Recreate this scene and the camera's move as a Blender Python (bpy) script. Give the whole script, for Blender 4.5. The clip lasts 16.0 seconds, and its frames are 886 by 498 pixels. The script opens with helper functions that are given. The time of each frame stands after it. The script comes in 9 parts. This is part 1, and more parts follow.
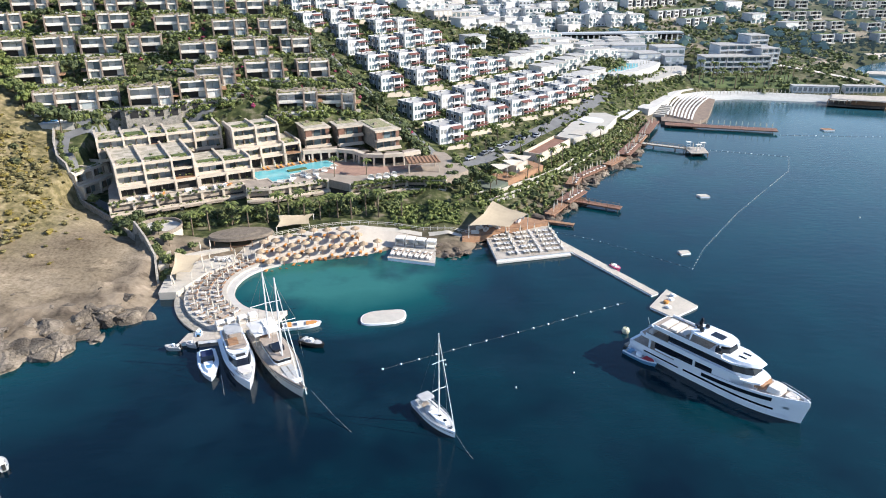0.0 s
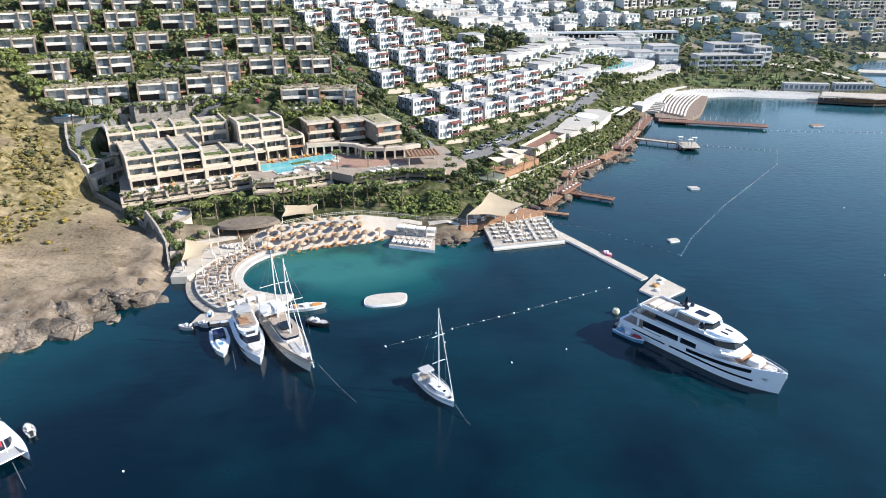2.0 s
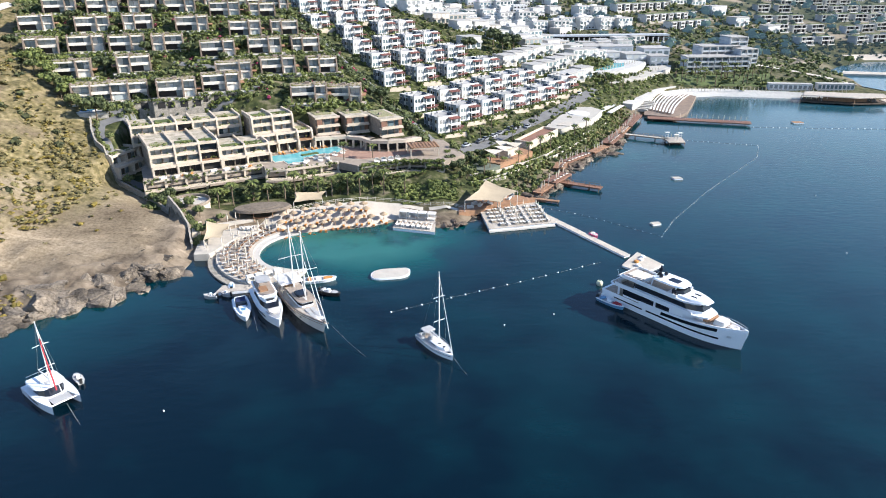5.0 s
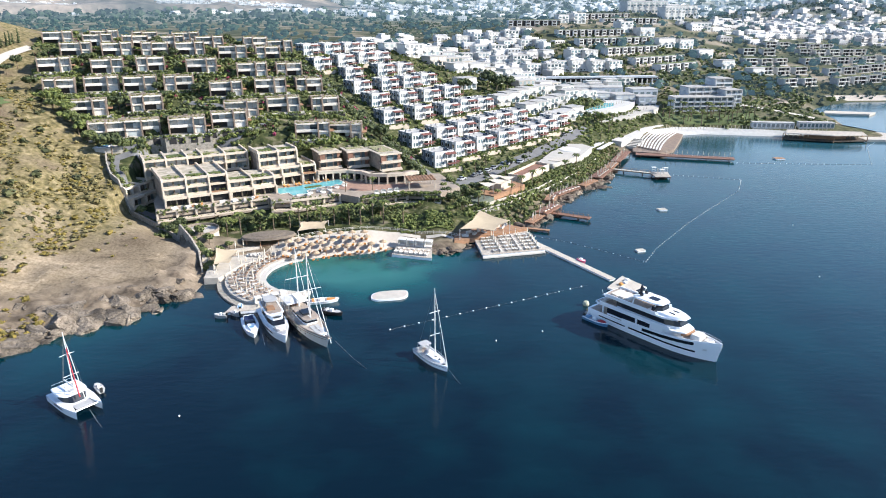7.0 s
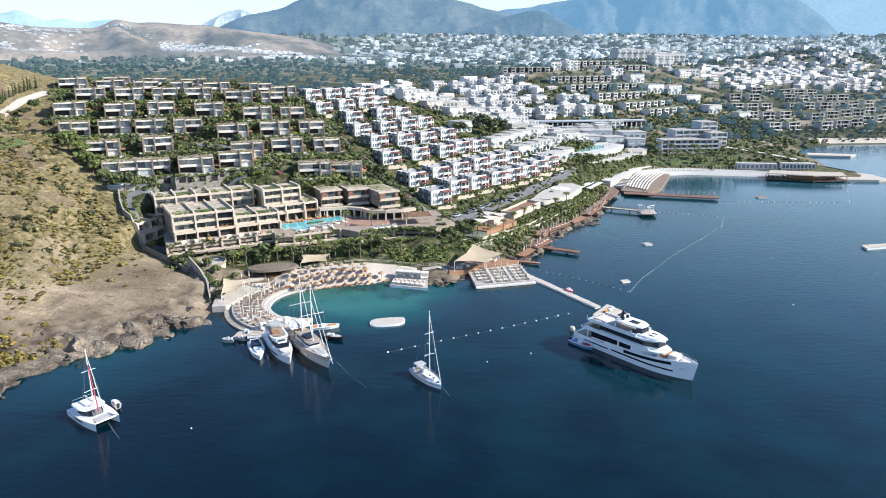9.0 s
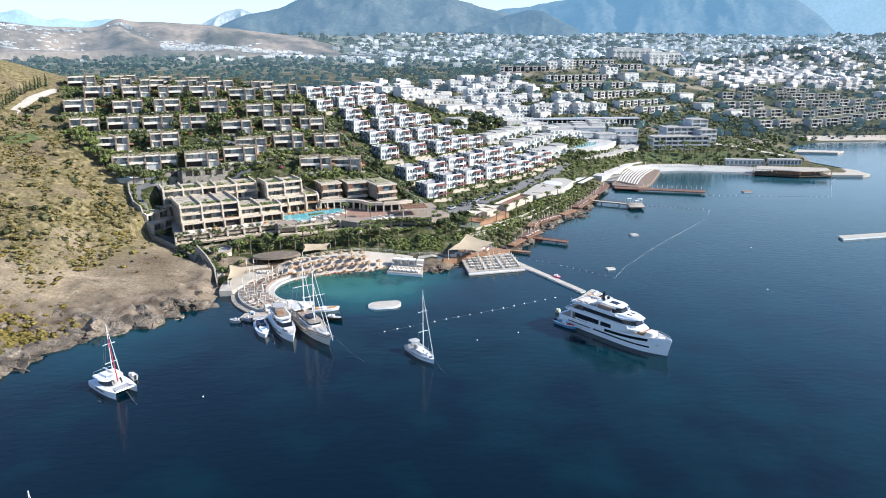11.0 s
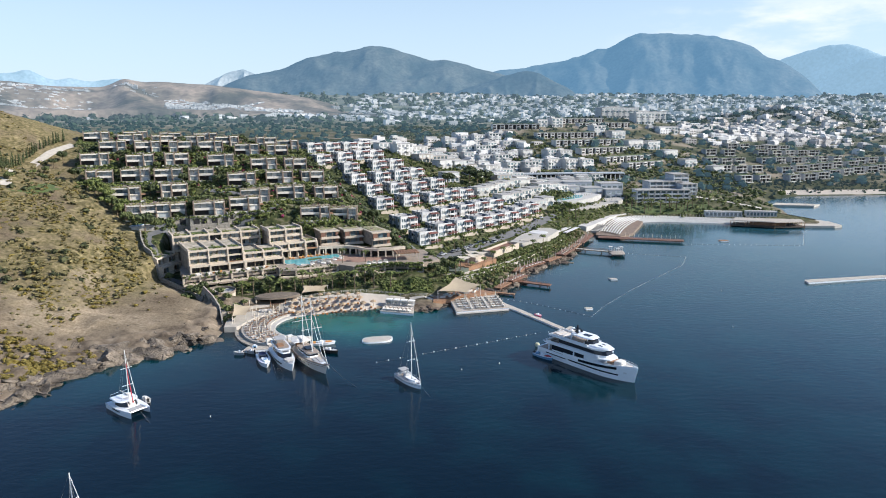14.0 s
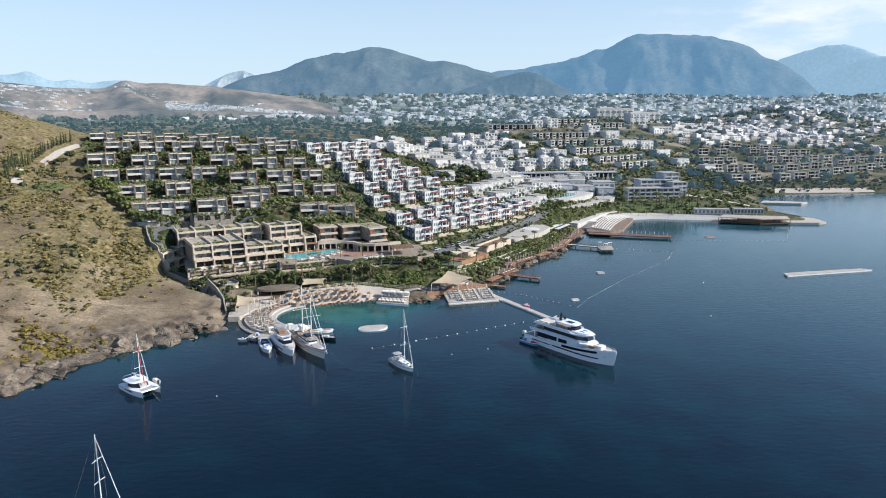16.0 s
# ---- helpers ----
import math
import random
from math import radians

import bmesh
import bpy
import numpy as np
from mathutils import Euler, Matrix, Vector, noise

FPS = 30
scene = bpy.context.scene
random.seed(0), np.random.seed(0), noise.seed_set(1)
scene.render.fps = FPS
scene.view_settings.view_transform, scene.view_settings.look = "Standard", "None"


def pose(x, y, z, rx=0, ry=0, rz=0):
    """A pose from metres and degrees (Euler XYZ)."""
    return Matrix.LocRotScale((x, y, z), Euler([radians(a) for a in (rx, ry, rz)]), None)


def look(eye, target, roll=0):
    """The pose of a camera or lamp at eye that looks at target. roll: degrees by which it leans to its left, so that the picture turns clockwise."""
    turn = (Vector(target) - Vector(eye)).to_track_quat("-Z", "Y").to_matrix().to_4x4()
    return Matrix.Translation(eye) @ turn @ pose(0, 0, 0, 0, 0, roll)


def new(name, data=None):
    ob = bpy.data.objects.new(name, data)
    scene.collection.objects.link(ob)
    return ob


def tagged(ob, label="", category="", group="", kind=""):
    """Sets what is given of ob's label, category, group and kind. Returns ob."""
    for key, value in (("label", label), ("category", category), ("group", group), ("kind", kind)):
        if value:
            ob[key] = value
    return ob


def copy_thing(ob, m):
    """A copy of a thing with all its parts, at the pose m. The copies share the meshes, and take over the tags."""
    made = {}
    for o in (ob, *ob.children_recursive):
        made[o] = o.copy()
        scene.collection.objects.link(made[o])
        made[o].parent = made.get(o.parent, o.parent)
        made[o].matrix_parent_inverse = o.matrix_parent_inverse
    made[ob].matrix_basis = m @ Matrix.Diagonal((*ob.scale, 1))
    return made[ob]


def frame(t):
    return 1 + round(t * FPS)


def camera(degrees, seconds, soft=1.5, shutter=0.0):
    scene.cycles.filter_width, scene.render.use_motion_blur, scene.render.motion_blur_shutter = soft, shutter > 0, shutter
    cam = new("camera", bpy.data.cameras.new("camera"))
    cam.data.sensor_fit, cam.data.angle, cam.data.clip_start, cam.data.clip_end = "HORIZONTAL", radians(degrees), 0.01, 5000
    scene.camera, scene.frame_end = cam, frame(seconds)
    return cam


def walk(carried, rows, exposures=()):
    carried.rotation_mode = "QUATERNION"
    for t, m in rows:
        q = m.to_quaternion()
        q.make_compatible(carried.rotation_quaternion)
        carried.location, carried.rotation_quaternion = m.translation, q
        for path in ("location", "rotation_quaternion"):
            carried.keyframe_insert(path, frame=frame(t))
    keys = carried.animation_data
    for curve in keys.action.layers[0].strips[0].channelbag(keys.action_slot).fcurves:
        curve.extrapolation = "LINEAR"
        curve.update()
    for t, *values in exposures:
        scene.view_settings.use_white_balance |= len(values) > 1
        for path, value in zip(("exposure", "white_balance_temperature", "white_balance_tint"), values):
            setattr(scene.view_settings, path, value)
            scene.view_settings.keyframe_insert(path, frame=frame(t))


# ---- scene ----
cam = camera(66.0, 16.0, 1.0)
PATH = [
    (0, (0.737, -17.46, 75.141), (0.868, -15.633, 74.339), -0.1),
    (0.5, (0.587, -19.282, 75.074), (0.719, -17.455, 74.273), -0.1),
    (1, (0.477, -21.267, 74.993), (0.609, -19.439, 74.193), -0.1),
    (1.5, (0.231, -23.464, 74.93), (0.365, -21.636, 74.129), -0.1),
    (2, (-0.008, -25.817, 74.883), (0.127, -23.988, 74.083), -0.1),
    (2.5, (-0.387, -28.33, 74.841), (-0.25, -26.502, 74.041), -0.1),
    (3, (-0.623, -31.006, 74.835), (-0.485, -29.178, 74.035), -0.0),
    (3.5, (-0.835, -33.819, 74.862), (-0.698, -31.99, 74.063), -0.0),
    (6, (-1.674, -49.12, 75.074), (-1.533, -47.27, 74.327), -0.2),
    (6.5, (-1.673, -52.177, 75.11), (-1.529, -50.314, 74.398), -0.2),
    (7, (-1.788, -55.256, 75.217), (-1.641, -53.38, 74.54), -0.1),
    (7.5, (-1.846, -58.428, 75.304), (-1.696, -56.54, 74.661), -0.1),
    (8, (-1.826, -61.631, 75.393), (-1.674, -59.731, 74.786), -0.1),
    (8.5, (-1.838, -64.889, 75.462), (-1.684, -62.979, 74.89), -0.1),
    (9, (-1.839, -68.11, 75.455), (-1.683, -66.195, 74.898), -0.1),
    (11.5, (-0.903, -84.561, 75.33), (-0.745, -82.647, 74.771), -0.1),
    (12, (-0.714, -87.854, 75.29), (-0.554, -85.936, 74.745), -0.1),
    (12.5, (-0.489, -91.07, 75.238), (-0.328, -89.142, 74.73), -0.0),
    (13, (-0.211, -94.368, 75.182), (-0.048, -92.431, 74.713), -0.0),
    (13.5, (0.065, -97.669, 75.162), (0.23, -95.723, 74.731), -0.1),
    (14, (0.371, -100.93, 75.136), (0.538, -98.978, 74.736), -0.0),
    (14.5, (0.674, -104.247, 75.11), (0.843, -102.294, 74.713), -0.0),
    (15, (1.046, -107.496, 75.104), (1.214, -105.543, 74.707), -0.0),
    (15.5, (1.469, -110.788, 75.096), (1.637, -108.835, 74.699), -0.0),
    (16, (1.886, -114.154, 75.092), (2.054, -112.202, 74.694), -0.1),
]
walk(cam, [(t, look(eye, target, roll)) for t, eye, target, roll in PATH],
     exposures=[(0, 0.86, 6290, 10), (3.5, 0.92, 6280, 10), (7, 0.96, 6220, 10), (9, 0.82, 6160, 10), (12.5, 0.72, 6090, 10), (14, 0.43, 6230, 10), (16, 0.37, 6230, 10)])

# ---- light ----
SUN_AZ, SUN_EL = 101.0, 31.0            # degrees from +y towards +x, and above the horizon
world = bpy.data.worlds.new("sky")
scene.world = world
world.use_nodes = True
wn, wl = world.node_tree.nodes, world.node_tree.links
wn.clear()
sky = wn.new("ShaderNodeTexSky")
sky.sky_type, sky.sun_disc = "NISHITA", False
sky.sun_elevation, sky.sun_rotation = radians(SUN_EL), radians(SUN_AZ)
sky.air_density, sky.dust_density, sky.ozone_density, sky.altitude = 1.0, 0.8, 2.5, 1800
w_bg, w_out = wn.new("ShaderNodeBackground"), wn.new("ShaderNodeOutputWorld")
w_bg.inputs["Strength"].default_value = 0.135
# a bank of low cloud over the eastern hills
w_at, w_noise, w_dot, w_sep = wn.new("ShaderNodeTexCoord"), wn.new("ShaderNodeTexNoise"), wn.new("ShaderNodeVectorMath"), wn.new("ShaderNodeSeparateXYZ")
w_map = wn.new("ShaderNodeMapping")
w_map.inputs["Scale"].default_value = (5, 5, 16)
w_noise.inputs["Scale"].default_value, w_noise.inputs["Detail"].default_value, w_noise.inputs["Roughness"].default_value = 1.3, 7, 0.55
w_dot.operation, w_dot.inputs[1].default_value = "DOT_PRODUCT", (0.55, 0.835, 0)
wl.new(w_at.outputs["Generated"], w_map.inputs["Vector"])
wl.new(w_map.outputs["Vector"], w_noise.inputs["Vector"])
wl.new(w_at.outputs["Generated"], w_dot.inputs[0])
wl.new(w_at.outputs["Generated"], w_sep.inputs["Vector"])


def w_range(value, a, b, lo=0.0, hi=1.0):
    r = wn.new("ShaderNodeMapRange")
    r.interpolation_type = "SMOOTHSTEP"
    r.inputs["From Min"].default_value, r.inputs["From Max"].default_value = a, b
    r.inputs["To Min"].default_value, r.inputs["To Max"].default_value = lo, hi
    wl.new(value, r.inputs["Value"])
    return r.outputs["Result"]


def w_times(a, b):
    k = wn.new("ShaderNodeMath")
    k.operation = "MULTIPLY"
    wl.new(a, k.inputs[0])
    wl.new(b, k.inputs[1])
    return k.outputs[0]


w_high = w_times(w_range(w_sep.outputs["Z"], 0.05, 0.085), w_range(w_sep.outputs["Z"], 0.11, 0.16, 1.0, 0.0))
w_cloud = w_times(w_times(w_high, w_range(w_dot.outputs["Value"], 0.955, 0.993)), w_range(w_noise.outputs["Fac"], 0.4, 0.62, 0.0, 0.9))
w_low = w_range(w_sep.outputs["Z"], 0.0, 0.42, 0.85, 0.0)      # bright haze over the horizon, all the way round
w_haze = wn.new("ShaderNodeMixRGB")
w_haze.inputs["Color2"].default_value = (3.75, 4.55, 5.15, 1)
wl.new(w_low, w_haze.inputs["Fac"])
wl.new(sky.outputs["Color"], w_haze.inputs["Color1"])
w_mix = wn.new("ShaderNodeMixRGB")
w_mix.inputs["Color2"].default_value = (5.9, 6.0, 6.1, 1)
wl.new(w_cloud, w_mix.inputs["Fac"])
wl.new(w_haze.outputs["Color"], w_mix.inputs["Color1"])
wl.new(w_mix.outputs["Color"], w_bg.inputs["Color"])
wl.new(w_bg.outputs["Background"], w_out.inputs["Surface"])

sun = new("sun", bpy.data.lights.new("sun", "SUN"))
sun.data.energy, sun.data.angle, sun.data.color = 5.0, radians(0.55), (1.0, 0.93, 0.83)
sun_way = Vector((math.sin(radians(SUN_AZ)) * math.cos(radians(SUN_EL)), math.cos(radians(SUN_AZ)) * math.cos(radians(SUN_EL)), math.sin(radians(SUN_EL))))
sun.matrix_world = look(sun_way * 400, (0, 0, 0))


# ---- materials ----
def mat(name, color, rough=0.8, metal=0.0, var=0.25, scale=0.6, fine=12.0, bump_by=0.0, second=None, spots=0.0, random_by=0.0, spec=0.5):
    """A surface with stains at one scale and grain at another; second: the colour that the stains lean to."""
    m = bpy.data.materials.new(name)
    m.use_nodes = True
    n, l = m.node_tree.nodes, m.node_tree.links
    p = n["Principled BSDF"]
    p.inputs["Roughness"].default_value, p.inputs["Metallic"].default_value = rough, metal
    p.inputs["Specular IOR Level"].default_value = spec
    at = n.new("ShaderNodeNewGeometry").outputs["Position"]
    big, small = n.new("ShaderNodeTexNoise"), n.new("ShaderNodeTexNoise")
    for t, s, d in ((big, scale, 5), (small, fine, 3)):
        t.inputs["Scale"].default_value, t.inputs["Detail"].default_value = s, d
        l.new(at, t.inputs["Vector"])
    ramp = n.new("ShaderNodeValToRGB")
    dark = second or tuple(c * (1 - var) for c in color)
    ramp.color_ramp.elements[0].position, ramp.color_ramp.elements[1].position = 0.36 + spots, 0.62 + spots
    ramp.color_ramp.elements[0].color, ramp.color_ramp.elements[1].color = (*dark, 1), (*color, 1)
    l.new(big.outputs["Fac"], ramp.inputs["Fac"])
    grain = n.new("ShaderNodeMixRGB")
    grain.blend_type, grain.inputs["Fac"].default_value = "MULTIPLY", 1.0
    g2 = n.new("ShaderNodeMapRange")
    g2.inputs["From Min"].default_value, g2.inputs["From Max"].default_value = 0.3, 0.7
    g2.inputs["To Min"].default_value, g2.inputs["To Max"].default_value = 1 - var, 1 + var * 0.5
    l.new(small.outputs["Fac"], g2.inputs["Value"])
    l.new(ramp.outputs["Color"], grain.inputs["Color1"])
    l.new(g2.outputs["Result"], grain.inputs["Color2"])
    last = grain.outputs["Color"]
    if random_by:
        info, r2, mix = n.new("ShaderNodeObjectInfo"), n.new("ShaderNodeMapRange"), n.new("ShaderNodeMixRGB")
        r2.inputs["To Min"].default_value, r2.inputs["To Max"].default_value = 1 - random_by, 1 + random_by * 0.4
        mix.blend_type, mix.inputs["Fac"].default_value = "MULTIPLY", 1.0
        l.new(info.outputs["Random"], r2.inputs["Value"])
        l.new(last, mix.inputs["Color1"])
        l.new(r2.outputs["Result"], mix.inputs["Color2"])
        last = mix.outputs["Color"]
    l.new(last, p.inputs["Base Color"])
    if bump_by:
        b = n.new("ShaderNodeBump")
        b.inputs["Strength"].default_value, b.inputs["Distance"].default_value = 0.6, bump_by
        l.new(small.outputs["Fac"], b.inputs["Height"])
        l.new(b.outputs["Normal"], p.inputs["Normal"])
    return m


def leaf_mat(name, color, second, island=True, scale=0.15):
    """Foliage, each clump with a shade of its own."""
    m = bpy.data.materials.new(name)
    m.use_nodes = True
    n, l = m.node_tree.nodes, m.node_tree.links
    p = n["Principled BSDF"]
    p.inputs["Roughness"].default_value, p.inputs["Specular IOR Level"].default_value = 0.7, 0.25
    g = n.new("ShaderNodeNewGeometry")
    noise_t, add, ramp = n.new("ShaderNodeTexNoise"), n.new("ShaderNodeMath"), n.new("ShaderNodeValToRGB")
    noise_t.inputs["Scale"].default_value = scale
    l.new(g.outputs["Position"], noise_t.inputs["Vector"])
    add.operation = "MULTIPLY_ADD"
    add.inputs[1].default_value, add.inputs[2].default_value = 0.55, 0.0
    l.new(g.outputs["Random Per Island"], add.inputs[0])
    sum_n = n.new("ShaderNodeMath")
    l.new(add.outputs[0], sum_n.inputs[0])
    half = n.new("ShaderNodeMath")
    half.operation, half.inputs[1].default_value = "MULTIPLY", 0.5
    l.new(noise_t.outputs["Fac"], half.inputs[0])
    l.new(half.outputs[0], sum_n.inputs[1])
    ramp.color_ramp.elements[0].position, ramp.color_ramp.elements[1].position = 0.2, 0.75
    ramp.color_ramp.elements[0].color, ramp.color_ramp.elements[1].color = (*second, 1), (*color, 1)
    l.new(sum_n.outputs[0], ramp.inputs["Fac"])
    l.new(ramp.outputs["Color"], p.inputs["Base Color"])
    return m


def glass_mat(name, color, rough=0.08, drawn=False):
    m = bpy.data.materials.new(name)
    m.use_nodes = True
    p = m.node_tree.nodes["Principled BSDF"]
    n, l = m.node_tree.nodes, m.node_tree.links
    info, ramp = n.new("ShaderNodeObjectInfo"), n.new("ShaderNodeValToRGB")
    e = ramp.color_ramp.elements
    e.new(0.45), e.new(0.75)
    for k, c in zip(e, (0.5, 1.6, 2.6, 3.4)):      # bare glass to drawn pale curtains
        k.color = (*(v * c for v in color), 1)
    e[3].color, e[2].color = (0.5, 0.475, 0.43, 1), (0.26, 0.265, 0.26, 1)
    if drawn:       # mostly pale panes: drawn curtains, and reflected sky put into the colour
        for k, c in zip(e, ((0.06, 0.08, 0.085), (0.22, 0.27, 0.275), (0.42, 0.45, 0.44), (0.66, 0.64, 0.59))):
            k.color = (*c, 1)
        e[1].position, e[2].position = 0.3, 0.6
    l.new(info.outputs["Random"], ramp.inputs["Fac"])
    l.new(ramp.outputs["Color"], p.inputs["Base Color"])
    p.inputs["Roughness"].default_value, p.inputs["IOR"].default_value = rough, 1.5
    p.inputs["Specular IOR Level"].default_value = 0.8
    return m


M_CREAM = mat("cream_render", (0.56, 0.475, 0.375), 0.85, var=0.14, scale=0.25, fine=3)
M_ROOF = mat("gravel_roof", (0.52, 0.45, 0.36), 0.95, var=0.25, scale=0.5, fine=6, second=(0.3, 0.27, 0.2))
M_TAUPE = mat("taupe_stone", (0.33, 0.27, 0.21), 0.9, var=0.3, scale=0.5, fine=4, random_by=0.2)
M_WHITE = mat("white_paint", (0.63, 0.62, 0.6), 0.75, var=0.07, scale=0.3, fine=3, random_by=0.06)
M_GREYBLUE = mat("greyblue_paint", (0.15, 0.185, 0.215), 0.8, var=0.1, scale=0.4)
M_WROOF = mat("white_roof", (0.44, 0.425, 0.4), 0.9, var=0.15, scale=0.4, fine=4, random_by=0.15)
M_TILE = mat("terracotta", (0.2, 0.075, 0.06), 0.85, var=0.3, scale=1.0, random_by=0.2)
M_VPALE = mat("pale_villa_render", (0.78, 0.72, 0.63), 0.85, var=0.12, scale=0.3, fine=3, random_by=0.1)
M_STONE = mat("brown_stone", (0.28, 0.23, 0.185), 0.9, var=0.3, scale=0.6, fine=4, random_by=0.25)
M_GLASS = glass_mat("window_glass", (0.09, 0.125, 0.135))
# near-black for voids and windows: their inner shade put in as colour
M_DARK = mat("opening_shade", (0.025, 0.023, 0.022), 0.7, var=0.2)
M_WOOD = mat("teak_deck", (0.36, 0.2, 0.11), 0.75, var=0.25, scale=0.7, fine=8)
M_REDWOOD = mat("red_timber", (0.25, 0.13, 0.085), 0.75, var=0.25, scale=0.7, fine=8)
M_PALEWOOD = mat("weathered_boards", (0.5, 0.44, 0.37), 0.85, var=0.2, scale=0.6, fine=7)
M_PAVE = mat("pale_paving", (0.52, 0.47, 0.4), 0.9, var=0.15, scale=0.5, fine=5)
M_ASPH = mat("asphalt", (0.17, 0.17, 0.17), 0.9, var=0.2, scale=0.3, fine=9)
M_WALLSTONE = mat("rubble_wall", (0.4, 0.36, 0.3), 0.95, var=0.35, scale=1.2, fine=5)
M_ROCK = mat("shore_rock", (0.27, 0.22, 0.165), 0.95, var=0.3, scale=0.16, fine=1.6, bump_by=0.5, second=(0.09, 0.072, 0.054))


def crack(m, scale, depth):
    """Adds a net of dark joints and ledges to a rock."""
    n, l = m.node_tree.nodes, m.node_tree.links
    p = n["Principled BSDF"]
    geo, warp, vor, line, mul = n.new("ShaderNodeNewGeometry"), n.new("ShaderNodeTexNoise"), n.new("ShaderNodeTexVoronoi"), n.new("ShaderNodeMapRange"), n.new("ShaderNodeMixRGB")
    mp, mix = n.new("ShaderNodeMapping"), n.new("ShaderNodeVectorMath")
    mp.inputs["Scale"].default_value, mp.inputs["Rotation"].default_value = (scale, scale * 0.35, scale * 1.6), (0.2, 0.1, 0.6)
    warp.inputs["Scale"].default_value, warp.inputs["Detail"].default_value = 0.35, 6
    mix.operation, mix.inputs[1].default_value = "MULTIPLY_ADD", (9.0, 9.0, 5.0)
    vor.feature = "DISTANCE_TO_EDGE"
    l.new(geo.outputs["Position"], warp.inputs["Vector"])
    l.new(warp.outputs["Color"], mix.inputs[0])
    l.new(geo.outputs["Position"], mix.inputs[2])
    l.new(mix.outputs["Vector"], mp.inputs["Vector"])
    l.new(mp.outputs["Vector"], vor.inputs["Vector"])
    line.inputs["From Min"].default_value, line.inputs["From Max"].default_value = 0.0, 0.05
    line.inputs["To Min"].default_value, line.inputs["To Max"].default_value = 0.62, 1.0
    l.new(vor.outputs["Distance"], line.inputs["Value"])
    mul.blend_type, mul.inputs["Fac"].default_value = "MULTIPLY", 1.0
    l.new(p.inputs["Base Color"].links[0].from_socket, mul.inputs["Color1"])
    l.new(line.outputs["Result"], mul.inputs["Color2"])
    l.new(mul.outputs["Color"], p.inputs["Base Color"])
    b = n.new("ShaderNodeBump")
    b.inputs["Strength"].default_value, b.inputs["Distance"].default_value = 0.8, depth
    l.new(line.outputs["Result"], b.inputs["Height"])
    if p.inputs["Normal"].links:
        l.new(p.inputs["Normal"].links[0].from_socket, b.inputs["Normal"])
    l.new(b.outputs["Normal"], p.inputs["Normal"])
    return m


crack(M_ROCK, 0.13, 0.6)
M_DARKROCK = mat("wet_rock", (0.15, 0.11, 0.08), 0.8, var=0.45, scale=0.6, fine=3, bump_by=0.3)
M_SAND = mat("pale_sand", (0.5, 0.44, 0.37), 0.95, var=0.1, scale=0.5, fine=8)
M_STRAW = mat("straw", (0.5, 0.37, 0.24), 0.95, var=0.35, scale=2.0, fine=14, random_by=0.25)
M_PARASOL = mat("cream_parasol", (0.6, 0.53, 0.43), 0.9, var=0.1, random_by=0.15)
M_TANCUSH = mat("taupe_cushion", (0.36, 0.31, 0.26), 0.9, var=0.12, random_by=0.25)
M_CANVAS = mat("white_canvas", (0.78, 0.75, 0.7), 0.9, var=0.08, random_by=0.08)
M_SAIL = mat("sand_canvas", (0.47, 0.38, 0.26), 0.9, var=0.1, scale=0.3)
M_ORANGE = mat("orange_cushion", (0.6, 0.27, 0.07), 0.85, var=0.15, random_by=0.2)
M_CUSH = mat("pale_cushion", (0.68, 0.63, 0.57), 0.9, var=0.1, random_by=0.1)
M_HULL = mat("white_gelcoat", (0.86, 0.88, 0.9), 0.25, var=0.03, scale=0.2)
M_NAVY = mat("navy_glass", (0.012, 0.015, 0.022), 0.12, var=0.1)
M_BOATBLUE = mat("blue_gelcoat", (0.13, 0.3, 0.48), 0.3, var=0.08)
M_TEAK = mat("boat_teak", (0.38, 0.31, 0.25), 0.7, var=0.2, scale=1.5, fine=12)
M_GREYDECK = mat("grey_deck", (0.42, 0.42, 0.42), 0.8, var=0.12)
M_STEEL = mat("bright_metal", (0.7, 0.7, 0.7), 0.35, metal=0.8, var=0.05)
M_MAST = mat("mast_paint", (0.74, 0.72, 0.69), 0.45, var=0.05)
M_ROPE = mat("rope", (0.2, 0.2, 0.19), 0.9)
M_BUOY = mat("white_buoy", (0.8, 0.8, 0.78), 0.6, var=0.05)
M_RED = mat("red_canvas", (0.5, 0.04, 0.05), 0.8, var=0.15)
M_PINK = mat("pink_plastic", (0.7, 0.12, 0.22), 0.5, var=0.1)
M_POOL = mat("pool_water", (0.16, 0.47, 0.5), 0.08, var=0.1, scale=0.4, fine=2)
M_TRUNK = mat("bark", (0.2, 0.15, 0.1), 0.95, var=0.3, fine=8)
M_LEAF = leaf_mat("broad_leaf", (0.165, 0.185, 0.065), (0.042, 0.058, 0.022))
M_LEAF2 = leaf_mat("dark_leaf", (0.1, 0.12, 0.05), (0.028, 0.04, 0.018))
M_PALM = leaf_mat("palm_leaf", (0.15, 0.17, 0.05), (0.04, 0.06, 0.018))
M_HEDGE = leaf_mat("hedge_leaf", (0.185, 0.21, 0.06), (0.055, 0.078, 0.024))
M_SCRUB = leaf_mat("dry_scrub", (0.24, 0.2, 0.085), (0.08, 0.075, 0.032))
M_BLOOM = leaf_mat("bougainvillea", (0.35, 0.05, 0.13), (0.09, 0.05, 0.025))
M_VROOF = mat("villa_roof", (0.44, 0.36, 0.27), 0.95, var=0.3, scale=0.5, fine=5, second=(0.2, 0.17, 0.11), random_by=0.15)
M_FIN = mat("brown_fin_stone", (0.25, 0.195, 0.15), 0.9, var=0.25, scale=0.6, fine=4, random_by=0.2)
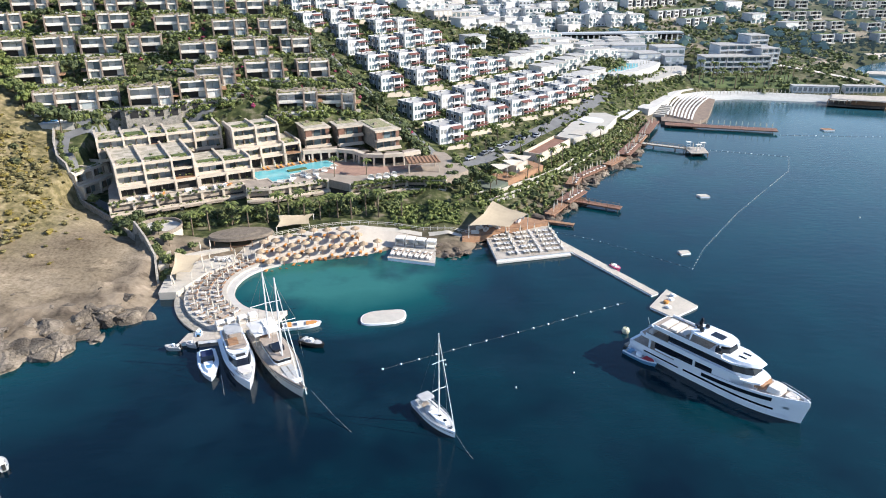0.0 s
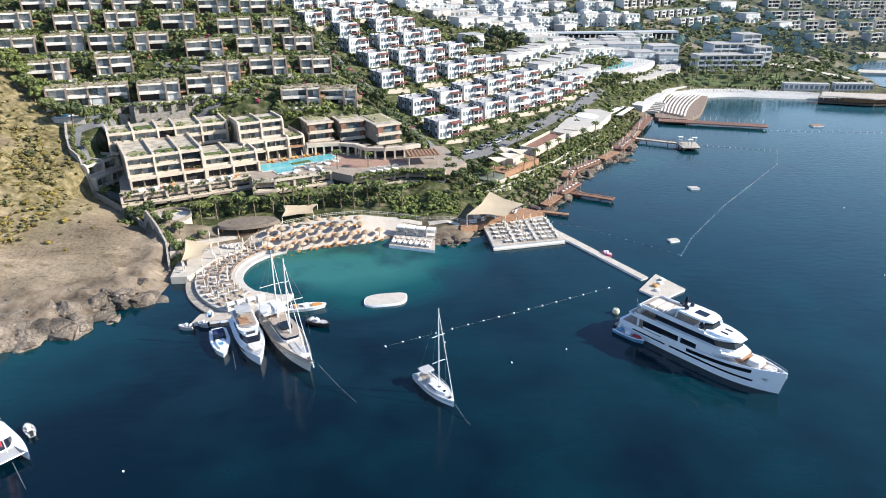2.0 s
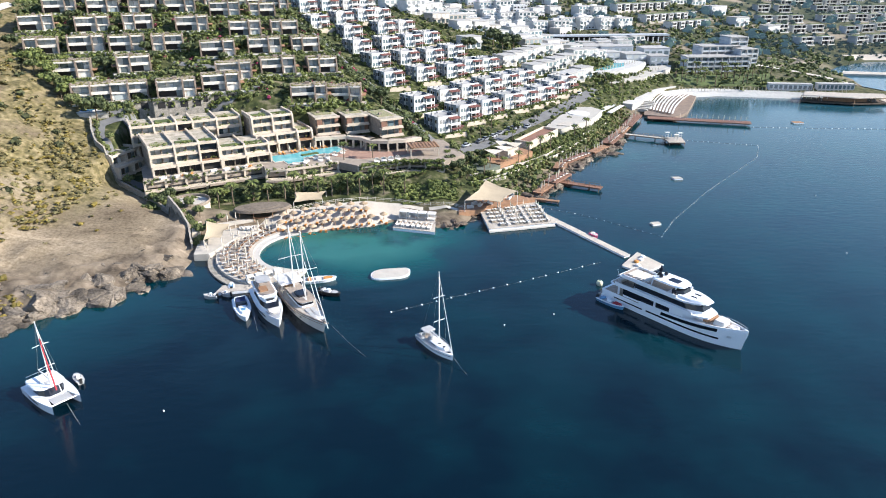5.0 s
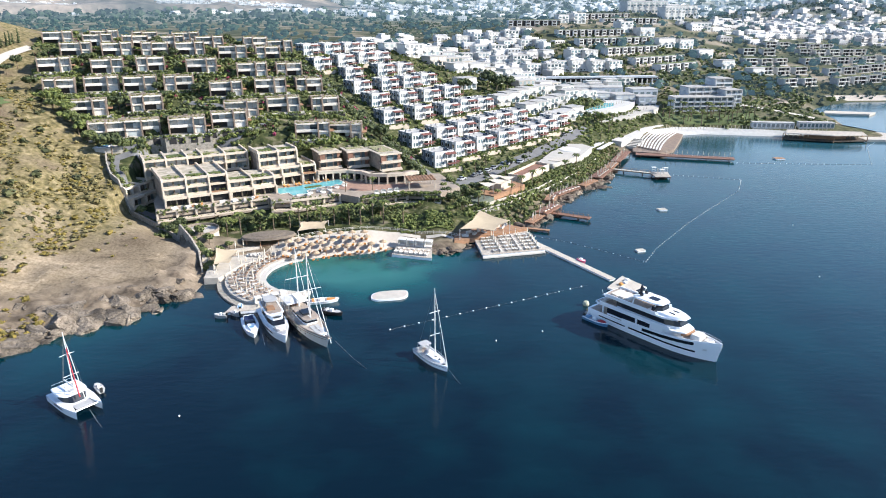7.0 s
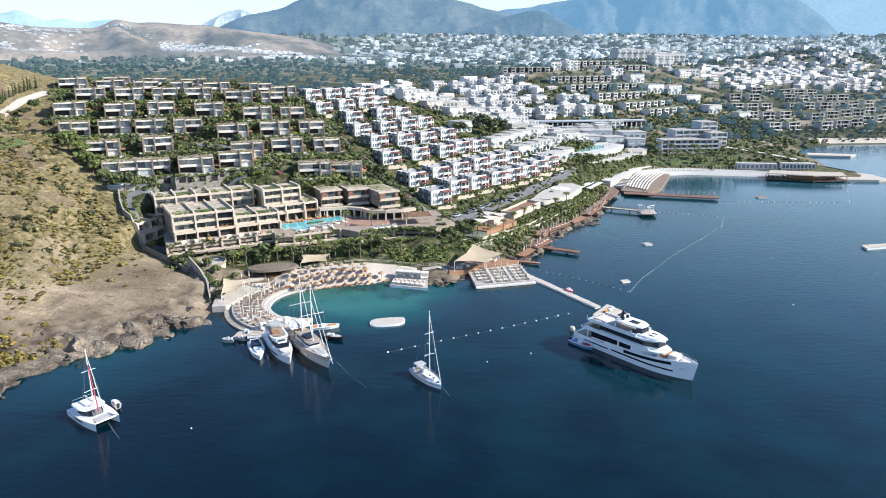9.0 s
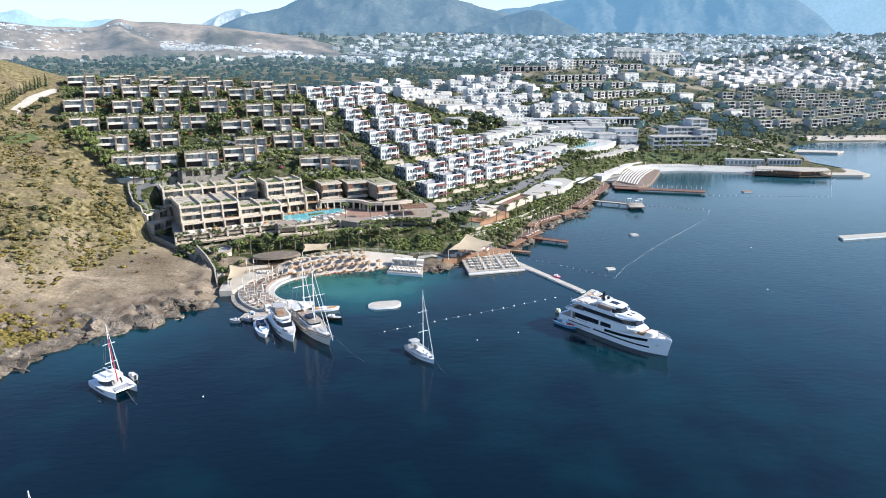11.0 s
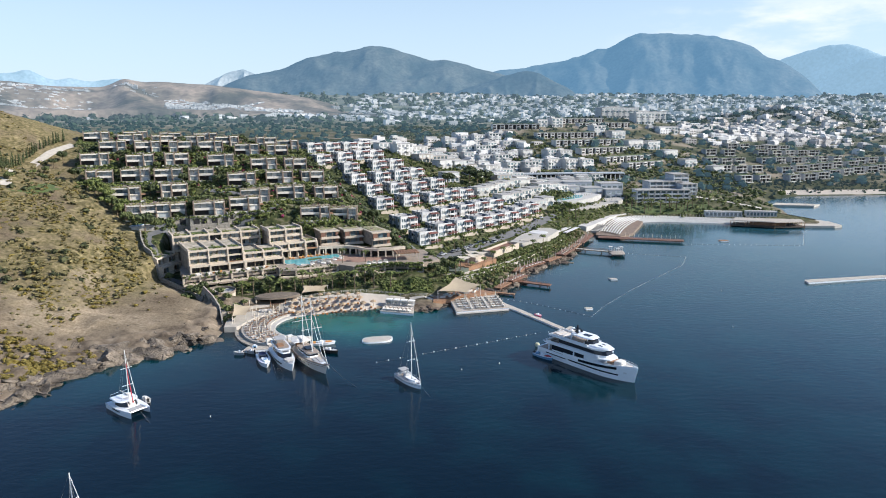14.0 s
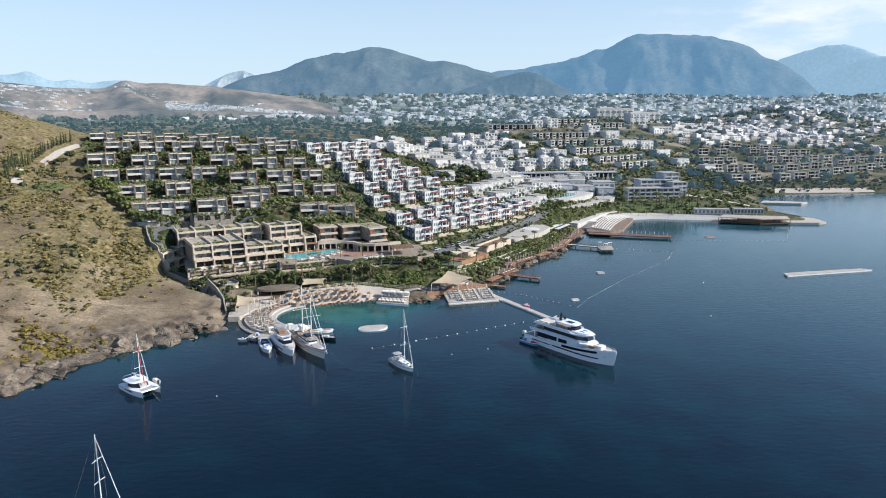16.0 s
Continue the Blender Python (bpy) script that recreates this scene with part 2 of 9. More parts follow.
M_VGLASS = glass_mat("curtained_glass", (0.16, 0.2, 0.205), 0.08, True)
M_ROOFGREEN = leaf_mat("roof_grasses", (0.27, 0.24, 0.09), (0.07, 0.085, 0.028))
M_TERRACE = mat("grey_terrace_render", (0.52, 0.52, 0.51), 0.9, var=0.15, scale=0.3, random_by=0.2)
M_PALEGREY = mat("pale_grey_stone", (0.6, 0.58, 0.54), 0.9, var=0.15, scale=0.4, random_by=0.2)
M_STONEPALE = mat("pale_stone", (0.5, 0.45, 0.39), 0.9, var=0.15, scale=0.4, random_by=0.25)
M_WHITE2 = mat("weathered_white", (0.66, 0.645, 0.62), 0.85, var=0.12, scale=0.3, random_by=0.15)
M_LAWN = mat("lawn", (0.1, 0.135, 0.04), 0.95, var=0.3, scale=0.4, fine=5)
M_CAR = mat("car_paint", (0.35, 0.36, 0.38), 0.3, var=0.05, random_by=0.8)
M_TYRE = mat("rubber", (0.02, 0.02, 0.02), 0.9)


def ground_mat():
    m = bpy.data.materials.new("dry_ground")
    m.use_nodes = True
    n, l = m.node_tree.nodes, m.node_tree.links
    p = n["Principled BSDF"]
    p.inputs["Roughness"].default_value, p.inputs["Specular IOR Level"].default_value = 0.95, 0.15
    g = n.new("ShaderNodeNewGeometry")

    def noise_at(scale, detail=6):
        t = n.new("ShaderNodeTexNoise")
        t.inputs["Scale"].default_value, t.inputs["Detail"].default_value = scale, detail
        l.new(g.outputs["Position"], t.inputs["Vector"])
        return t

    def ramp_of(t, stops):
        r = n.new("ShaderNodeValToRGB")
        e = r.color_ramp.elements
        while len(e) < len(stops):
            e.new(0.5)
        for k, (at, c) in zip(e, stops):
            k.position, k.color = at, (*c, 1)
        l.new(t.outputs["Fac"], r.inputs["Fac"])
        return r

    soil = ramp_of(noise_at(0.05, 8), [(0.3, (0.145, 0.112, 0.075)), (0.5, (0.24, 0.19, 0.13)), (0.7, (0.34, 0.275, 0.195))])
    grain = ramp_of(noise_at(1.3, 5), [(0.3, (0.62, 0.6, 0.56)), (0.6, (1.0, 1.0, 1.0))])
    mul = n.new("ShaderNodeMixRGB")
    mul.blend_type, mul.inputs["Fac"].default_value = "MULTIPLY", 1.0
    l.new(soil.outputs["Color"], mul.inputs["Color1"])
    l.new(grain.outputs["Color"], mul.inputs["Color2"])
    # dry grass in patches, thicker inland of the bare shore
    patch = ramp_of(noise_at(0.05, 10), [(0.33, (0, 0, 0)), (0.5, (0.95, 0.95, 0.95))])
    grass = ramp_of(noise_at(0.6, 8), [(0.32, (0.075, 0.068, 0.03)), (0.5, (0.16, 0.132, 0.06)), (0.68, (0.28, 0.225, 0.125))])
    mix, inland, thick = n.new("ShaderNodeMixRGB"), n.new("ShaderNodeAttribute"), n.new("ShaderNodeMath")
    inland.attribute_name, thick.operation = "inland", "MULTIPLY"
    l.new(patch.outputs["Color"], thick.inputs[0])
    l.new(inland.outputs["Fac"], thick.inputs[1])
    l.new(thick.outputs[0], mix.inputs["Fac"])
    l.new(mul.outputs["Color"], mix.inputs["Color1"])
    l.new(grass.outputs["Color"], mix.inputs["Color2"])
    last = mix.outputs["Color"]
    # land cover: bare rock at the shore, gardens, woods of the plain
    for cover, t, stops in (("rock", noise_at(0.22, 9), [(0.32, (0.072, 0.056, 0.041)), (0.48, (0.165, 0.13, 0.094)), (0.7, (0.28, 0.225, 0.165))]),
                            ("garden", noise_at(0.35, 6), [(0.35, (0.03, 0.04, 0.016)), (0.54, (0.075, 0.082, 0.032)), (0.7, (0.2, 0.17, 0.115))]),
                            ("wood", noise_at(0.03, 9), [(0.35, (0.035, 0.045, 0.022)), (0.52, (0.085, 0.085, 0.045)), (0.66, (0.25, 0.21, 0.155))])):
        a, m2 = n.new("ShaderNodeAttribute"), n.new("ShaderNodeMixRGB")
        a.attribute_name = cover
        l.new(a.outputs["Fac"], m2.inputs["Fac"])
        l.new(last, m2.inputs["Color1"])
        l.new(ramp_of(t, stops).outputs["Color"], m2.inputs["Color2"])
        last = m2.outputs["Color"]
    # pale ledges and dark joints that run along the slope
    for scale, lo, hi, dark, light in ((0.09, 0.56, 0.66, 1.0, 1.35), (0.16, 0.34, 0.43, 0.6, 1.0)):
        mp, t, r, mx = n.new("ShaderNodeMapping"), n.new("ShaderNodeTexNoise"), n.new("ShaderNodeMapRange"), n.new("ShaderNodeMixRGB")
        mp.inputs["Scale"].default_value, mp.inputs["Rotation"].default_value = (1, 2.6, 1), (0, 0, -0.5)
        t.inputs["Scale"].default_value, t.inputs["Detail"].default_value, t.inputs["Roughness"].default_value = scale, 9, 0.62
        l.new(g.outputs["Position"], mp.inputs["Vector"])
        l.new(mp.outputs["Vector"], t.inputs["Vector"])
        r.inputs["From Min"].default_value, r.inputs["From Max"].default_value = lo, hi
        r.inputs["To Min"].default_value, r.inputs["To Max"].default_value = dark, light
        l.new(t.outputs["Fac"], r.inputs["Value"])
        mx.blend_type, mx.inputs["Fac"].default_value = "MULTIPLY", 1.0
        l.new(last, mx.inputs["Color1"])
        l.new(r.outputs["Result"], mx.inputs["Color2"])
        last = mx.outputs["Color"]
    l.new(last, p.inputs["Base Color"])
    # haze over the far ground, put in as blue emission that grows with distance
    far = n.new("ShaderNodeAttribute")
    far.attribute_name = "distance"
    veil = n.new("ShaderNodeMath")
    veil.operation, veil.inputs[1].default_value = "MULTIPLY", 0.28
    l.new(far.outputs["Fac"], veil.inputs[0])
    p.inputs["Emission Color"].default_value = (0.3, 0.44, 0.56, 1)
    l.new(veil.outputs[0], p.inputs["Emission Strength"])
    b = n.new("ShaderNodeBump")
    b.inputs["Strength"].default_value, b.inputs["Distance"].default_value = 0.5, 0.5
    l.new(noise_at(0.9, 8).outputs["Fac"], b.inputs["Height"])
    l.new(b.outputs["Normal"], p.inputs["Normal"])
    return m


def water_mat():
    """Sea water: deep blue, greener over the pale sand of the cove, with patches of weed and small waves; paler in the
    east, where reflected light is put into the colour.
    """
    m = bpy.data.materials.new("sea_water")
    m.use_nodes = True
    n, l = m.node_tree.nodes, m.node_tree.links
    p = n["Principled BSDF"]
    p.inputs["Roughness"].default_value, p.inputs["IOR"].default_value = 0.1, 1.34
    g = n.new("ShaderNodeNewGeometry")

    def math_n(op, a, b=None):
        k = n.new("ShaderNodeMath")
        k.operation = op
        for i, v in enumerate((a, b)):
            if v is None:
                continue
            if isinstance(v, (int, float)):
                k.inputs[i].default_value = v
            else:
                l.new(v, k.inputs[i])
        return k.outputs[0]

    def noise_at(scale, detail=4, stretch=(1, 1, 1), turn=0.0):
        mp, t = n.new("ShaderNodeMapping"), n.new("ShaderNodeTexNoise")
        mp.inputs["Scale"].default_value, mp.inputs["Rotation"].default_value = stretch, (0, 0, turn)
        t.inputs["Scale"].default_value, t.inputs["Detail"].default_value = scale, detail
        l.new(g.outputs["Position"], mp.inputs["Vector"])
        l.new(mp.outputs["Vector"], t.inputs["Vector"])
        return t.outputs["Fac"]

    def spot(cx, cy, rx, ry, turn=0.0):
        """1 at the middle of an oval of shallow or brightened water, 0 at its rim."""
        mp = n.new("ShaderNodeMapping")
        mp.vector_type = "TEXTURE"
        mp.inputs["Location"].default_value, mp.inputs["Rotation"].default_value = (cx, cy, 0), (0, 0, turn)
        mp.inputs["Scale"].default_value = (rx, ry, 1)
        l.new(g.outputs["Position"], mp.inputs["Vector"])
        ln = n.new("ShaderNodeVectorMath")
        ln.operation = "LENGTH"
        l.new(mp.outputs["Vector"], ln.inputs[0])
        return math_n("MAXIMUM", math_n("SUBTRACT", 1.0, ln.outputs["Value"]), 0.0)

    wob = math_n("MULTIPLY", math_n("SUBTRACT", noise_at(0.06, 5), 0.5), 0.35)
    cove = math_n("MAXIMUM", spot(-14, 140, 44, 34), spot(-22, 146, 30, 20))
    # the widest oval, in the east, paints in the brighter sun-side water
    cove = math_n("MAXIMUM", math_n("MULTIPLY", cove, 1.5), math_n("MULTIPLY", math_n("MAXIMUM", math_n("MULTIPLY", spot(-76, 98, 46, 30, 0.7), 0.6), math_n("MAXIMUM", spot(96, 222, 60, 22, 0.95), math_n("MAXIMUM", spot(205, 300, 120, 90, -0.2), math_n("MULTIPLY", spot(230, 230, 320, 250, 0.3), 0.85)))), 0.5))
    cove = math_n("ADD", cove, wob)
    deep = n.new("ShaderNodeValToRGB")
    e = deep.color_ramp.elements
    e.new(0.4), e.new(0.8)
    for k, (at, c) in zip(e, ((0.0, (0.0, 0.0066, 0.0135)), (0.2, (0.001, 0.026, 0.036)), (0.58, (0.0015, 0.058, 0.058)), (1.0, (0.025, 0.125, 0.11)))):
        k.position, k.color = at, (*c, 1)
    l.new(cove, deep.inputs["Fac"])
    weed = n.new("ShaderNodeMapRange")
    weed.inputs["From Min"].default_value, weed.inputs["From Max"].default_value = 0.5, 0.62
    weed.inputs["To Min"].default_value, weed.inputs["To Max"].default_value = 0.0, 0.6
    l.new(noise_at(0.045, 5), weed.inputs["Value"])
    near = math_n("MINIMUM", math_n("MULTIPLY", math_n("MAXIMUM", spot(-10, 130, 120, 80), spot(95, 215, 90, 60, 0.9)), 2.0), 1.0)
    mix = n.new("ShaderNodeMixRGB")
    l.new(math_n("MULTIPLY", weed.outputs["Result"], near), mix.inputs["Fac"])
    l.new(deep.outputs["Color"], mix.inputs["Color1"])
    mix.inputs["Color2"].default_value = (0.004, 0.02, 0.032, 1)
    bay = n.new("ShaderNodeMixRGB")      # far bay paler: the bright haze it reflects, put into the base colour
    l.new(math_n("MINIMUM", math_n("MULTIPLY", spot(360, 390, 360, 230, -0.35), 1.2), 0.8), bay.inputs["Fac"])
    l.new(mix.outputs["Color"], bay.inputs["Color1"])
    bay.inputs["Color2"].default_value = (0.025, 0.1, 0.145, 1)
    l.new(bay.outputs["Color"], p.inputs["Base Color"])
    b1, b2 = n.new("ShaderNodeBump"), n.new("ShaderNodeBump")
    b1.inputs["Strength"].default_value, b1.inputs["Distance"].default_value = 0.16, 0.1
    b2.inputs["Strength"].default_value, b2.inputs["Distance"].default_value = 0.16, 0.35
    l.new(noise_at(1.4, 3, (1, 2.2, 1), 0.5), b1.inputs["Height"])
    l.new(noise_at(0.3, 4, (1, 2.0, 1), 0.35), b2.inputs["Height"])
    l.new(b2.outputs["Normal"], b1.inputs["Normal"])
    l.new(b1.outputs["Normal"], p.inputs["Normal"])
    return m


def haze_mat(name, near_c, dark_c, glow, strength):
    """A far surface; the bright air before it is put in as a bluish glow."""
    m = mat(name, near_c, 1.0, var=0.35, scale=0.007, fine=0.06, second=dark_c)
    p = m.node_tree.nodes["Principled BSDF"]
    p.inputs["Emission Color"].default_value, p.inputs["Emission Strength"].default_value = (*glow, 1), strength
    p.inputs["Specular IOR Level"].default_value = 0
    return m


# ---- building blocks ----
class Shape:
    """Collects corners and faces of one mesh."""

    def __init__(self):
        self.v, self.f = [], []

    def add(self, verts, faces):
        k = len(self.v)
        self.v += [tuple(p) for p in verts]
        self.f += [tuple(k + i for i in f) for f in faces]
        return self

    def box(self, x0, x1, y0, y1, z0, z1, m=None):
        c = [Vector(p) for p in ((x0, y0, z0), (x1, y0, z0), (x1, y1, z0), (x0, y1, z0), (x0, y0, z1), (x1, y0, z1), (x1, y1, z1), (x0, y1, z1))]
        if m:
            c = [m @ p for p in c]
        return self.add(c, ((3, 2, 1, 0), (4, 5, 6, 7), (0, 1, 5, 4), (1, 2, 6, 5), (2, 3, 7, 6), (3, 0, 4, 7)))

    def prism(self, ring, z0, z1, top=None):
        """A flat outline raised from z0 to z1; top: another outline for its upper edge."""
        n, top = len(ring), top or ring
        return self.add([(*p[:2], z0) for p in ring] + [(*p[:2], z1) for p in top],
                        [tuple(range(n - 1, -1, -1)), tuple(range(n, 2 * n))] + [(i, (i + 1) % n, n + (i + 1) % n, n + i) for i in range(n)])

    def tube(self, pts, r, n=6, r1=None):
        """A round bar along points; r1: its radius at the end."""
        pts, rings = [Vector(p) for p in pts], []
        for i, p in enumerate(pts):
            d = (pts[min(i + 1, len(pts) - 1)] - pts[max(i - 1, 0)]).normalized()
            a = d.cross(Vector((0, 0, 1)) if abs(d.z) < 0.9 else Vector((1, 0, 0))).normalized()
            b = d.cross(a)
            k = r + ((r1 if r1 is not None else r) - r) * i / max(len(pts) - 1, 1)
            rings.append([p + (a * math.cos(t) + b * math.sin(t)) * k for t in (2 * math.pi * j / n for j in range(n))])
        f = [(i * n + j, i * n + (j + 1) % n, (i + 1) * n + (j + 1) % n, (i + 1) * n + j) for i in range(len(pts) - 1) for j in range(n)]
        f += [tuple(range(n - 1, -1, -1)), tuple((len(pts) - 1) * n + j for j in range(n))]
        return self.add([p for ring in rings for p in ring], f)

    def lathe(self, profile, n=12, m=None):
        """A turned shape from (radius, height) pairs."""
        v = [Vector((r * math.cos(2 * math.pi * j / n), r * math.sin(2 * math.pi * j / n), z)) for r, z in profile for j in range(n)]
        f = [(i * n + j, i * n + (j + 1) % n, (i + 1) * n + (j + 1) % n, (i + 1) * n + j) for i in range(len(profile) - 1) for j in range(n)]
        f += [tuple(range(n - 1, -1, -1)), tuple((len(profile) - 1) * n + j for j in range(n))]
        return self.add([m @ p for p in v] if m else v, f)

    def mesh(self, name, material):
        me = bpy.data.meshes.new(name)
        me.from_pydata(self.v, [], self.f)
        me.materials.append(material)
        me.update()
        return me


def part(name, shape, material, parent=None, label="", at=None):
    """Links a shape as one mesh object under a thing or a part."""
    me = shape if isinstance(shape, bpy.types.Mesh) else shape.mesh(name, material)
    ob = new(name, me)
    ob.parent = parent
    if at is not None:
        ob.matrix_basis = at
    return tagged(ob, label)


def thing(name, label, category, at=None, group="", kind=""):
    ob = new(name)
    ob.empty_display_size = 0.5
    if at is not None:
        ob.matrix_basis = at
    return tagged(ob, label, category, group, kind)


def single(name, shape, material, label, category, at=None, group="", kind=""):
    ob = part(name, shape, material, None, label, at)
    return tagged(ob, label, category, group, kind)


def box(x0, x1, y0, y1, z0, z1):
    return Shape().box(x0, x1, y0, y1, z0, z1)


CLUMPS = {}


def clump_forms(leaves, size):
    """Twelve rounded heaps of small leaf blades round a darker core, one unit wide."""
    if (leaves, size) not in CLUMPS:
        g, forms = random.Random(leaves), []
        for _ in range(12):
            s = Shape()
            for _ in range(leaves + (8 if leaves > 7 else 2)):
                d = Vector((g.gauss(0, 1), g.gauss(0, 1), g.gauss(0.25, 1))).normalized()
                c = d * g.uniform(0.55, 1.0)
                a = (d.orthogonal().normalized() + d * g.uniform(-0.5, 0.5)).normalized()
                b = d.cross(a).normalized()
                k, t = size * g.uniform(0.45, 1.15), g.uniform(0, 6.28)
                a, b = a * math.cos(t) + b * math.sin(t), b * math.cos(t) - a * math.sin(t)
                s.add((c - a * k, c + b * k * 0.7 - d * k * 0.3, c + a * k, c - b * k * 0.7 + d * k * 0.25), ((0, 1, 2, 3),))
            k = len(s.v)
            s.lathe(((0.4, -0.75), (0.66, 0.0), (0.2, 0.62)), 5)
            s.v[k:] = [tuple(c * g.uniform(0.7, 1.25) for c in p) for p in s.v[k:]]
            forms.append((np.array(s.v), s.f))
        CLUMPS[(leaves, size)] = forms
    return CLUMPS[(leaves, size)]


def clump(shape, x, y, z, r, rng, h=None, leaves=14, size=0.45):
    """Adds a bush or a part of a crown."""
    v, f = rng.choice(clump_forms(leaves, size))
    t = rng.uniform(0, 6.28)
    c, s = r * math.cos(t), r * math.sin(t)
    w = np.stack((x + c * v[:, 0] - s * v[:, 1], y + s * v[:, 0] + c * v[:, 1], z + (h or r) * v[:, 2]), 1)
    k = len(shape.v)
    shape.v += w.tolist()
    shape.f += [tuple([k + i for i in q]) for q in f]
# ---- lie of the land ----
# shoreline, walked with the land on the left-hand side, from the far west round the bay to the far east
SHORE = [(-3000, -200), (-400, 20), (-220, 40), (-130, 52), (-102, 68), (-98, 78), (-96, 88), (-92, 96), (-80, 102), (-72, 108),
         (-64, 118), (-57, 122), (-56, 130), (-50, 142), (-41, 146), (-36, 143), (-31, 147), (-21, 149), (-9, 151), (-2, 155),
         (8, 155), (12, 147), (19, 149), (24, 160), (38, 168), (43, 176), (54, 185), (60, 195), (70, 212), (88, 229),
         (103, 259), (113, 283), (124, 297), (140, 312), (158, 336), (174, 344), (190, 346), (228, 335), (262, 318)]
SHORE2 = [(290, 316), (298, 332), (290, 360), (306, 400), (310, 432), (330, 452), (366, 474), (454, 476), (620, 490), (1500, 560),
          (6000, 900), (6000, 9000), (-3000, 9000)]
LAND = np.array(SHORE + SHORE2, float)


EDGES = [(*a, *b) for a, b in zip(LAND.tolist(), np.roll(LAND, -1, 0).tolist())]


def one_shore_distance(x, y):
    best, inside = 1e18, False
    for ax, ay, bx, by in EDGES:
        dx, dy = bx - ax, by - ay
        k = min(1.0, max(0.0, ((x - ax) * dx + (y - ay) * dy) / (dx * dx + dy * dy)))
        best = min(best, (x - ax - k * dx) ** 2 + (y - ay - k * dy) ** 2)
        if (ay > y) != (by > y) and x < (bx - ax) * (y - ay) / (by - ay) + ax:
            inside = not inside
    return math.sqrt(best) if inside else -math.sqrt(best)


def shore_distance(x, y):
    """Metres from the shoreline, positive on land."""
    if np.ndim(x) == 0:
        return one_shore_distance(float(x), float(y))
    x, y = np.asarray(x, float), np.asarray(y, float)
    best, inside = np.full(x.shape, 1e9), np.zeros(x.shape, bool)
    for (ax, ay), (bx, by) in zip(LAND, np.roll(LAND, -1, 0)):
        dx, dy = bx - ax, by - ay
        k = np.clip(((x - ax) * dx + (y - ay) * dy) / (dx * dx + dy * dy), 0, 1)
        best = np.minimum(best, np.hypot(x - ax - k * dx, y - ay - k * dy))
        if ay != by:
            inside ^= ((ay > y) != (by > y)) & (x < (bx - ax) * (y - ay) / (by - ay) + ax)
    return np.where(inside, best, -best)


def bump(x, y, cx, cy, rx, ry, h):
    return h * np.exp(-((x - cx) / rx) ** 2 - ((y - cy) / ry) ** 2)


def smin(a, b, k):
    return -k * np.logaddexp(-a / k, -b / k)


def smax(a, b, k):
    return k * np.logaddexp(a / k, b / k)


def step(a, b, v):
    v = np.clip((v - a) / (b - a), 0, 1)
    return v * v * (3 - 2 * v)


# the western edge of the villa gardens, and the boundary wall below the slope
EDGE_Y, EDGE_X = [203, 215, 240, 262, 300, 340], [-107, -115, -134, -152, -172, -180]
WALL_Y = [135, 143, 150, 158.6, 168.6, 176.5, 182, 188, 195, 203, 215]
WALL_X = [-57.4, -60, -64.5, -70.5, -79.5, -88, -94, -100, -103.5, -106.5, -112]


def gz(x, y):
    """Height of the ground."""
    x, y = np.asarray(x, float), np.asarray(y, float)
    d = shore_distance(x, y)
    u = x - 14 + 0.5 * (y - 225)
    hill = 9.5 + 0.3 * (y - 225) + np.where(u < 0, 19 * (1 - np.exp(np.minimum(u, 0) / 32)), -0.2 * u)
    hill = smin(hill, 55 + 0 * y, 3)
    back = 42 + 3 * (y - 500) / 1000 + 95 * step(1700, 3500, y)
    hill = hill + (np.minimum(back, 46) - 0.32 * np.maximum(x - 10, 0) - hill) * step(345, 480, y)
    low = 1.5 + 45 * (1 - np.exp(-np.maximum(d, 0) / 330))
    low = low + bump(x, y, 190, 660, 170, 120, 24) + bump(x, y, 520, 960, 260, 200, 22)
    z = smax(hill, low, 2.5)
    west = 0.3 * np.maximum(d, 0) + bump(x, y, -300, 340, 110, 90, 16)
    z = z + (west - z) * (1 - step(-130, -96, x + 0.12 * (y - 200))) * (1 - step(215, 262, y + 0.2 * (x + 130)))
    z = z + bump(x, y, -290, 330, 90, 120, 14) + bump(x, y, -226, 302, 36, 52, 15)
    wall_x = np.interp(y, WALL_Y, WALL_X)
    site = 3 + 0.13 * (y - 158) + 40 * step(214, 234, y) + 60 * step(8, 24, x) + np.where(x < wall_x - 1, 0.5 * np.maximum(156 - y, 0), 60 * (1 - step(150, 158, y)))
    upper = step(170, 184, y)
    site = site + upper * 60 * step(92, 104, -x) + (1 - upper) * 0.42 * np.maximum(wall_x - 2 - x, 0)
    z = smin(z, site, 1.0)
    z = z + (np.maximum(back, 30) - z) * step(620, 1100, y)
    z = z + bump(x, y, 290, 800, 130, 110, 26) + bump(x, y, 700, 1060, 150, 130, 34) + bump(x, y, 145, 680, 60, 50, 5)
    rise = np.where(x < -62, 0.45, 0.3)
    return np.where(d > 0, smin(z, 0.3 + rise * d + 0.012 * d * d, 1.0), np.maximum(0.25 * d, -5) - 0.1)


def axis(knots):
    """Grid lines from (start, spacing) pairs up to the last start."""
    out = []
    for (a, s), (b, s2) in zip(knots, knots[1:]):
        n = max(1, round((b - a) / ((s + s2) / 2)))
        for i in range(n):
            t = i / n
            out.append(a + (b - a) * (t * s + t * t * (s2 - s) / 2) / ((s + s2) / 2))
    return np.array(out + [knots[-1][0]])


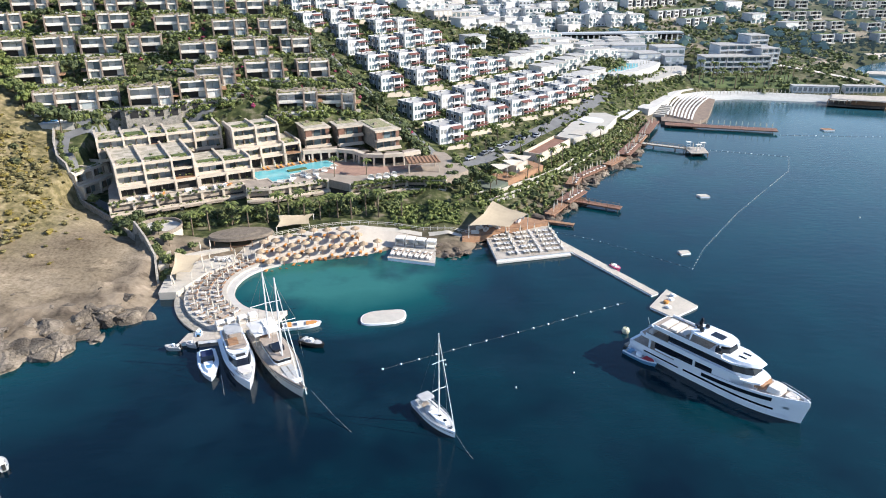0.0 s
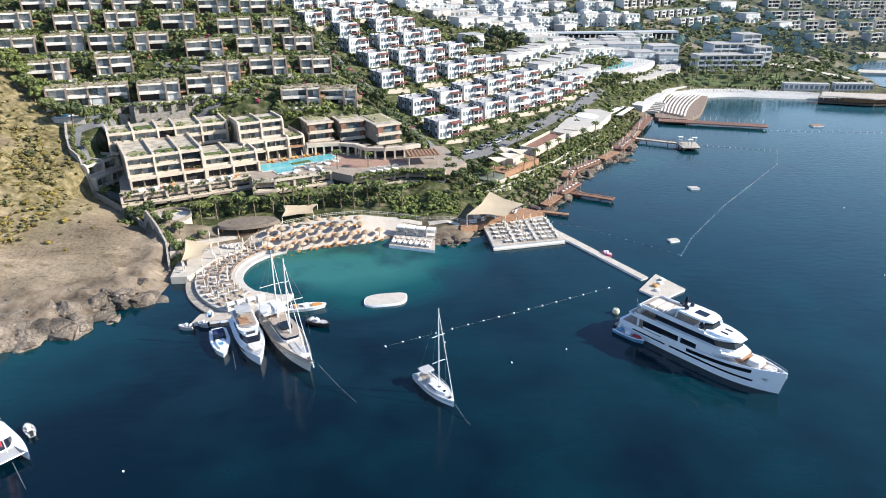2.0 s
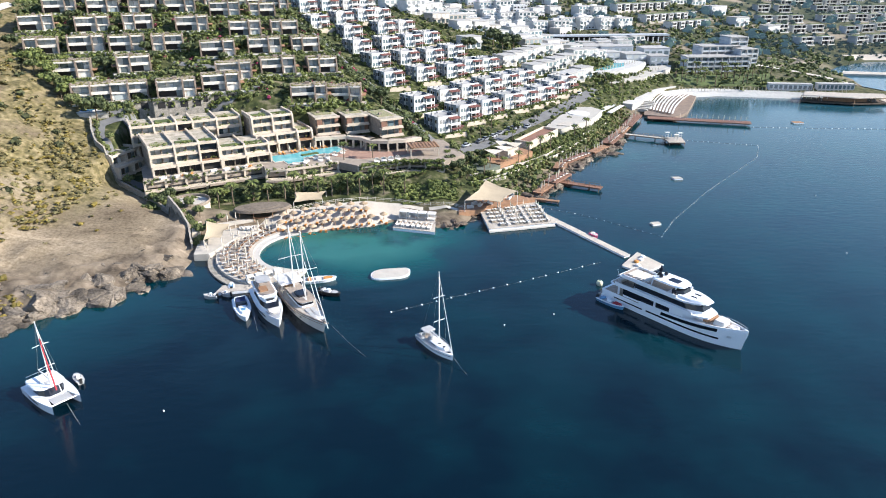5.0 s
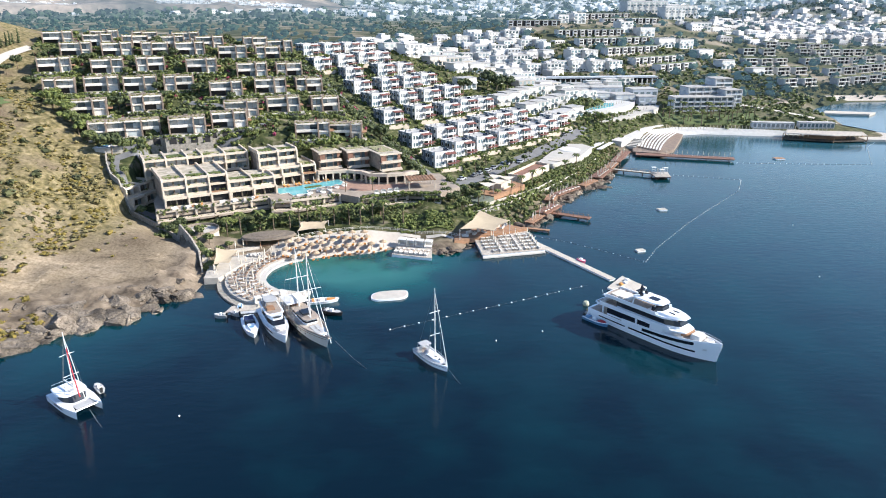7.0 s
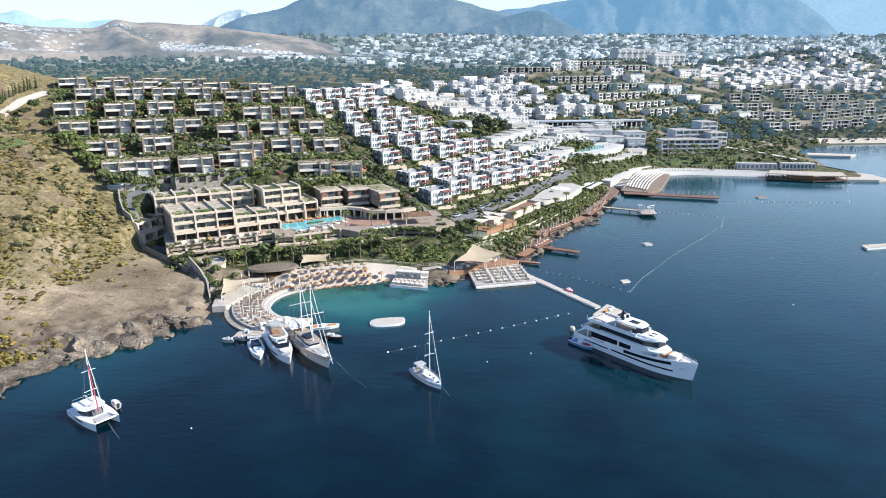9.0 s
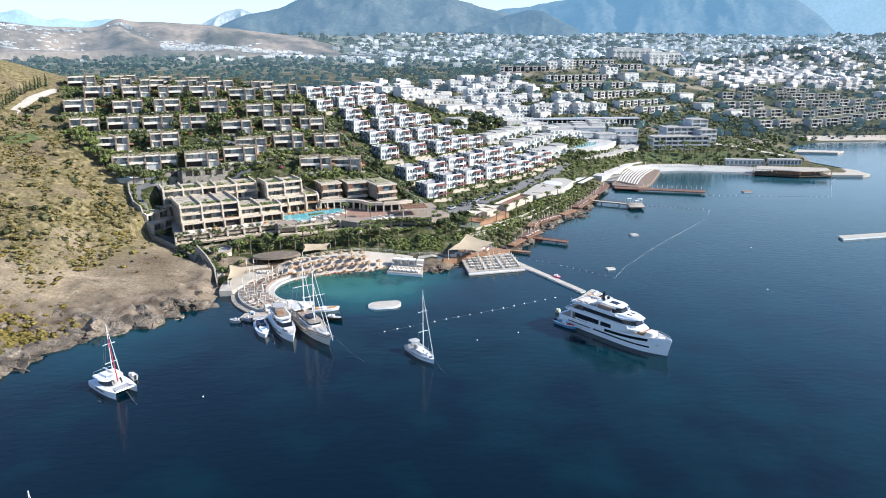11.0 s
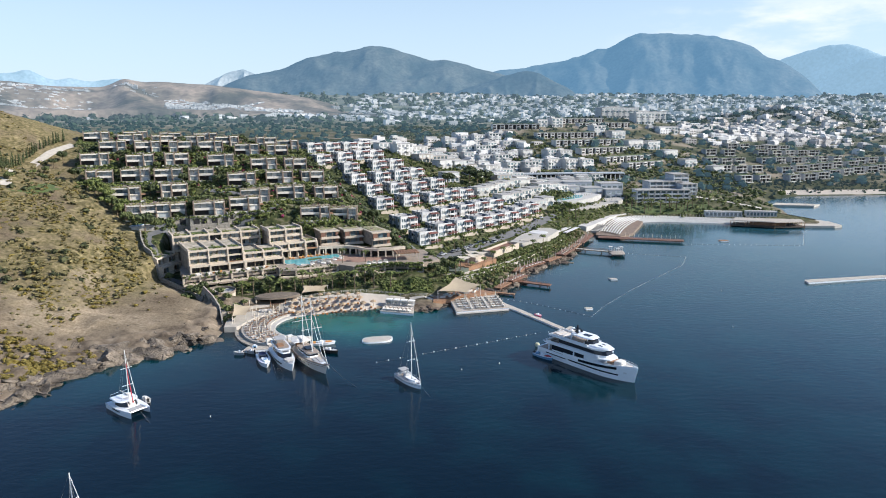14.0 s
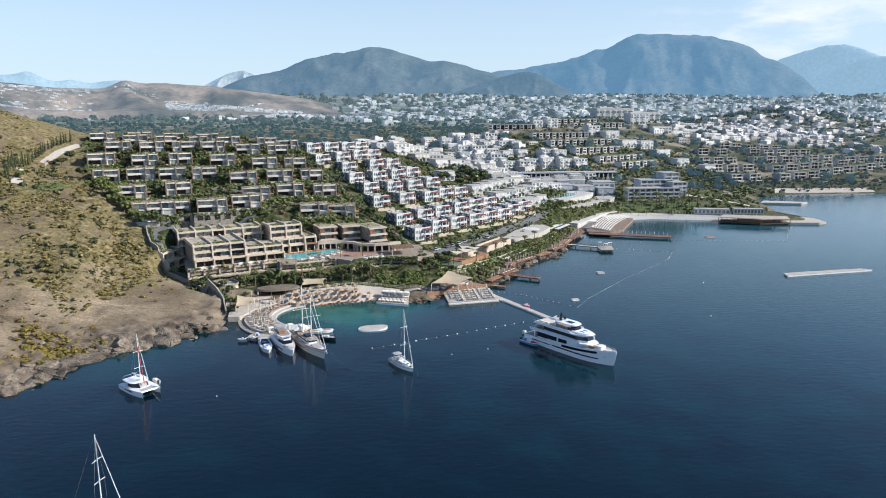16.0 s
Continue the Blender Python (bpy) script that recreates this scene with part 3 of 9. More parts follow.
def grid_mesh(name, X, Y, Z, material, smooth=True):
    ny, nx = X.shape
    me = bpy.data.meshes.new(name)
    i = np.arange((ny - 1) * nx).reshape(ny - 1, nx)[:, :-1].ravel()
    quads = np.stack((i, i + 1, i + nx + 1, i + nx), 1)
    me.vertices.add(nx * ny)
    me.vertices.foreach_set("co", np.stack((X, Y, Z), -1).astype(np.float32).ravel())
    me.loops.add(quads.size)
    me.loops.foreach_set("vertex_index", quads.ravel().astype(np.int32))
    me.polygons.add(len(quads))
    me.polygons.foreach_set("loop_start", np.arange(0, quads.size, 4, dtype=np.int32))
    me.polygons.foreach_set("use_smooth", np.full(len(quads), smooth))
    me.materials.append(material)
    me.update(calc_edges=True)
    return me


def rough_noise(X, Y, scale, octaves=4, seed=0):
    """Smooth random relief, about -1 to 1, from turned sine waves."""
    rng, out, amp = np.random.RandomState(seed), np.zeros_like(X), 1.0
    for o in range(octaves):
        for _ in range(5):
            a, ph = rng.uniform(0, 6.283), rng.uniform(0, 6.283, 2)
            k = 6.283 / scale * 2 ** o * rng.uniform(0.7, 1.3)
            u = X * math.cos(a) + Y * math.sin(a)
            v = -X * math.sin(a) + Y * math.cos(a)
            out += amp * np.sin(k * u + ph[0] + 1.3 * np.sin(k * 0.6 * v + ph[1])) / 5 ** 0.5
        amp *= 0.5
    return out / 1.9


# ---- the land, the sea and the distance ----
gx = axis([(-2900, 150), (-420, 14), (-200, 3.5), (-132, 1.5), (-54, 1.5), (-46, 3.5), (130, 3.5), (330, 8), (900, 30), (5000, 180)])
gy = axis([(-220, 14), (40, 3.0), (52, 1.5), (132, 1.5), (140, 3.5), (260, 3.5), (420, 8), (900, 30), (4300, 130)])
GX, GY = np.meshgrid(gx, gy)
GZ = gz(GX, GY)
wild = (1 - step(-98, -84, GX + 0.25 * (GY - 130))) * (GZ > 0)
GZ = GZ + wild * np.clip(GZ / 4, 0.15, 1) * (0.7 * rough_noise(GX, GY, 26, 3, 3) + 0.5 * rough_noise(GX, GY, 9, 2, 5))
shelf = (1 - step(-62, -54, GX)) * (1 - step(10, 22, shore_distance(GX, GY))) * (GZ > 0.1)
slab = rough_noise(GX + 0.6 * GY, GY - 0.4 * GX, 15, 3, 6)
GZ = GZ + shelf * np.clip(GZ / 1.5, 0.2, 1) * (0.9 * np.round(1.6 * slab) / 1.6 + 0.4 * slab + 0.5 * np.abs(rough_noise(GX, GY, 6, 2, 9)))
GZ = GZ + step(900, 2200, GY) * 8 * rough_noise(GX, GY, 700, 3, 8)
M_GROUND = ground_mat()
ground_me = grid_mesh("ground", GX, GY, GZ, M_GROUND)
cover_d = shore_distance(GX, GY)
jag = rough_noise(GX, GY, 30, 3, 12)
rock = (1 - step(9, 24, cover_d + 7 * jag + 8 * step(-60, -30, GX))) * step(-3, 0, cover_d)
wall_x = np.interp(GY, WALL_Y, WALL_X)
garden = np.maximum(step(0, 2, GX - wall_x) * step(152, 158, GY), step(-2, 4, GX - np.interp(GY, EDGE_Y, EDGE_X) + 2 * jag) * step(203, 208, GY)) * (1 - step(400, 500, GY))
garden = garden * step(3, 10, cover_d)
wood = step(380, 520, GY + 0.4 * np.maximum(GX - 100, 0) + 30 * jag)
# "distance" is no land cover: it scales the ground's painted haze
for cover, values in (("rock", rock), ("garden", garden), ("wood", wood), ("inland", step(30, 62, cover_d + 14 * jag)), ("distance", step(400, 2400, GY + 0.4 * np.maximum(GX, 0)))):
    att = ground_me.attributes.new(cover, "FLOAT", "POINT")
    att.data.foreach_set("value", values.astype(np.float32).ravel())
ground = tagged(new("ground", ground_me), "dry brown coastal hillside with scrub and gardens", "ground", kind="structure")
sx, sy = np.meshgrid(axis([(-3000, 300), (-300, 40), (500, 40), (6000, 400)]), axis([(-3000, 300), (-200, 40), (600, 40), (1200, 100)]))
sea = tagged(new("water", grid_mesh("water", sx, sy, sx * 0, water_mat())), "calm deep blue sea, turquoise over sand", "water", kind="structure")


def mountain(name, label, dist, deep, az0, az1, peaks, material, seed, floor=60, spurs=0.2):
    """A range seen over the plain; peaks: (bearing, half width in degrees, height). Spurs and gullies run down from its crest."""
    az, r = np.meshgrid(np.radians(np.linspace(az0, az1, 260)), np.linspace(-1, 1, 56))
    dd = dist + deep * r
    X, Y = dd * np.sin(az), -114 + dd * np.cos(az)
    h = sum(b * np.exp(-((np.degrees(az) - a) / w) ** 2) for a, w, b in peaks)
    body = np.exp(-(np.abs(r) / 0.55) ** 1.7)
    side = 4 * body * (1 - body)
    gully = np.abs(rough_noise(X, Y * 0.7, 700, 3, seed)) + 0.35 * np.abs(rough_noise(X, Y * 0.8, 240, 3, seed + 1))
    Z = floor + h * body + spurs * np.maximum(h, 40) * side * (0.55 - gully) + h * 0.012 * rough_noise(X, Y, 110, 3, seed + 2) - 70 * (np.abs(r) > 0.95)
    tagged(new(name, grid_mesh(name, X, Y, Z, material)), label, "mountain", kind="structure")

    def height(bearing, away):
        i = int(np.clip((bearing - az0) / (az1 - az0) * 259, 0, 259))
        return float(Z[int(np.clip(((away - dist) / deep + 1) / 2 * 55, 0, 55)), i])
    return height


# the ranges' pale blue is haze, put into base colour and emission
M_FAR1 = haze_mat("far_range", (0.085, 0.09, 0.075), (0.04, 0.05, 0.045), (0.22, 0.42, 0.64), 0.33)
M_FARB = haze_mat("high_range", (0.085, 0.088, 0.075), (0.04, 0.05, 0.048), (0.22, 0.46, 0.72), 0.42)
M_FAR2 = haze_mat("hazy_range", (0.16, 0.2, 0.22), (0.1, 0.14, 0.16), (0.36, 0.56, 0.72), 0.58)
M_FAR0 = haze_mat("pale_crag", (0.3, 0.3, 0.28), (0.1, 0.12, 0.13), (0.33, 0.5, 0.66), 0.46)
M_FAR3 = haze_mat("bare_hills", (0.25, 0.2, 0.15), (0.065, 0.062, 0.045), (0.3, 0.42, 0.56), 0.24)
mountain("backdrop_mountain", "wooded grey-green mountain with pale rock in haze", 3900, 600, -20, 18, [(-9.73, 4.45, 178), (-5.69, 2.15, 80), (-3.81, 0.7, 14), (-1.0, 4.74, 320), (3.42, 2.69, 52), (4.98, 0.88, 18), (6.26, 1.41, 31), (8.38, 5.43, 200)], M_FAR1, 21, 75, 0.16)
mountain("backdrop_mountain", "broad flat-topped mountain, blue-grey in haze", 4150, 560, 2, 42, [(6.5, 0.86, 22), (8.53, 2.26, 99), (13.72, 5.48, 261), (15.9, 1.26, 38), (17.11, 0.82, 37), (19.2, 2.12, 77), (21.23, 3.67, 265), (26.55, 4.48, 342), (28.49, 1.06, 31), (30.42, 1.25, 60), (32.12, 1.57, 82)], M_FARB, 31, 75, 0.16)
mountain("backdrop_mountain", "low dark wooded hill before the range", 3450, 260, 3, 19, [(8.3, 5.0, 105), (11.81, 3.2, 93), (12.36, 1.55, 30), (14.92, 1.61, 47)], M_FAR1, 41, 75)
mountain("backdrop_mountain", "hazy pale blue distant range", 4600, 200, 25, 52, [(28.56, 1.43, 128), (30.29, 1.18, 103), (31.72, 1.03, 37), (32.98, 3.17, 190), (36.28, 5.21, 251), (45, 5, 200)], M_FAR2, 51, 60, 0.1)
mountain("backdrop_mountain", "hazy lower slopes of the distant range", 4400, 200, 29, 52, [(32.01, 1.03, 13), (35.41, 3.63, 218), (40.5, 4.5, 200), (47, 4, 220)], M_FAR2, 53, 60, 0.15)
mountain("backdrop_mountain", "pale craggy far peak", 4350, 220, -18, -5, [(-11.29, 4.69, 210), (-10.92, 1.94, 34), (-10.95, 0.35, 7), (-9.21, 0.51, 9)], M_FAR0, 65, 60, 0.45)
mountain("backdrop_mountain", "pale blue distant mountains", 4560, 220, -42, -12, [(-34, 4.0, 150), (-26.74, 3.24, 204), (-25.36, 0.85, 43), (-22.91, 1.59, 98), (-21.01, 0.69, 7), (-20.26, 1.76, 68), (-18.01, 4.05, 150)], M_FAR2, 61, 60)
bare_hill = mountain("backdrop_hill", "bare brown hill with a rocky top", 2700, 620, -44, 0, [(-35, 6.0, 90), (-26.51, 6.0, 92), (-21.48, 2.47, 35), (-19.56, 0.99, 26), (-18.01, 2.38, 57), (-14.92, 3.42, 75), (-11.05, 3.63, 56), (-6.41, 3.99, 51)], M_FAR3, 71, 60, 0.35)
quarry = Shape().lathe(((95, -60), (70, -10), (40, 14), (8, 24)), 9)
quarry_ob = single("quarry", quarry, haze_mat("quarry_stone", (0.5, 0.4, 0.3), (0.36, 0.3, 0.24), (0.4, 0.45, 0.5), 0.1), "bare pale quarry face on a mountain side", "quarry", pose(255, 3300, 128, -25, 0, 0), kind="structure")


# ---- villas ----
def brown_villa(seed=1, flip=1, wide=8.4, slim=5.0, twin=False):
    """A flat-roofed two-storey villa, local -y towards the sea: a wide unit and a slim one between brown stone fins,
    pale slabs and railings, tall panes above, near-black sheets for the shade of the rooms below, a planted roof. twin:
    a third, wide unit beyond the slim one."""
    v = thing("villa", "flat-roofed two-storey stone villa with glazed terraces and planted roof", "villa")
    g = random.Random(seed)
    d, h = 8.2, 2.85
    sizes = [wide, slim, wide, slim] if twin else [wide, slim]
    x = -sum(sizes) / 2
    x_left = x
    plants, ends = Shape(), []
    for k, w in enumerate(sizes):
        a, b = (x, x + w) if flip > 0 else (-x - w, -x)
        yo, up = (0.0, 0.0) if w == wide else (-0.9, 0.25)
        top = 2 * h + up
        ends.append((a if flip > 0 else b, yo, top))
        part("wall", box(a + 0.1, b - 0.1, yo + 1.7, d, -4.0, top), M_STONE, v)
        part("roof", box(a, b, yo - 0.25, d + 0.1, top, top + 0.22), M_VROOF, v)
        part("roof_edge", box(a, b, yo - 0.6, yo - 0.25, top - 0.3, top + 0.28), M_VPALE, v)
        part("floor_slab", box(a + 0.25, b - 0.25, yo - 1.0, yo + 1.7, h - 0.42, h), M_VPALE, v)
        n = 3 if w == wide else 2
        for i in range(n):
            p = (b - a - 0.6) / n
            part("pane", box(a + 0.3 + i * p + 0.05, a + 0.3 + (i + 1) * p - 0.05, yo + 1.55 - 0.25 * (i % 2), yo + 1.72, h + 0.05, h + 2.4), M_VGLASS, v)
        if w == wide:
            part("balcony", box(a + 0.3, b - 0.3, yo - 1.05, yo - 0.93, h - 0.1, h + 0.72), M_VPALE, v)
            # near-black sheet: the recessed room's shade, put in as colour
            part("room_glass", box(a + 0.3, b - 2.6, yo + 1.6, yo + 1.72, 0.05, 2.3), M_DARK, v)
            part("pane", box(b - 2.5, b - 0.3, yo + 0.7, yo + 1.72, 0.05, 2.3), M_VGLASS, v)
        else:
            part("bay_wall", box(a + 0.3, b - 0.3, yo - 0.4, yo + 1.7, -0.2, h - 0.42), M_VPALE, v)
            part("pane", box(a + 1.0, b - 1.0, yo - 0.5, yo - 0.38, 0.2, 2.1), M_VGLASS, v)
        for _ in range(int(3.4 * w)):
            y = g.choice((yo - 0.2, yo + 0.2, g.uniform(0, d), g.uniform(0, d)))
            clump(plants, g.uniform(a + 0.3, b - 0.3), y, top + 0.3, g.uniform(0.25, 0.75), g, g.uniform(0.2, 0.5), 7, 0.5)
        x += w
    ends.append((x if flip > 0 else -x, ends[-1][1], ends[-1][2]))
    for x, yo, top in ends:
        fin = [(yo - 1.5, -3.5), (2.0, -3.5), (2.0, top + 0.85), (yo + 0.6, top + 0.8), (yo - 0.7, top + 0.1), (yo - 1.5, h + 0.2)]
        part("fin", Shape().add([(x - 0.3, y, z) for y, z in fin] + [(x + 0.3, y, z) for y, z in fin], [tuple(range(6)), tuple(range(11, 5, -1))] + [(k, k + 6, (k + 1) % 6 + 6, (k + 1) % 6) for k in range(6)]), M_FIN, v)
    e = -x_left + 2.0
    part("terrace", box(-e, e, -4.6, 1.2, -7.5, -0.04), M_WALLSTONE, v, "rubble stone terrace base")
    # flat near-black patches, the openings' inner shade painted on the wall
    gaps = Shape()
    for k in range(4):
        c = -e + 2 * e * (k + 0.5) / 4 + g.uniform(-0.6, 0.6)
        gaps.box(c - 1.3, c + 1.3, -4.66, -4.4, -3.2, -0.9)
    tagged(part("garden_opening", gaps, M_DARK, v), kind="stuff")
    part("garden_wall", box(-e, e, -4.75, -4.5, -0.5, 0.15), M_VPALE, v)
    part("side_canopy", box(e - 2.4 if flip > 0 else -e, e if flip > 0 else -e + 2.4, -1.3, 5.0, 2.4, 2.6), M_WOOD, v, "brown timber canopy at the side")
    tagged(part("roof_planting", plants, M_ROOFGREEN, v, "low plants and dry grasses on the roof"), kind="stuff")
    hedge = Shape()
    for k in range(int(6 * e)):
        q = -e + 2 * e * (k + g.random()) / int(6 * e)
        clump(hedge, q, -4.8 + g.uniform(-0.25, 0.25), g.choice((0.1, 0.0, -0.5, g.uniform(-5.5, 0.0))), g.uniform(0.4, 0.7), g, 0.5, 10, 0.45)
    tagged(part("hedge", hedge, M_HEDGE if seed % 2 else M_LEAF, v, "green hedge and climbers over the terrace edge"), kind="stuff")
    part("chimney", box(-1.0, 0.6, 4.4, 6.0, 2 * h + 0.2, 2 * h + 1.0), M_STONE, v)
    return v


def white_villa():
    """A white cube villa, grey-blue panels on its side, a balcony with a terracotta roof on its front (local -y)."""
    v = thing("villa", "white cube villa with grey-blue side and terracotta-roofed balcony", "villa")
    w, d, h = 9.4, 10.2, 6.2
    part("wall", box(-w / 2, w / 2, 0, d, -4, h), M_WHITE, v)
    part("roof", box(-w / 2 + 0.3, w / 2 - 0.3, 0.3, d - 0.3, h, h + 0.12), M_WROOF, v)
    rim = Shape()
    for a in ((-w / 2 - 0.05, w / 2 + 0.05, -0.05, 0.25), (-w / 2 - 0.05, w / 2 + 0.05, d - 0.25, d + 0.05), (-w / 2 - 0.05, -w / 2 + 0.25, 0.25, d - 0.25), (w / 2 - 0.25, w / 2 + 0.05, 0.25, d - 0.25)):
        rim.box(*a, h - 0.1, h + 0.45)
    part("parapet", rim, M_WHITE, v)
    for y0, y1 in ((2.5, 5.7), (7.3, 9.9)):
        part("side_panel", box(-w / 2 - 0.08, -w / 2 + 0.1, y0, y1, -0.5, h + 0.35), M_GREYBLUE, v)
    for z in (0.9, 4.0):
        row, rims = Shape(), Shape()
        for y0 in (1.1, 4.4, 6.0, 8.6):
            row.box(-w / 2 - 0.16, -w / 2 - 0.02, y0, y0 + 0.95, z, z + 1.45)
            rims.box(-w / 2 - 0.12, -w / 2 - 0.01, y0 - 0.15, y0 + 1.1, z - 0.15, z + 1.6)
        tagged(part("window_trim", rims, M_WHITE, v), kind="stuff")
        tagged(part("window_band", row, M_NAVY, v), kind="stuff")
    for z in (0.3, 3.4):
        row = Shape()
        for x0, wd in ((-4.0, 0.9), (-2.6, 0.9), (-0.9, 0.8)):
            row.box(x0, x0 + wd, -0.08, 0.02, z + 0.5, z + 2.0)
        tagged(part("window_band", row, M_GLASS, v), kind="stuff")
    b = part("balcony", box(0.2, 4.9, -1.8, 0, 2.95, 3.15), M_WHITE, v)
    part("railing", box(0.2, 4.9, -1.8, -1.7, 3.15, 4.0), M_WHITE, b)
    for x in (0.3, 4.6):
        part("post", box(x, x + 0.25, -1.75, -1.5, -2, 5.55), M_WHITE, v)
    roof = Shape().add([(0, -2.1, 5.5), (5.1, -2.1, 5.5), (5.1, 0, 6.0), (0, 0, 6.0), (0, -2.1, 5.65), (5.1, -2.1, 5.65), (5.1, 0, 6.15), (0, 0, 6.15)], ((3, 2, 1, 0), (4, 5, 6, 7), (0, 1, 5, 4), (1, 2, 6, 5), (3, 0, 4, 7)))
    part("porch_roof", roof, M_TILE, v, "terracotta tiled porch roof")
    part("doorway", box(1.0, 4.2, -0.08, 0.02, 0.05, 2.4), M_DARK, v)
    part("garden_wall", box(-w / 2, w / 2 + 1.5, -4.6, -4.3, -4, 0.3), M_CREAM, v)
    part("yard", box(-w / 2 - 1.2, w / 2 + 2.0, -4.3, -0.1, -3, 0.03), M_LAWN, v)
    green = Shape()
    gg = random.Random(6)
    for k in range(34):
        clump(green, gg.choice((-w / 2 - 0.8, gg.uniform(-w / 2, w / 2 + 1.5), w / 2 + 1.6)), gg.uniform(-4.9, -3.4) if k % 3 else gg.uniform(-4, d), gg.uniform(0.0, 0.4), gg.uniform(0.4, 0.8), gg, None, 9, 0.45)
    tagged(part("garden_hedge", green, M_HEDGE, v, "bright green garden hedge"), kind="stuff")
    part("pergola_roof", box(-0.6, 4.4, -4.4, -2.4, 1.9, 2.1), M_TILE, v, "red-brown pergola roof")
    huts = Shape().box(-3.4, -2.6, 6.4, 7.2, h + 0.1, h + 1.0).box(0.2, 1.4, 7.6, 8.6, h + 0.1, h + 0.8).box(-3.8, -3.0, 1.2, 2.0, h + 0.1, h + 0.7)
    tagged(part("roof_vent", huts, M_WROOF, v), kind="stuff")
    for y in (5.0, 7.4):
        part("side_balcony", box(w / 2, w / 2 + 1.0, y - 0.9, y + 0.9, 2.9, 3.9), M_WHITE, v)
    part("water_heater", Shape().add([(2.0, 2.0, h + 0.15), (3.8, 2.0, h + 0.15), (3.8, 3.6, h + 1.0), (2.0, 3.6, h + 1.0), (2.0, 3.7, h + 0.15), (3.8, 3.7, h + 0.15)], ((0, 1, 2, 3), (3, 2, 5, 4), (0, 3, 4), (1, 5, 2))), M_NAVY, v, "dark tilted solar panel on the roof")
    part("recess", box(0.9, 4.3, -0.07, 0.03, 3.3, 5.4), M_GLASS, v)
    part("garden_roof", box(5.0, 7.6, -1.4, 5.0, 1.7, 1.9), M_TILE, v, "red-brown carport roof beside the house")
    return v


def far_house(w, d, h, material, floors=2, bays=3):
    """A plain flat-roofed house of the town behind."""
    v = thing("house", "flat-roofed white house with dark balconies on a hillside", "house")
    part("wall", box(-w / 2, w / 2, 0, d, -4, h), material, v)
    part("roof", box(-w / 2 - 0.2, w / 2 + 0.2, -0.2, d + 0.2, h, h + 0.35), M_WROOF, v)
    if floors > 2:
        part("roof_hut", box(-w * 0.3, w * 0.05, d * 0.55, d * 0.9, h + 0.35, h + 1.6), material, v)
    fh, b = h / floors, w / bays
    for f in range(floors):
        row = Shape()
        for i in range(bays):
            row.box(-w / 2 + i * b + b * 0.18, -w / 2 + (i + 1) * b - b * 0.18, -0.08, 0.05, f * fh + 0.25, f * fh + 2.35)
        row.box(w / 2 - 0.05, w / 2 + 0.08, d * 0.15, d * 0.4, f * fh + 0.7, f * fh + 2.1)
        row.box(w / 2 - 0.05, w / 2 + 0.08, d * 0.6, d * 0.8, f * fh + 0.7, f * fh + 2.1)
        tagged(part("window_band", row, M_VGLASS if f % 2 else M_GLASS, v), kind="stuff")
        if f:
            for i in range(0, bays, 2):
                part("balcony", box(-w / 2 + i * b + 0.3, -w / 2 + (i + 1) * b - 0.1, -1.3, 0, f * fh - 0.15, f * fh + 0.75), material, v)
    return v


def grey_villa(flip=1):
    """A two-storey villa of the eastern terraces: grey walls, wide dark loggias, a planted flat roof."""
    v = thing("house", "grey two-storey terrace villa with wide dark loggias", "house")
    part("wall", box(-6.4, 6.4, 1.6, 9, -5, 5.7), M_TERRACE, v)
    part("roof", box(-6.7, 6.7, -0.2, 9.2, 5.7, 6.05), M_WROOF, v)
    part("roof_planting", box(-5.6, 5.6, 3.0, 8.4, 6.05, 6.3), M_LAWN, v)
    for f in range(2):
        row = Shape()
        for a, b in ((-6.0, -2.2), (-1.6, 1.6), (2.2, 6.0)):
            row.box(a, b, 1.5, 1.62, f * 2.95 + 0.1, f * 2.95 + 2.4)
        tagged(part("window_band", row, M_DARK, v), kind="stuff")
    front = box(-6.5, 6.5, -0.3, 1.6, 2.6, 2.95).box(-6.9, 6.9, -1.6, 1.6, -5, -0.05).box(-6.4, 6.4, -0.3, -0.2, 2.95, 3.5)
    for x in (-6.4, -1.9 * flip, 6.4):
        front.box(x - 0.25, x + 0.25, -0.2, 1.6, -0.3, 5.7)
    part("loggia", front, M_PALEGREY, v)
    return v


def terrace_row(ax, ay, bx, by, units, sink=0.5):
    """A long terrace of houses under one planted roof."""
    L, a = math.hypot(bx - ax, by - ay), math.degrees(math.atan2(by - ay, bx - ax))
    z = float(gz((ax + bx) / 2, (ay + by) / 2 + 3)) - sink
    v = thing("terraced_houses", "long white terrace of houses under a green roof", "houses", pose(ax, ay, z, 0, 0, a), "terraced rows on the ridge")
    part("wall", box(0, L, 1.5, 9, -6, 5.6), M_WHITE2, v)
    part("roof", box(-0.2, L + 0.2, 0.9, 9.3, 5.6, 5.85), M_WROOF, v)
    part("roof_planting", box(0.6, L - 0.6, 2.0, 8.8, 5.85, 6.1), M_LAWN, v)
    part("base", box(-1, L + 1, -2.4, 1.5, -7, -0.1), M_STONEPALE, v)
    u = L / units
    for i in range(units):
        part("bay", box(i * u + 0.2, i * u + u * 0.55, -0.4, 1.5, -0.1, 5.2), M_WHITE2, v)
        # near-black sheet paints the shade of the recess between bays
        part("opening", box(i * u + u * 0.6, (i + 1) * u - 0.1, 1.35, 1.55, 0.1, 5.0), M_DARK, v)
        win = Shape().box(i * u + 0.7, i * u + u * 0.45, -0.5, -0.35, 0.5, 2.2)
        part("window", win.box(i * u + 0.7, i * u + u * 0.45, -0.5, -0.35, 3.2, 4.7), M_DARK, v)
    return v


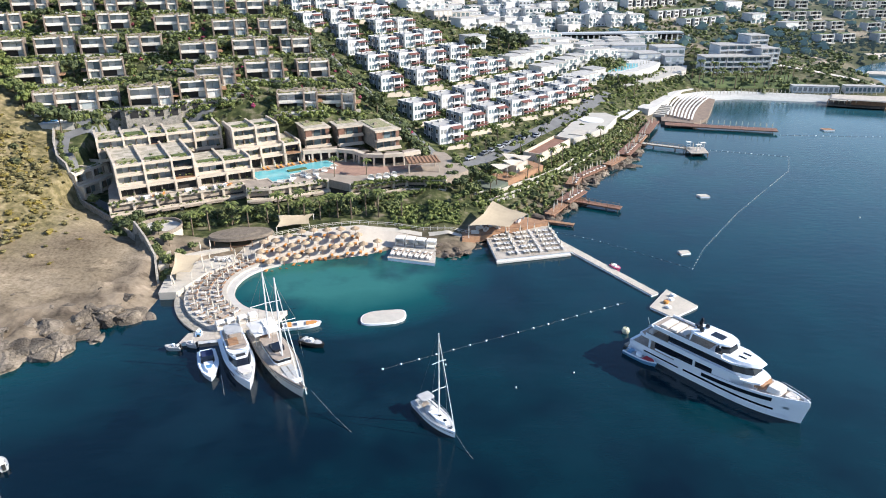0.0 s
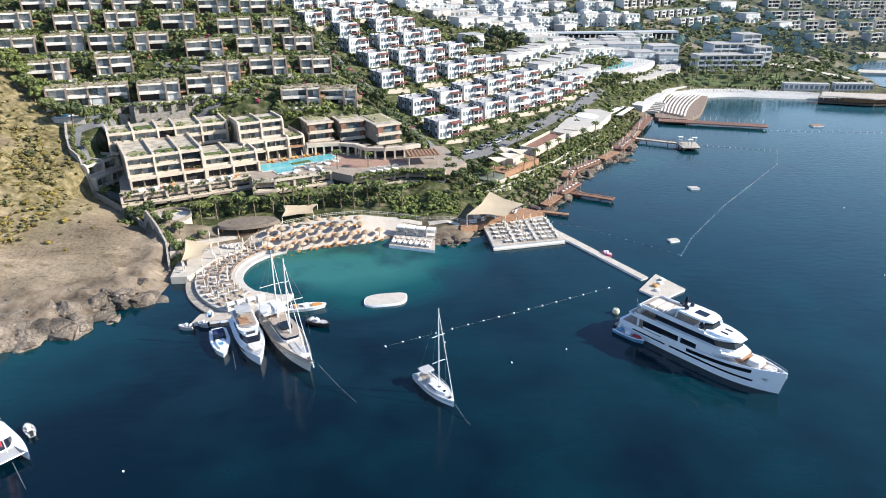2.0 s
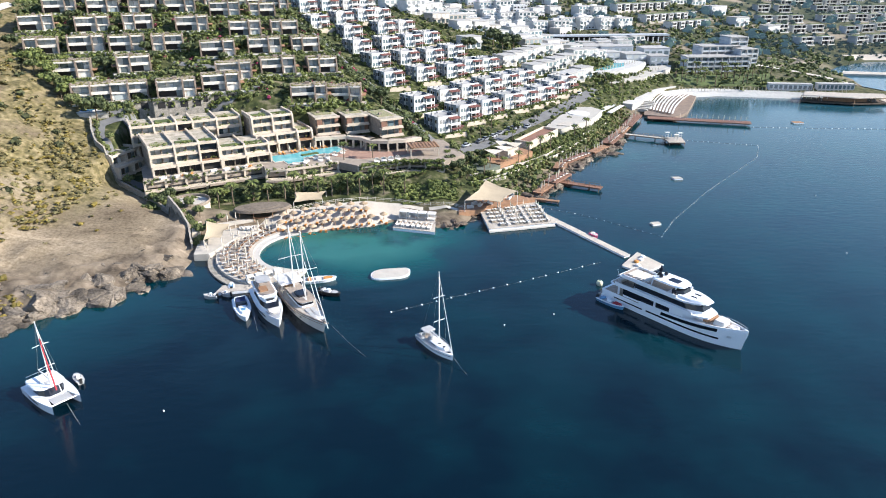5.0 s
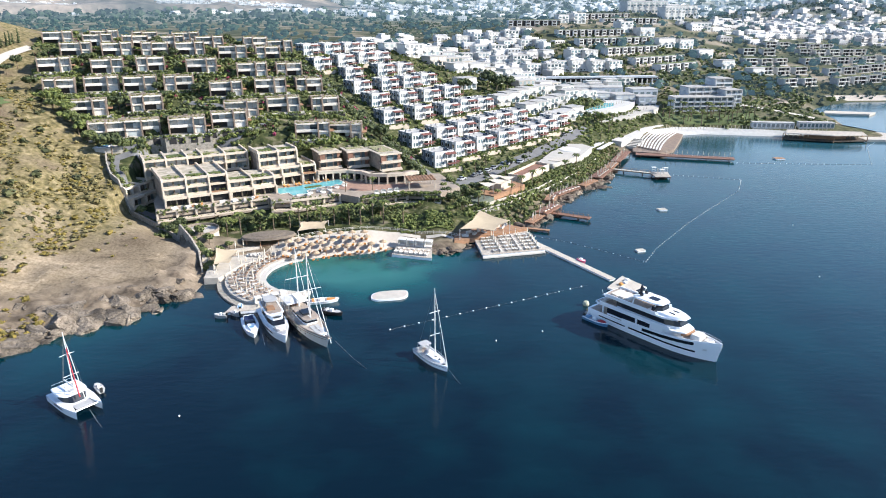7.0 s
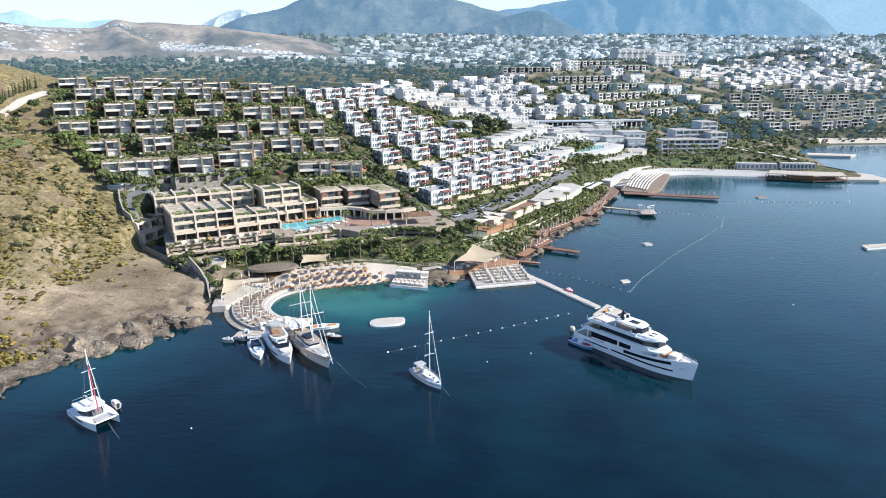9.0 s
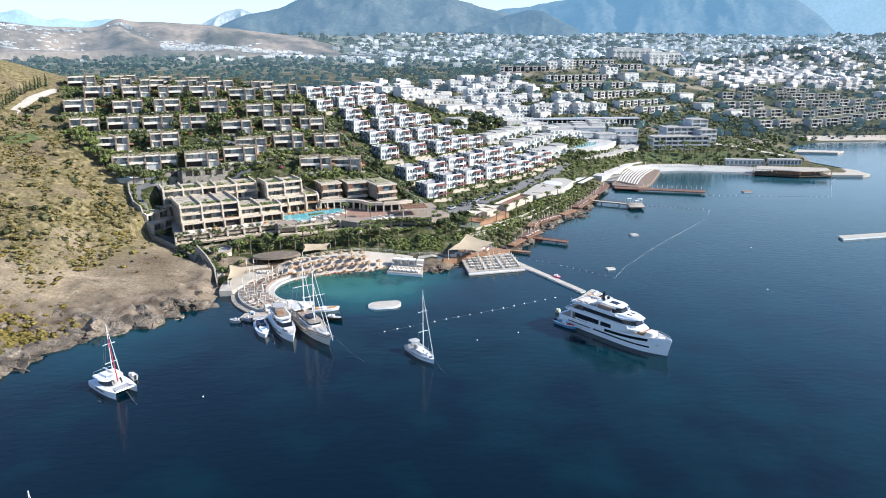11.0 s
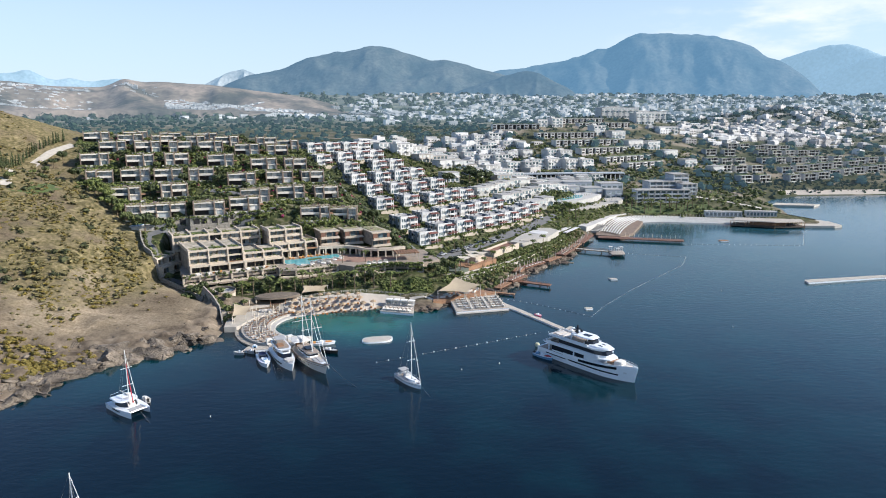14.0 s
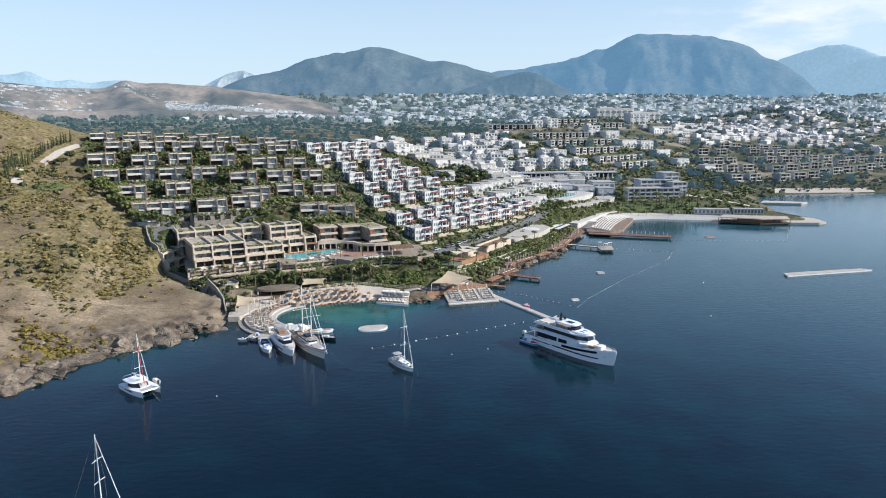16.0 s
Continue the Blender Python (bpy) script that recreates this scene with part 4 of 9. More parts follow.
def settle(proto, spots, lift=0.0, turn=0.0, group="", spread=6.0, seed=1, back=4.0, fan=0.0):
    """Copies of a house, set on the slope at (x, y)."""
    rng = random.Random(seed)
    out = []
    for x, y in spots:
        z = float(gz(x, y + back)) + lift
        out.append(tagged(copy_thing(proto, pose(x, y, z, 0, 0, turn - fan * x + rng.uniform(-spread, spread))), group=group))
    return out


HIDE = pose(0, 0, -200)
villa_a, villa_b, villa_c = brown_villa(3, 1), brown_villa(4, -1, 7.4, 4.6), brown_villa(9, 1, 9.0, 4.4)
ROW1 = [(-122, 232), (-102, 241), (-63, 238), (-47, 246), (-30, 255), (-81, 221), (-66, 227)]
ROW2 = [(-142, 255), (-126, 259), (-110, 260), (-94, 262), (-73, 258), (-55, 266), (-39, 277)]
ROW3 = [(-153, 278), (-130, 279), (-112, 283), (-89, 284), (-66, 284), (-50, 294)]
ROW4 = [(-151, 299), (-133, 302), (-116, 305), (-100, 308), (-79, 307), (-63, 315)]
ROW5 = [(-166, 316), (-148, 319), (-130, 320), (-113, 321), (-94, 324), (-72, 332), (-60, 335)]
brown = ROW1 + ROW2 + ROW3 + ROW4 + ROW5
G_BROWN, G_WHITE = "stone villas on the terraced hill", "white villas on the slope"
settle(villa_a, brown[0::3], -0.3, 7, G_BROWN, 5, fan=0.11)
settle(villa_b, brown[1::3], -0.3, 7, G_BROWN, 5, 2, fan=0.11)
settle(villa_c, brown[2::3], -0.3, 7, G_BROWN, 5, 3, fan=0.11)
long_villa = brown_villa(12, -1, 6.6, 6.0, True)
tagged(long_villa, group=G_BROWN).matrix_basis = pose(-104, 218.5, float(gz(-103, 222)) - 0.6, 0, 0, 18)
settle(villa_c, [(-20, 231), (-33, 226)], -1.5, 4, G_BROWN)

white_a = white_villa()
WHITES = [(21, 227), (31, 244), (42, 255), (54, 267), (63, 276), (73, 286), (81, 298), (12, 246), (24, 259), (35, 271), (47, 284), (57, 295), (67, 305),
          (0, 269), (15, 283), (30, 295), (40, 307), (50, 315), (-6, 290), (8, 301), (21, 312), (33, 325), (-15, 304), (-1, 317), (11, 329), (21, 340),
          (-20, 324), (-3, 342), (8, 351), (-37, 330), (-25, 345), (-14, 358), (-5, 366), (-45, 354), (-34, 366), (-23, 378), (-14, 388)]
tagged(white_a, group=G_WHITE).matrix_basis = pose(90, 310, float(gz(90, 314)) - 0.3, 0, 0, 33)
settle(white_a, WHITES, -0.3, 33, G_WHITE, 3)


# ---- boats ----
class Hull:
    """A boat's outer form; x runs from the stern (-L/2) to the bow (+L/2)."""

    def __init__(self, L, B, z_stern, z_bow, full=0.5, sharp=2.2, stern=0.86, rake=0.05, flare=0.84):
        self.L, self.B, self.zs, self.zb, self.full, self.sharp, self.st, self.rake, self.flare = L, B, z_stern, z_bow, full, sharp, stern, rake, flare

    def half(self, t):
        k = max(0.0, (t - self.full) / (1 - self.full))
        return self.B / 2 * (1 - k ** self.sharp) * (self.st + (1 - self.st) * min(1, t / 0.35))

    def top(self, t):
        return self.zs + (self.zb - self.zs) * max(0.0, (t - 0.3) / 0.7) ** 1.6

    def at(self, t, z, out=0.0):
        """Half width and length of the side at height z."""
        k = max(0.0, min(1.0, z / self.top(t)))
        return -self.L / 2 + self.L * t - self.rake * self.L * max(0, t - 0.7) / 0.3 * (1 - k), self.half(t) * (self.flare + (1 - self.flare) * k) + out

    def body(self, n=22):
        s, ring = Shape(), 7
        for i in range(n + 1):
            t = min(i / n, 0.999)
            zt = self.top(t)
            x0, w0 = self.at(t, 0)
            x1, w1 = self.at(t, zt * 0.5)
            x2, w2 = self.at(t, zt)
            s.v += [(x2, w2, zt), (x1, w1, zt * 0.5), (x0, w0, 0), (x0, 0, -0.7), (x0, -w0, 0), (x1, -w1, zt * 0.5), (x2, -w2, zt)]
        for i in range(n):
            for j in range(ring):
                s.f.append((i * ring + j, i * ring + (j + 1) % ring, (i + 1) * ring + (j + 1) % ring, (i + 1) * ring + j))
        s.f += [tuple(range(ring - 1, -1, -1)), tuple(n * ring + j for j in range(ring))]
        return s

    def band(self, t0, t1, z0, z1, side, out=0.05, thick=0.2, n=14, follow=False):
        """A strip along one side, such as a window or a rubbing strake; follow: heights counted from the deck's edge."""
        s = Shape()
        for i in range(n + 1):
            t = t0 + (t1 - t0) * i / n
            dz = self.top(t) if follow else 0
            for z, o in ((z0 + dz, out), (z1 + dz, out), (z1 + dz, out - thick), (z0 + dz, out - thick)):
                x, w = self.at(t, min(z, self.top(t)), o)
                s.v.append((x, side * w, z))
        for i in range(n):
            for j in range(4):
                s.f.append((i * 4 + j, i * 4 + (j + 1) % 4, i * 4 + 4 + (j + 1) % 4, i * 4 + 4 + j))
        s.f += [(0, 1, 2, 3), (n * 4 + 3, n * 4 + 2, n * 4 + 1, n * 4)]
        return s

    def deck(self, t0, t1, z, inset=0.15, thick=0.06, n=16):
        ring = []
        for i in range(n + 1):
            x, w = self.at(t0 + (t1 - t0) * i / n, 99, -inset)
            ring.append((x, max(w, 0.02)))
        ring += [(x, -w) for x, w in reversed(ring)]
        return Shape().prism(ring[::-1], z - thick, z)


def cabin(x0, x1, w, nose=1.5, tip=0.5, tail=0.0):
    """The outline of a deckhouse with a tapered front."""
    return [(x0, -w * (1 - tail)), (x0 + (1 if tail else 0), -w), (x1 - nose, -w), (x1 - nose * 0.35, -w * (tip + 1) / 2), (x1, -w * tip), (x1, w * tip), (x1 - nose * 0.35, w * (tip + 1) / 2), (x1 - nose, w), (x0 + (1 if tail else 0), w), (x0, w * (1 - tail))]


def shrink(ring, k, dx=0.0):
    cx = sum(p[0] for p in ring) / len(ring)
    return [(cx + (x - cx) * k + dx, y * k) for x, y in ring]


def superyacht(at):
    v = thing("motor_yacht", "large white three-deck motor yacht at anchor with dark window bands", "yacht", at)
    h = Hull(34.6, 6.9, 2.5, 4.1, 0.56, 2.4, 0.93, 0.03, 0.92)
    hull = part("hull", h.body(30), M_HULL, v)
    for s in (-1, 1):
        part("hull_window", h.band(0.36, 0.86, 1.35, 1.75, s), M_NAVY, hull, "long dark hull window")
        part("hull_window", h.band(0.1, 0.33, 1.3, 1.6, s), M_NAVY, hull, "long dark hull window")
        part("strake", h.band(0.04, 0.93, 0.7, 0.85, s, 0.07), M_HULL, hull)
        part("anchor_pocket", h.band(0.9, 0.925, 2.3, 2.75, s), M_STEEL, hull)
        part("bulwark", h.band(0.3, 0.995, 0.0, 0.75, s, 0.02, 0.18, 20, True), M_HULL, v)
        part("main_window", h.band(0.47, 0.84, -0.5, 0.25, s, 0.07, 0.3, 14, True), M_NAVY, v, "dark main deck window band")
        part("bow_rail", h.band(0.82, 0.99, 1.25, 1.3, s, -0.1, 0.05, 10, True), M_STEEL, v)
    part("swim_platform", Shape().prism([(-18.6, -2.9), (-16.9, -3.2), (-16.9, 3.2), (-18.6, 2.9)], 0.25, 0.6), M_TEAK, v)
    part("stern_stair", Shape().prism([(-17.6, -3.2), (-16.6, -3.3), (-16.6, 3.3), (-17.6, 3.2)], 0.6, 1.6, [(-17.1, -3.2), (-16.4, -3.3), (-16.4, 3.3), (-17.1, 3.2)]), M_HULL, v)
    part("main_deck", h.deck(0.02, 0.6, 2.55), M_TEAK, v)
    part("fore_deck", h.deck(0.76, 0.985, 4.05, 0.35), M_TEAK, v)
    # main deck house
    part("saloon", Shape().prism(cabin(-11.5, 6.0, 3.0, 2.0), 2.5, 4.9), M_HULL, v)
    part("saloon_glass", Shape().prism(cabin(-11.6, 1.0, 3.06, 0.5, 0.9), 3.0, 4.5), M_NAVY, v)
    part("upper_deck", Shape().prism(cabin(-15.2, 9.2, 3.65, 4.0, 0.5, 0.15), 4.75, 5.1), M_HULL, v)
    for s in (-1, 1):
        part("side_bulwark", Shape().prism([(-13.6, s * 3.65), (6.2, s * 3.65), (6.2, s * 3.45), (-13.6, s * 3.45)], 5.1, 5.75), M_HULL, v)
        part("deck_pillar", box(-3.1, -2.7, s * 3.3 - 0.15, s * 3.3 + 0.15, 2.6, 4.8), M_HULL, v)
        part("deck_pillar", box(-13.0, -12.6, s * 3.0 - 0.15, s * 3.0 + 0.15, 2.6, 4.8), M_HULL, v)
    part("upper_teak", Shape().prism(cabin(-14.9, -8.0, 3.4, 0.5, 0.95, 0.15), 5.1, 5.16), M_TEAK, v)
    part("upper_house", Shape().prism(cabin(-9.0, 7.6, 2.9, 3.2, 0.45), 5.1, 7.3, shrink(cabin(-9.0, 6.6, 2.8, 3.2, 0.45), 0.97)), M_HULL, v)
    part("upper_glass", Shape().prism(cabin(-9.05, 7.75, 2.98, 3.2, 0.47), 5.8, 6.8, cabin(-9.05, 7.2, 2.92, 3.2, 0.46)), M_NAVY, v)
    part("sun_deck", Shape().prism(cabin(-13.2, 7.4, 3.3, 3.6, 0.4, 0.15), 7.2, 7.5), M_HULL, v)
    for s in (-1, 1):
        part("sun_bulwark", Shape().prism([(-12.2, s * 3.3), (2.0, s * 3.3), (2.0, s * 3.12), (-12.2, s * 3.12)], 7.5, 8.05), M_HULL, v)
    part("sun_teak", Shape().prism(cabin(-12.9, -1.0, 3.1, 0.5, 0.95, 0.15), 7.5, 7.56), M_TEAK, v)
    part("coach_roof", Shape().prism(cabin(1.6, 8.4, 2.7, 3.4, 0.45), 7.5, 7.95, shrink(cabin(1.6, 8.0, 2.5, 3.4, 0.4), 0.94)), M_HULL, v)
    for s in (-0.8, 0.8):
        part("skylight", box(4.0, 5.5, s - 0.25, s + 0.25, 7.94, 8.0), M_NAVY, v, "dark skylight")
    part("windscreen", Shape().prism(cabin(0.2, 2.9, 2.3, 1.2, 0.6), 7.5, 8.6, cabin(0.2, 2.4, 2.2, 1.2, 0.6)), M_NAVY, v)
    hard = part("hard_top", Shape().prism(cabin(-5.4, 2.6, 2.55, 2.0, 0.6, 0.3), 9.3, 9.6, shrink(cabin(-5.4, 2.6, 2.55, 2.0, 0.6, 0.3), 0.95)), M_HULL, v)
    part("top_hatch", box(-1.9, 0.6, -0.9, 0.9, 9.6, 9.66), M_NAVY, hard, "dark glass roof hatch")
    for x, y in ((-4.8, -2.0), (-4.8, 2.0), (1.0, -1.9), (1.0, 1.9)):
        part("top_post", Shape().tube([(x - 0.4, y, 7.5), (x, y, 9.35)], 0.16), M_HULL, v)
    m = part("mast", Shape().tube([(-5.0, 0, 8.6), (-4.5, 0, 10.2), (-4.3, 0, 11.9)], 0.62, 8, 0.26), M_NAVY, v, "dark radar mast")
    part("radar", box(-5.0, -4.3, -1.4, 1.4, 10.5, 10.75), M_NAVY, m)
    for y in (-1.1, 1.1):
        part("dome", Shape().lathe(((0.1, 9.6), (0.42, 9.75), (0.45, 10.1), (0.25, 10.45), (0.02, 10.5)), 10, Matrix.Translation((-3.6, y * 0.9, 0))), M_NAVY, m)
    for x in (-11.6, -9.6, -7.6):
        part("sunbed", box(x, x + 1.5, -1.9, 1.9, 7.56, 7.95), M_CUSH, v)
    part("aft_sofa", box(-13.9, -12.9, -2.2, 2.2, 5.16, 5.75), M_CUSH, v)
    part("aft_table", box(-11.8, -10.2, -0.9, 0.9, 5.16, 5.85), M_TEAK, v)
    part("awning", Shape().add([(-13.8, -2.8, 6.9), (-8.9, -3.0, 7.3), (-8.9, 3.0, 7.3), (-13.8, 2.8, 6.9), (-13.8, -2.8, 6.96), (-8.9, -3.0, 7.36), (-8.9, 3.0, 7.36), (-13.8, 2.8, 6.96)], ((3, 2, 1, 0), (4, 5, 6, 7), (0, 1, 5, 4), (2, 3, 7, 6))), M_GREYDECK, v)
    part("bow_sofa", Shape().prism(cabin(8.2, 9.6, 2.0, 0.4, 0.8), 4.06, 4.75), M_WOOD, v)
    part("tender_cover", Shape().prism(cabin(10.2, 12.6, 1.6, 0.5, 0.7), 4.06, 5.1, shrink(cabin(10.2, 12.6, 1.6, 0.5, 0.7), 0.85)), M_CANVAS, v, "white tender cover")
    part("bow_pad", Shape().prism(cabin(13.2, 15.2, 0.9, 0.8, 0.4), 4.06, 4.5), M_CUSH, v)
    for x in (13.0, 14.2):
        part("winch", Shape().lathe(((0.25, 4.06), (0.22, 4.5), (0.1, 4.6)), 8, Matrix.Translation((x + 1.6, 0.5, 0))), M_STEEL, v)
    part("flag_staff", Shape().tube([(-15.0, 0, 5.1), (-15.8, 0, 7.0)], 0.04, 5), M_STEEL, v)
    return v


def tender(at, L=7.6, B=2.1, color=None, pad=None, label="open blue tender alongside the yacht", name="tender"):
    v = thing(name, label, "boat", at)
    h = Hull(L, B, 0.75, 0.95, 0.5, 2.0, 0.9, 0.08, 0.75)
    part("hull", h.body(14), color or M_BOATBLUE, v)
    part("floor", h.deck(0.04, 0.9, 0.8, 0.25), M_GREYDECK, v)
    for s in (-1, 1):
        part("gunwale", h.band(0.02, 0.97, 0.0, 0.16, s, 0.1, 0.3, 12, True), M_HULL if color is None else color, v)
    part("cushion", Shape().prism(cabin(L * 0.1, L * 0.38, B * 0.33, 0.8, 0.4), 0.8, 1.05), pad or M_RED, v)
    part("console", Shape().prism(cabin(-L * 0.12, L * 0.02, B * 0.2, 0.3, 0.7), 0.8, 1.45), M_HULL, v)
    part("bench", box(-L * 0.36, -L * 0.26, -B * 0.34, B * 0.34, 0.8, 1.2), pad or M_BOATBLUE, v)
    part("engine", box(-L * 0.54, -L * 0.47, -0.25, 0.25, 0.2, 1.25), M_TYRE, v)
    return v


def rig(v, x, z0, top, spread, bow, stern, B, mast_r=0.13, boom=4.0, mast_mat=None):
    """Mast, spreaders, stays and boom."""
    m = part("mast", Shape().tube([(x, 0, z0), (x, 0, top)], mast_r, 8, mast_r * 0.7), mast_mat or M_MAST, v)
    for k in spread:
        z = z0 + (top - z0) * k
        part("spreader", Shape().tube([(x, -B * 0.36, z), (x, 0, z + 0.1), (x, B * 0.36, z)], 0.07, 5), M_MAST, m)
    part("forestay", Shape().tube([(bow, 0, z0), (x, 0, top - 0.4)], 0.09, 5, 0.05), M_MAST, m, "furled white headsail")
    part("backstay", Shape().tube([(stern, 0, z0), (x, 0, top)], 0.025, 4), M_ROPE, m)
    for s in (-1, 1):
        part("shroud", Shape().tube([(x - 0.2, s * B * 0.46, z0 - 0.3), (x, s * B * 0.36, z0 + (top - z0) * spread[0]), (x, 0, top - 1)], 0.025, 4), M_ROPE, m)
    if boom:
        b = part("boom", Shape().tube([(x - 0.2, 0, z0 + 1.1), (x - boom, 0, z0 + 1.2)], 0.09, 6), M_MAST, m)
        part("furled_sail", Shape().tube([(x - 0.3, 0, z0 + 1.3), (x - boom * 0.5, 0, z0 + 1.42), (x - boom, 0, z0 + 1.35)], 0.18, 6, 0.12), M_CANVAS, b)
    return m


def sloop(at, L=11.6, top=18.0, label="white sailing yacht at anchor with grey bimini", spread=(0.33, 0.66)):
    v = thing("sailing_yacht", label, "sailboat", at)
    h = Hull(L, 3.8, 1.15, 1.35, 0.42, 2.0, 0.88, 0.02, 0.85)
    part("hull", h.body(20), M_HULL, v)
    for s in (-1, 1):
        part("stripe", h.band(0.03, 0.97, 0.78, 0.88, s, 0.03, 0.1), M_NAVY, v)
        part("rail", h.band(0.04, 0.98, 0.55, 0.59, s, -0.1, 0.04, 12, True), M_STEEL, v)
    part("deck", h.deck(0.02, 0.97, 1.3, 0.12), M_GREYDECK, v)
    part("coach_roof", Shape().prism(cabin(-1.6, 3.6, 1.15, 2.0, 0.3), 1.25, 1.75, shrink(cabin(-1.6, 3.4, 1.05, 2.0, 0.3), 0.94)), M_HULL, v)
    for s in (-1, 1):
        part("cabin_window", box(-1.0, 1.4, s * 1.12 - 0.03, s * 1.12 + 0.03, 1.45, 1.62), M_NAVY, v)
    for x in (0.8, 2.4, 4.2):
        part("hatch", box(x, x + 0.55, -0.28, 0.28, 1.74 if x < 3 else 1.36, 1.8 if x < 3 else 1.42), M_NAVY, v)
    part("cockpit", box(-4.6, -1.7, -0.75, 0.75, 1.28, 1.34), M_TEAK, v)
    bim = part("bimini", Shape().prism(cabin(-4.6, -2.2, 1.35, 0.5, 0.8, 0.1), 3.1, 3.2, shrink(cabin(-4.6, -2.2, 1.35, 0.5, 0.8, 0.1), 0.9)), M_GREYDECK, v, "grey canvas bimini")
    for x in (-4.3, -2.7):
        for s in (-1, 1):
            part("hoop", Shape().tube([(x, s * 1.3, 1.3), (x, s * 1.2, 3.12)], 0.03, 4), M_STEEL, bim)
    part("spray_hood", Shape().prism(cabin(-1.9, -0.8, 1.15, 0.7, 0.6), 1.7, 2.4, shrink(cabin(-1.9, -1.1, 1.0, 0.6, 0.6), 0.85)), M_GREYDECK, v)
    for y in (-0.9, 0.9):
        part("wheel", Shape().lathe(((0.42, -0.03), (0.45, 0), (0.42, 0.03)), 12, Matrix.Translation((-3.6, y, 2.0)) @ Matrix.Rotation(1.4, 4, "Y")), M_STEEL, v)
    rig(v, 0.9, 1.7, top, spread, L * 0.48, -L * 0.49, 3.8)
    return v


def catamaran(at):
    v = thing("catamaran", "white cruising catamaran at anchor with red sail cover", "sailboat", at)
    for s in (-1, 1):
        h = Hull(11.6, 1.7, 1.4, 1.7, 0.45, 2.0, 0.9, 0.02, 0.85)
        sh = h.body(16)
        sh.v = [(x, y + s * 2.45, z) for x, y, z in sh.v]
        hull = part("hull", sh, M_HULL, v)
        part("hull_window", box(-2.0, 1.6, s * 3.3 - 0.05, s * 3.3 + 0.02 * s, 0.85, 1.1), M_NAVY, hull)
        for k in range(3):
            part("stern_step", box(-6.3 + 0.45 * k, -5.5, s * 2.45 - 0.55, s * 2.45 + 0.55, 0.25 + 0.4 * k, 0.45 + 0.4 * k), M_HULL, hull)
    part("bridge_deck", box(-4.8, 2.0, -2.0, 2.0, 0.8, 1.5), M_HULL, v)
    part("trampoline", box(2.0, 4.9, -1.7, 1.7, 1.3, 1.34), M_GREYDECK, v)
    part("cross_beam", Shape().tube([(4.9, -2.4, 1.4), (4.9, 2.4, 1.4)], 0.12), M_STEEL, v)
    part("saloon", Shape().prism(cabin(-2.6, 1.8, 2.3, 2.0, 0.45), 1.5, 2.7, shrink(cabin(-2.6, 1.2, 2.15, 1.8, 0.45), 0.93)), M_NAVY, v, "dark wraparound saloon windows")
    part("hard_top", Shape().prism(cabin(-4.9, 0.9, 2.75, 1.6, 0.6, 0.1), 2.7, 2.86, shrink(cabin(-4.9, 0.9, 2.75, 1.6, 0.6, 0.1), 0.95)), M_HULL, v)
    part("top_hatch", box(-1.6, -0.6, -0.6, 0.6, 2.86, 2.9), M_GREYDECK, v)
    part("helm_seat", box(-3.4, -2.6, 0.9, 2.0, 2.86, 3.3), M_CUSH, v)
    part("helm_rail", Shape().tube([(-4.4, 2.3, 2.86), (-4.4, 2.3, 3.7), (-4.4, -2.3, 3.7), (-4.4, -2.3, 2.86)], 0.04, 5), M_STEEL, v)
    for y in (-1.9, 1.9):
        part("top_post", Shape().tube([(-4.6, y, 1.5), (-4.6, y, 2.75)], 0.05, 5), M_STEEL, v)
    part("aft_sofa", box(-4.7, -4.1, -1.7, 1.7, 1.5, 2.0), M_CUSH, v)
    m = rig(v, 0.3, 2.8, 16.1, (0.3, 0.64), 4.9, -5.0, 4.0, boom=4.3)
    part("sail_cover", Shape().tube([(2.3, 0, 2.6), (1.3, 0, 7.5), (0.45, 0, 12.6)], 0.15, 6, 0.1), M_RED, m, "red furled sail before the mast")
    return v


